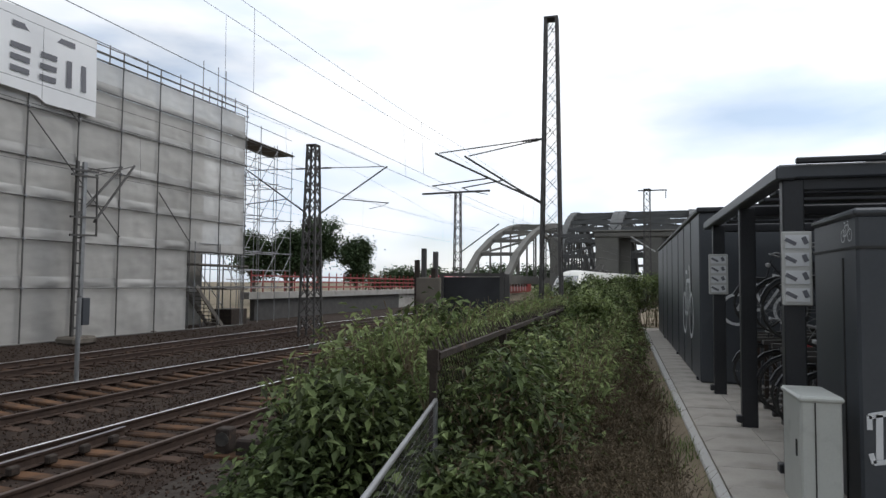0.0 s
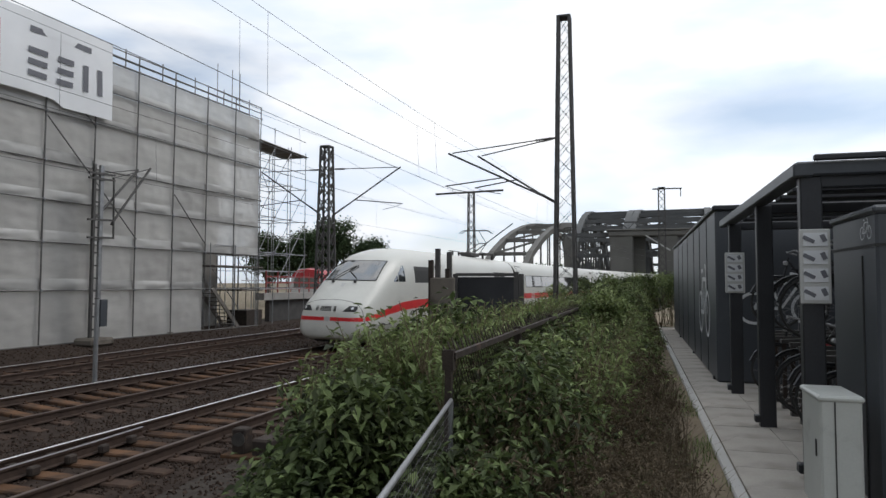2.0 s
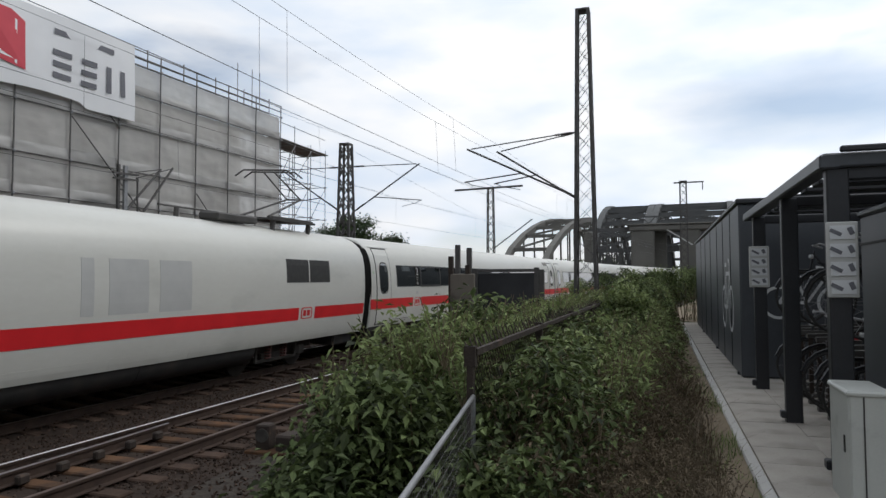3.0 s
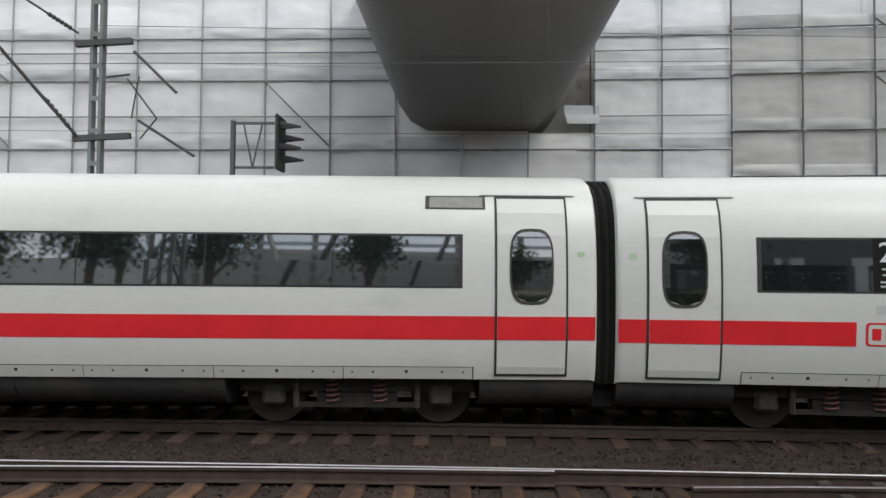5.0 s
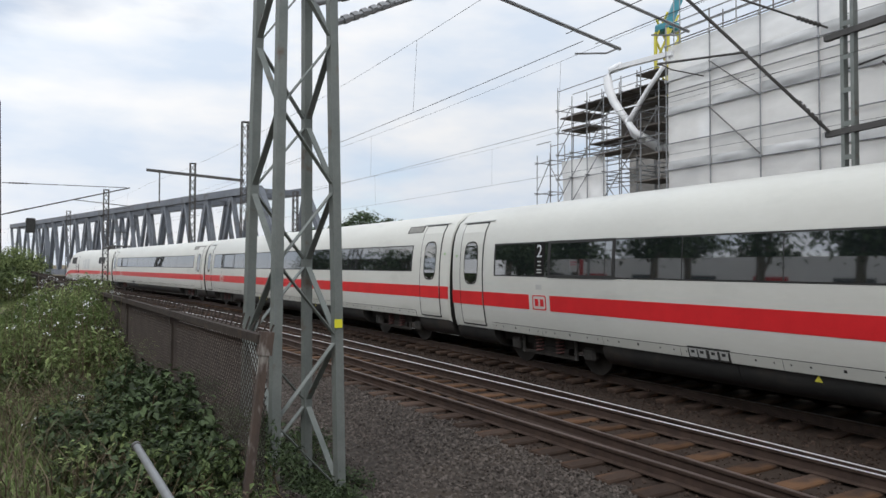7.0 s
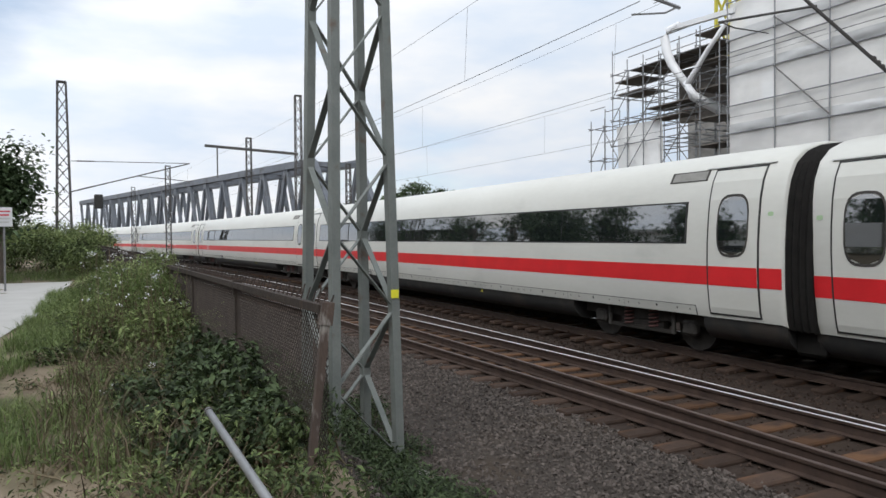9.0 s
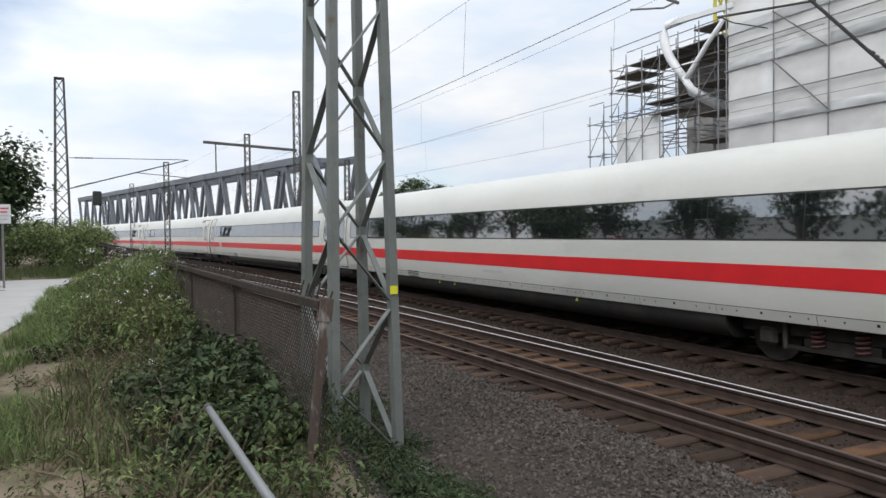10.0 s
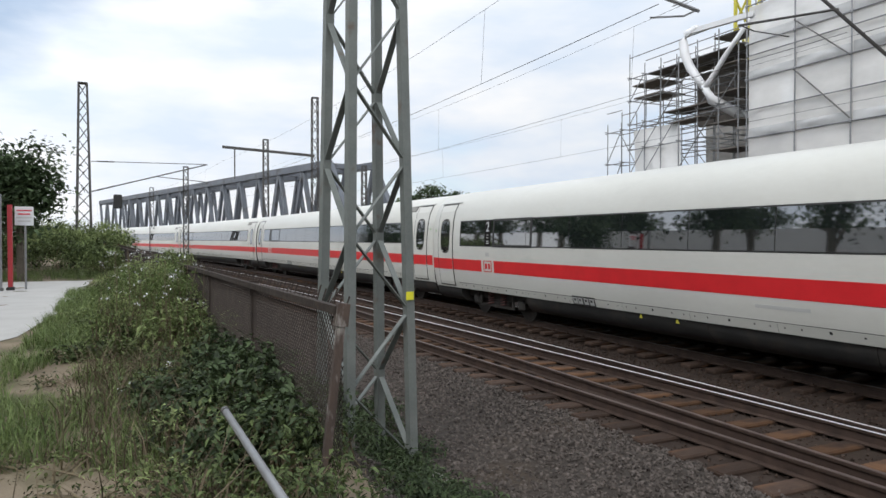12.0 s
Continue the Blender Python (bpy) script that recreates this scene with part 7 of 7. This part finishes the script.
def flowers(label, n, x0, x1, y0, y1, z0, z1, seed):
    """Small white flower heads on thin stalks."""
    rng = np.random.default_rng(seed)
    b = thing("wild_flowers", pose(0, 0, 0), label, "flowers", "plants beside the line")
    m, pos = Mesher(), []
    for i in range(n):
        y = rng.uniform(y0, y1)
        x = rng.uniform(x0, x1) + 0.9 * curve_off(y)
        g, h = ground_z(x, y), rng.uniform(z0, z1)
        m.tube([(x, y, g), (x + rng.normal() * 0.05, y + rng.normal() * 0.05, g + h)], 0.003, 3)
        for q in range(7):
            pos.append((x + rng.normal() * 0.03, y + rng.normal() * 0.03, g + h + rng.normal() * 0.012))
    tagged(part("stalk", m, M_STEM, b), kind="stuff")
    tagged(part("flower_head", leaf_mesh("flower_head", np.array(pos), 0.024, rng, M_SIGN, slim=0.7), None, b, "white flower heads"), kind="stuff")


flowers("white wild flowers among the weeds by the fence", 90, -0.9, 0.3, -13.5, -8.2, 0.75, 1.5, 31)
flowers("scattered small white flowers in the weeds", 6, -0.9, 0.0, -8, -5.5, 0.15, 0.4, 32)
grass("rough grass at the far side of the road", 9000, 1.2, 9.0, -36, -28.4, 0.4, 27)
grass("thin dry grass beside the path", 7000, -0.2, 0.6, 2.4, 26, 0.13, 22, 0.1)


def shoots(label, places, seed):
    """Fresh shoots on the hedge tops, pale partly to paint in the light there."""
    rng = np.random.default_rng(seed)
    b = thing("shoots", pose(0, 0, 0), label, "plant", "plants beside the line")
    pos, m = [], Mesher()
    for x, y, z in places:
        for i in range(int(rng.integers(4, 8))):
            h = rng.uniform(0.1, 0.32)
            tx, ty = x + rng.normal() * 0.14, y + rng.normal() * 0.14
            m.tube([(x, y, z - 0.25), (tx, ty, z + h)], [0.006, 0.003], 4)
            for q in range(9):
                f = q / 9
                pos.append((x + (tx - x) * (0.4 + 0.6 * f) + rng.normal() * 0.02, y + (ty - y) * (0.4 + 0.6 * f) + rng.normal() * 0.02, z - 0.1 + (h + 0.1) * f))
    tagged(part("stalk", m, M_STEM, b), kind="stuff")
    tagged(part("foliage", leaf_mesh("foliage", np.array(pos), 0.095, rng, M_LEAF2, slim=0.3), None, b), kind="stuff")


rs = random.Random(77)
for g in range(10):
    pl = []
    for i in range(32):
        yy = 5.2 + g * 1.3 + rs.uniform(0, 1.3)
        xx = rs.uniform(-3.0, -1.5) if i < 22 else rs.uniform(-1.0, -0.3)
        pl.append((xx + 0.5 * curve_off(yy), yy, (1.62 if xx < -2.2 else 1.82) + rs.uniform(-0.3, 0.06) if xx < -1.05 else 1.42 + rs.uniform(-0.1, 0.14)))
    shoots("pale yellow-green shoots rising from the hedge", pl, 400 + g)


def tree(label, x, y, z, h, r, seed, n=2600, size=0.5, shade=None):
    rng = np.random.default_rng(seed)
    t = thing("tree", pose(x, y, z), label, "tree", "trees")
    tr = Mesher().tube([(0, 0, 0), (0.1 * r * 0.2, 0, h * 0.3), (0, 0.05 * r, h * 0.62)], [h * 0.028, h * 0.022, h * 0.012], 8)
    blobs = []
    for i in range(17):
        a, f = rng.uniform(0, 6.28), rng.uniform(0.1, 0.72)
        bz = h * rng.uniform(0.4, 0.86)
        rr = r * rng.uniform(0.32, 0.5)
        p = (r * f * math.cos(a), r * f * math.sin(a), bz)
        blobs.append((*p, rr, rr, rr * 0.85))
        tr.tube([(0, 0, h * rng.uniform(0.22, 0.5)), tuple(0.5 * q for q in p[:2]) + (bz * 0.8,), p], [h * 0.012, h * 0.008, h * 0.004], 5)
    part("trunk", tr, M_BARK, t)
    pos, c = clumps(rng, n, blobs, max(size * 0.7, 0.38), 9)
    tagged(part("crown", leaf_mesh("crown", pos, size, rng, shade or M_TREELEAF, slim=0.7), None, t, "dense dark green crown"), kind="stuff")
    return t


for i, (x, y, h, r) in enumerate(((-29.9, 62, 9.2, 2.5), (-33.4, 63, 8.4, 2.6), (-36.6, 61, 7.4, 2.4), (-25.9, 62.5, 6.9, 1.5), (-40, 74, 8, 3.2))):
    tree("dark green broadleaf tree behind the viaduct", x, y, 0, h, r, 40 + i, 9500, 0.27)
for i in range(26):
    x = -70 + i * 2.9
    tree("distant dark tree of the far bank", x, 185 + (i * 37 % 11), -2.2, 7 + (i * 53 % 7) * 0.6, 4.5, 60 + i, 700, 0.9)
for i, (x, y, h, r) in enumerate(((4.2, -29.3, 5.2, 1.55), (8.2, -34, 5.6, 2.0), (10.0, -63, 8, 3.0))):
    tree("dark green roadside tree", x, y, 0.66, h, r, 90 + i, 7000, 0.2)
for i, (x, y, h, r) in enumerate(((-43.6, -100, 13.2, 3.8), (-46.3, -97, 10.5, 2.8), (-35, -104, 9.6, 3.2), (-39.5, -102, 10.4, 3.0), (-31.5, -106, 7.4, 2.6))):
    tree("broadleaf tree beyond the tracks", x, y, 0, h, r, 120 + i)

# ---- bridges ----
def truss_bridge():
    b = thing("truss_bridge", pose(0, 0, 0), "long grey steel truss bridge with parallel chords", "bridge")
    z0, z1 = 1.0, 10.2
    n = 17
    P = lambda side, i: Vector((-17.8 + 0.285 * 5.6 * i - side * 4.9, -69.4 - 5.6 * i, 0))
    for side in (0, 1):
        part("bottom_chord", Mesher().bar(P(side, -1) + Vector((0, 0, z0)), P(side, n) + Vector((0, 0, z0)), 0.6, 0.9), M_BRIDGE, b)
        part("top_chord", Mesher().bar(P(side, 0) + Vector((0, 0, z1)), P(side, n) + Vector((0, 0, z1)), 0.65, 0.75), M_BRIDGE, b)
        part("end_post", Mesher().bar(P(side, -1) + Vector((0, 0, z0)), P(side, 0) + Vector((0, 0, z1)), 0.6, 0.65), M_BRIDGE, b)
        for i in range(n):
            p, q = P(side, i), P(side, i + 1)
            m_ = p.lerp(q, 0.5)
            part("diagonal", Mesher().bar(p + Vector((0, 0, z1)), m_ + Vector((0, 0, z0)), 0.4, 0.45), M_BRIDGE, b)
            part("diagonal", Mesher().bar(m_ + Vector((0, 0, z0)), q + Vector((0, 0, z1)), 0.4, 0.45), M_BRIDGE, b)
    for i in range(n + 1):
        part("portal_beam", Mesher().bar(P(0, i) + Vector((0, 0, z1 - 0.2)), P(1, i) + Vector((0, 0, z1 - 0.2)), 0.4, 0.5), M_BRIDGE, b)
        if i < n:
            part("wind_brace", Mesher().bar(P(0, i) + Vector((0, 0, z1)), P(1, i + 1) + Vector((0, 0, z1)), 0.2, 0.2), M_BRIDGE, b)
    part("deck", Mesher().add([P(0, -1) + Vector((0, 0, 0.6)), P(0, n) + Vector((0, 0, 0.6)), P(1, n) + Vector((0, 0, 0.6)), P(1, -1) + Vector((0, 0, 0.6)), P(0, -1) + Vector((0, 0, 1.1)), P(0, n) + Vector((0, 0, 1.1)), P(1, n) + Vector((0, 0, 1.1)), P(1, -1) + Vector((0, 0, 1.1))], [(3, 2, 1, 0), (4, 5, 6, 7), (0, 1, 5, 4), (2, 3, 7, 6), (1, 2, 6, 5), (3, 0, 4, 7)]), M_BRIDGE, b)
    return b


truss_bridge()


def arch_bridge(name_label, x0, y0, dx, dy, length, height, width, w, base, n=14, close=False, steel=None):
    """Two arch ribs with hangers, a deck and cross bracing, from (x0, y0) along (dx, dy)."""
    b = thing("arch_bridge", pose(0, 0, 0), name_label, "bridge", "arch bridges over the river")
    d = Vector((dx, dy, 0)).normalized()
    nrm = Vector((d.y, -d.x, 0))
    o = Vector((x0, y0, 0))
    H = lambda f, s=1.0: base + height * s * (1 - (2 * f - 1) ** 2) ** 0.8
    for side in (-0.5, 0.5):
        off = nrm * width * side
        top = [o + off + d * length * i / n + Vector((0, 0, H(i / n))) for i in range(n + 1)]
        lowr = [o + off + d * length * i / n + Vector((0, 0, base + (H(i / n) - base) * 0.8)) for i in range(n + 1)]
        for i in range(n):
            part("rib", Mesher().bar(top[i], top[i + 1], w, w), steel or M_ARCH, b)
            if close:
                part("rib", Mesher().bar(lowr[i], lowr[i + 1], w * 0.8, w * 0.8), steel or M_ARCH, b)
                part("rib_lacing", Mesher().bar(lowr[i], top[i + 1], w * 0.4, w * 0.4), steel or M_ARCH, b)
        for i in range(1, n):
            part("hanger", Mesher().bar(o + off + d * length * i / n + Vector((0, 0, base)), lowr[i] if close else top[i], w * 0.3, w * 0.3), steel or M_ARCH, b)
        part("tie_beam", Mesher().bar(o + off + Vector((0, 0, base)), o + off + d * length + Vector((0, 0, base)), w, w * 1.4), steel or M_ARCH, b)
    for i in range(1, n):
        a, c = (o + nrm * width * s + d * length * i / n + Vector((0, 0, H(i / n))) for s in (-0.5, 0.5))
        part("cross_beam", Mesher().bar(a, c, w * 0.6, w * 0.6), steel or M_ARCH, b)
        if i < n - 1:
            e = o + nrm * width * 0.5 + d * length * (i + 1) / n + Vector((0, 0, H((i + 1) / n)))
            part("wind_brace", Mesher().bar(a, e, w * 0.35, w * 0.35), steel or M_ARCH, b)
    return b


arch_bridge("weathered steel arch road bridge over the river", -20.0, 98, 0.08, 1, 100, 11.8, 6.4, 0.95, 3.0)
arch_bridge("dark steel arch railway bridge with laced ribs", -6.2, 101, 0.06, 1, 60, 13.0, 7.6, 1.0, 2.6, n=16, close=True, steel=M_ARCHDARK)
arch_bridge("dark steel arch railway bridge with laced ribs", 4.0, 100, 0.08, 1, 60, 13.0, 11.4, 1.0, 2.6, n=16, close=True, steel=M_ARCHDARK)
gt = thing("bridge_portal", pose(0, 0, 0), "heavy dark steel and masonry portal before the arch bridge", "bridge portal")
for x, w in ((-9.6, 1.2), (-2.2, 3.2), (4.0, 2.6), (8.6, 2.3)):
    part("pier", Mesher().box((x, 98, 4.4), (w, 4, 9.4), bev=0.2), M_ARCH, gt)
part("lintel", Mesher().box((3.0, 98, 9.35), (14.0, 4.4, 0.8), bev=0.15), M_ARCH, gt)
part("cornice", Mesher().box((3.0, 98, 9.85), (14.6, 4.8, 0.2), bev=0.06), M_ARCH, gt)
part("wall_panel", Mesher().box((-0.2, 99, 5.6), (2.4, 1.0, 7.4), bev=0.05), M_ARCH, gt, "grey-brown infill wall")
for z in (10.0, 11.0):
    part("truss_chord", Mesher().bar((-5.0, 97, z), (9.6, 97, z), 0.22, 0.22), M_ARCHDARK, gt)
for i in range(16):
    x = -5.0 + i * 0.91
    part("truss_web", Mesher().bar((x, 97, 10.0 + (i % 2)), (x + 0.91, 97, 11.0 - (i % 2)), 0.14, 0.14), M_ARCHDARK, gt)
part("strut", Mesher().bar((1.0, 95, 9.0), (4.2, 95, 6.9), 0.14, 0.14), M_GREYLET, gt, "pale sloping strut")
for i in range(9):
    x = -9.4 + i * 0.72
    part("portal_lattice", Mesher().bar((x, 97.5, 2.0), (x + (1.4 if i % 2 else -1.2), 97.5, 9.0), 0.2, 0.2), M_ARCHDARK, gt)
part("portal_head", Mesher().bar((-9.8, 97.6, 9.3), (-3.0, 97.6, 9.3), 0.5, 0.6), M_ARCHDARK, gt)

# ---- viaduct and platform beyond the building ----
vd = thing("viaduct_ramp", pose(0, 0, 0), "concrete platform edge with red guard netting", "platform")
part("deck_edge", Mesher().bar((-20.6, 33.5, 1.55), (-19.4, 75, 1.55), 0.6, 0.4), M_CONC, vd, "pale concrete edge")
part("girder", Mesher().bar((-20.7, 34.5, 0.7), (-20.0, 58, 0.7), 0.3, 1.5), M_MASTDARK, vd, "dark steel girder wall")
part("white_wall", Mesher().bar((-20.0, 58, 0.8), (-19.4, 90, 0.8), 0.3, 1.4), M_CONC, vd, "pale wall")
for i in range(30):
    y = 34 + i * 1.3
    part("rail_post", Mesher().bar((-20.5, y, 1.7), (-20.5, y, 3.0), 0.06), M_REDRAIL, vd)
for z in (2.0, 2.35, 2.7):
    part("guard_rail", Mesher().bar((-20.5, 34, z), (-20.5, 72, z), 0.05, 0.1), M_REDRAIL, vd, "red guard rail")


dl = thing("points_lamp", pose(0, 0, 0), "rusty points lamp with a pale round disc beside the rail", "points lamp")
part("case", Mesher().box((-5.73, 9.03, -0.0), (0.22, 0.22, 0.38), bev=0.02), M_RUST, dl)
part("disc", Mesher().tube([(-5.72, 8.92, 0.04), (-5.715, 8.895, 0.04)], 0.1, 16), M_SPRING, dl, "dusty round disc")
part("motor_box", Mesher().box((-5.35, 9.1, -0.07), (0.3, 0.4, 0.26), bev=0.03), M_RUST, dl, "rusty points motor box")
part("foot", Mesher().box((-5.55, 9.05, -0.2), (0.8, 0.5, 0.06), bev=0.01), M_SLEEPER, dl)

# ---- the other side of the street, mirrored in the train's windows ----
hall = thing("glazed_station_hall", pose(0, 0, 0), "open station hall of sloping dark steel ribs and pale beams", "station hall")
rh = random.Random(5)
for i in range(12):
    y = -15 + i * 2.3
    way = 1 if i % 3 else -1
    lean = rh.uniform(3.0, 8.0)
    pts = [(19.0 + rh.uniform(-0.4, 0.6) + 0.9 * (1 - math.cos(f * 1.3)), y + way * (f - 0.5) * lean, 0.7 + 14 * f) for f in (0, 0.25, 0.5, 0.75, 1.0)]
    for a, b in zip(pts, pts[1:]):
        part("rib", Mesher().bar(a, b, 0.24 if i % 2 else 0.4, 0.24), M_MASTDARK if i % 3 == 1 else M_CAB, hall, "sloping steel rib")
for k in range(17):
    part("ring_beam", Mesher().bar((19.8 + 0.25 * (k % 3), -15, 2.0 + k * 0.74), (19.8 + 0.25 * (k % 3), 10, 2.0 + k * 0.74 + rh.uniform(-0.1, 0.1)), 0.12, rh.choice((0.12, 0.2, 0.3))), M_PANE if k % 3 else M_GREYLET, hall)
for y in (-13, -9.5, -6.2, -2, 2.5, 6.4, 9.8):
    part("column", Mesher().bar((20.6, y, 0.7), (20.6, y, 14), 0.3, 0.35), M_CONC, hall, "grey concrete column")
part("rear_wall", Mesher().box((30, -2, 5.6), (0.4, 30, 10)), M_CAB, hall, "pale grey rear wall")
part("blue_poster", Mesher().box((19.3, -6.5, 6.4), (0.08, 1.5, 0.9)), M_TEAL, hall, "blue poster panel")
part("base", Mesher().box((19.8, -2, 1.1), (1.4, 26, 1.0), bev=0.05), M_CONC, hall)
# unseen block, added so that the train's windows mirror something dark
wing = thing("station_wing", pose(0, 0, 0), "unseen dark block with narrow windows, added to darken the window reflections", "building")
part("wall", Mesher().box((25, 56, 6.7), (10, 86, 12), bev=0.05), M_ANTHR, wing)
part("roof_edge", Mesher().box((25, 56, 12.8), (10.4, 86.4, 0.3), bev=0.05), M_ANTHR2, wing)
for i in range(20):
    for z in (3.2, 6.6, 10.0):
        part("window", Mesher().box((19.98, 15.5 + i * 4.1, z), (0.1, 1.6, 1.7)), M_PANE if (i + int(z)) % 4 == 0 else M_GLASS, wing)
depot = thing("long_white_hall", pose(0, 0, 0), "long pale industrial hall across the street", "industrial hall")
part("wall", Mesher().box((44, -36, 4.6), (8, 70, 8.2), bev=0.05), M_STEELWHITE, depot)
part("roof", Mesher().box((44, -36, 8.9), (9, 71, 0.4), bev=0.05), M_GREYLET, depot)
for i in range(9):
    part("gate", Mesher().box((39.95, -66 + i * 7.4, 2.4), (0.1, 3.4, 3.2)), M_STRAIN if i % 3 == 1 else M_ANTHR, depot)
for i, (x, y, h, r) in enumerate(((11.2, -9.6, 9.4, 2.3), (10.4, -14.5, 9.0, 2.0), (11.3, -19.5, 9.4, 2.3), (10.8, -25.5, 9.0, 2.0), (11, -32, 9.4, 2.3), (13, -39, 9.6, 2.5), (12.4, 4.6, 8.2, 1.8), (13.5, -2.5, 8.8, 2.0), (14, 9.5, 8.6, 2.0), (17, -16, 9.5, 2.3), (17, -28, 9.5, 2.3))):
    tree("street tree in full leaf across the road", x, y, 0.7, h, r, 160 + i, 3000, 0.3)


for i in range(10):
    y = -43 - i * 7.5
    tree("roadside tree in full leaf along the road", 5.5 - 0.27 * y + (i % 3), y, 0.7, 10.5 + (i * 7 % 4), 3.6, 190 + i, 1500, 0.45)


sn = thing("road_sign", pose(0, 0, 0), "white notice sign on a grey post by the road", "sign")
part("post", Mesher().tube([(3.3, -24.1, 0.6), (3.3, -24.1, 3.28)], 0.03, 8), M_TUBE, sn)
part("plate", Mesher().box((3.32, -24.05, 2.97), (0.5, 0.02, 0.58), bev=0.004), M_SIGN, sn)
for i in range(4):
    part("text_bar", Mesher().box((3.32, -24.035, 3.14 - i * 0.11), (0.4 - 0.07 * (i % 2), 0.006, 0.045)), M_REDLET if i < 2 else M_GREYLET, sn)
bp = thing("barrier_post", pose(0, 0, 0), "red painted steel post with a dark foot beside the road", "post")
part("pole", Mesher().bar((3.66, -23.84, 0.68), (3.66, -23.84, 3.3), 0.12, 0.12), M_STRAIN, bp)
part("foot", Mesher().box((3.66, -23.84, 0.74), (0.2, 0.2, 0.14), bev=0.02), M_SEAL, bp)
gp = thing("lamp_post", pose(0, 0, 0), "grey steel tube post beside the red post", "post")
part("pole", Mesher().tube([(3.9, -23.6, 0.68), (3.9, -23.6, 3.6)], 0.07, 10), M_TUBE, gp)
part("collar", Mesher().tube([(3.9, -23.6, 0.68), (3.9, -23.6, 0.8)], 0.1, 10), M_TUBEDARK, gp)


def motions():
    """The express runs along the curve; the red train draws in to the station."""
    steps = [i * 0.25 for i in range(49)]
    lag = [(0, 0.0), (2.0, 0.0), (2.5, -0.34), (3.6, -0.32), (5.5, 0.2), (6.0, 0.12), (6.5, 0.36), (7.0, 0.02), (12, 0.0)]     # small unevenness of the run

    def run(ob, behind, half):
        rows = []
        for t in steps:
            u = U_NOSE + V_TRAIN * t - behind + lerp_table(t, lag)
            (xa, ya), (xb, yb) = tp(u - half, line_b(u - half)), tp(u + half, line_b(u + half))
            rows.append((t, pose((xa + xb) / 2, (ya + yb) / 2, 0, 0, -0.5 * (cant_b(u - half) + cant_b(u + half)), math.degrees(math.atan2(-(xb - xa), yb - ya)))))
        walk(ob, rows)

    run(POWER, PW_LEN / 2, 6)
    for i, c in enumerate(CARS):
        run(c, 20.56 + 26.4 * (i + 0.5), 9.5)
    walk(RED, [(t, pose(-25.5 + 0.02 * max(0, y - 40), y, -0.1, 0, 0, 180)) for t, y in ((0, 106), (0.8, 91), (1.7, 73), (2.5, 58.5), (4, 38), (6, 22), (9, 14), (12, 12))])


# ---- sleepers, last of the structure ----
for code, d in TRACKS:
    lo_, hi_ = (-34, 30) if code != "C" else (-34, -2)
    sleepers(track_things[code], line_c if code == "C" else line_b if code == "B" else d, lo_, hi_, -4 if code == "A" else None)
    m = Mesher()
    for a, b in ((-95, lo_), (hi_, 75)):
        for i in range(int((b - a) / 0.6)):
            u = a + (i + 0.5) * 0.6
            x, y = tp(u, d)
            m.box((x, y, -0.2), (2.5, 0.25, 0.07), m=Matrix.Rotation(u * K, 3, "Z"))
    tagged(part("distant_sleeper", m, M_SLEEPER, track_things[code], "brown sleepers farther along the line"), kind="stuff")


motions()
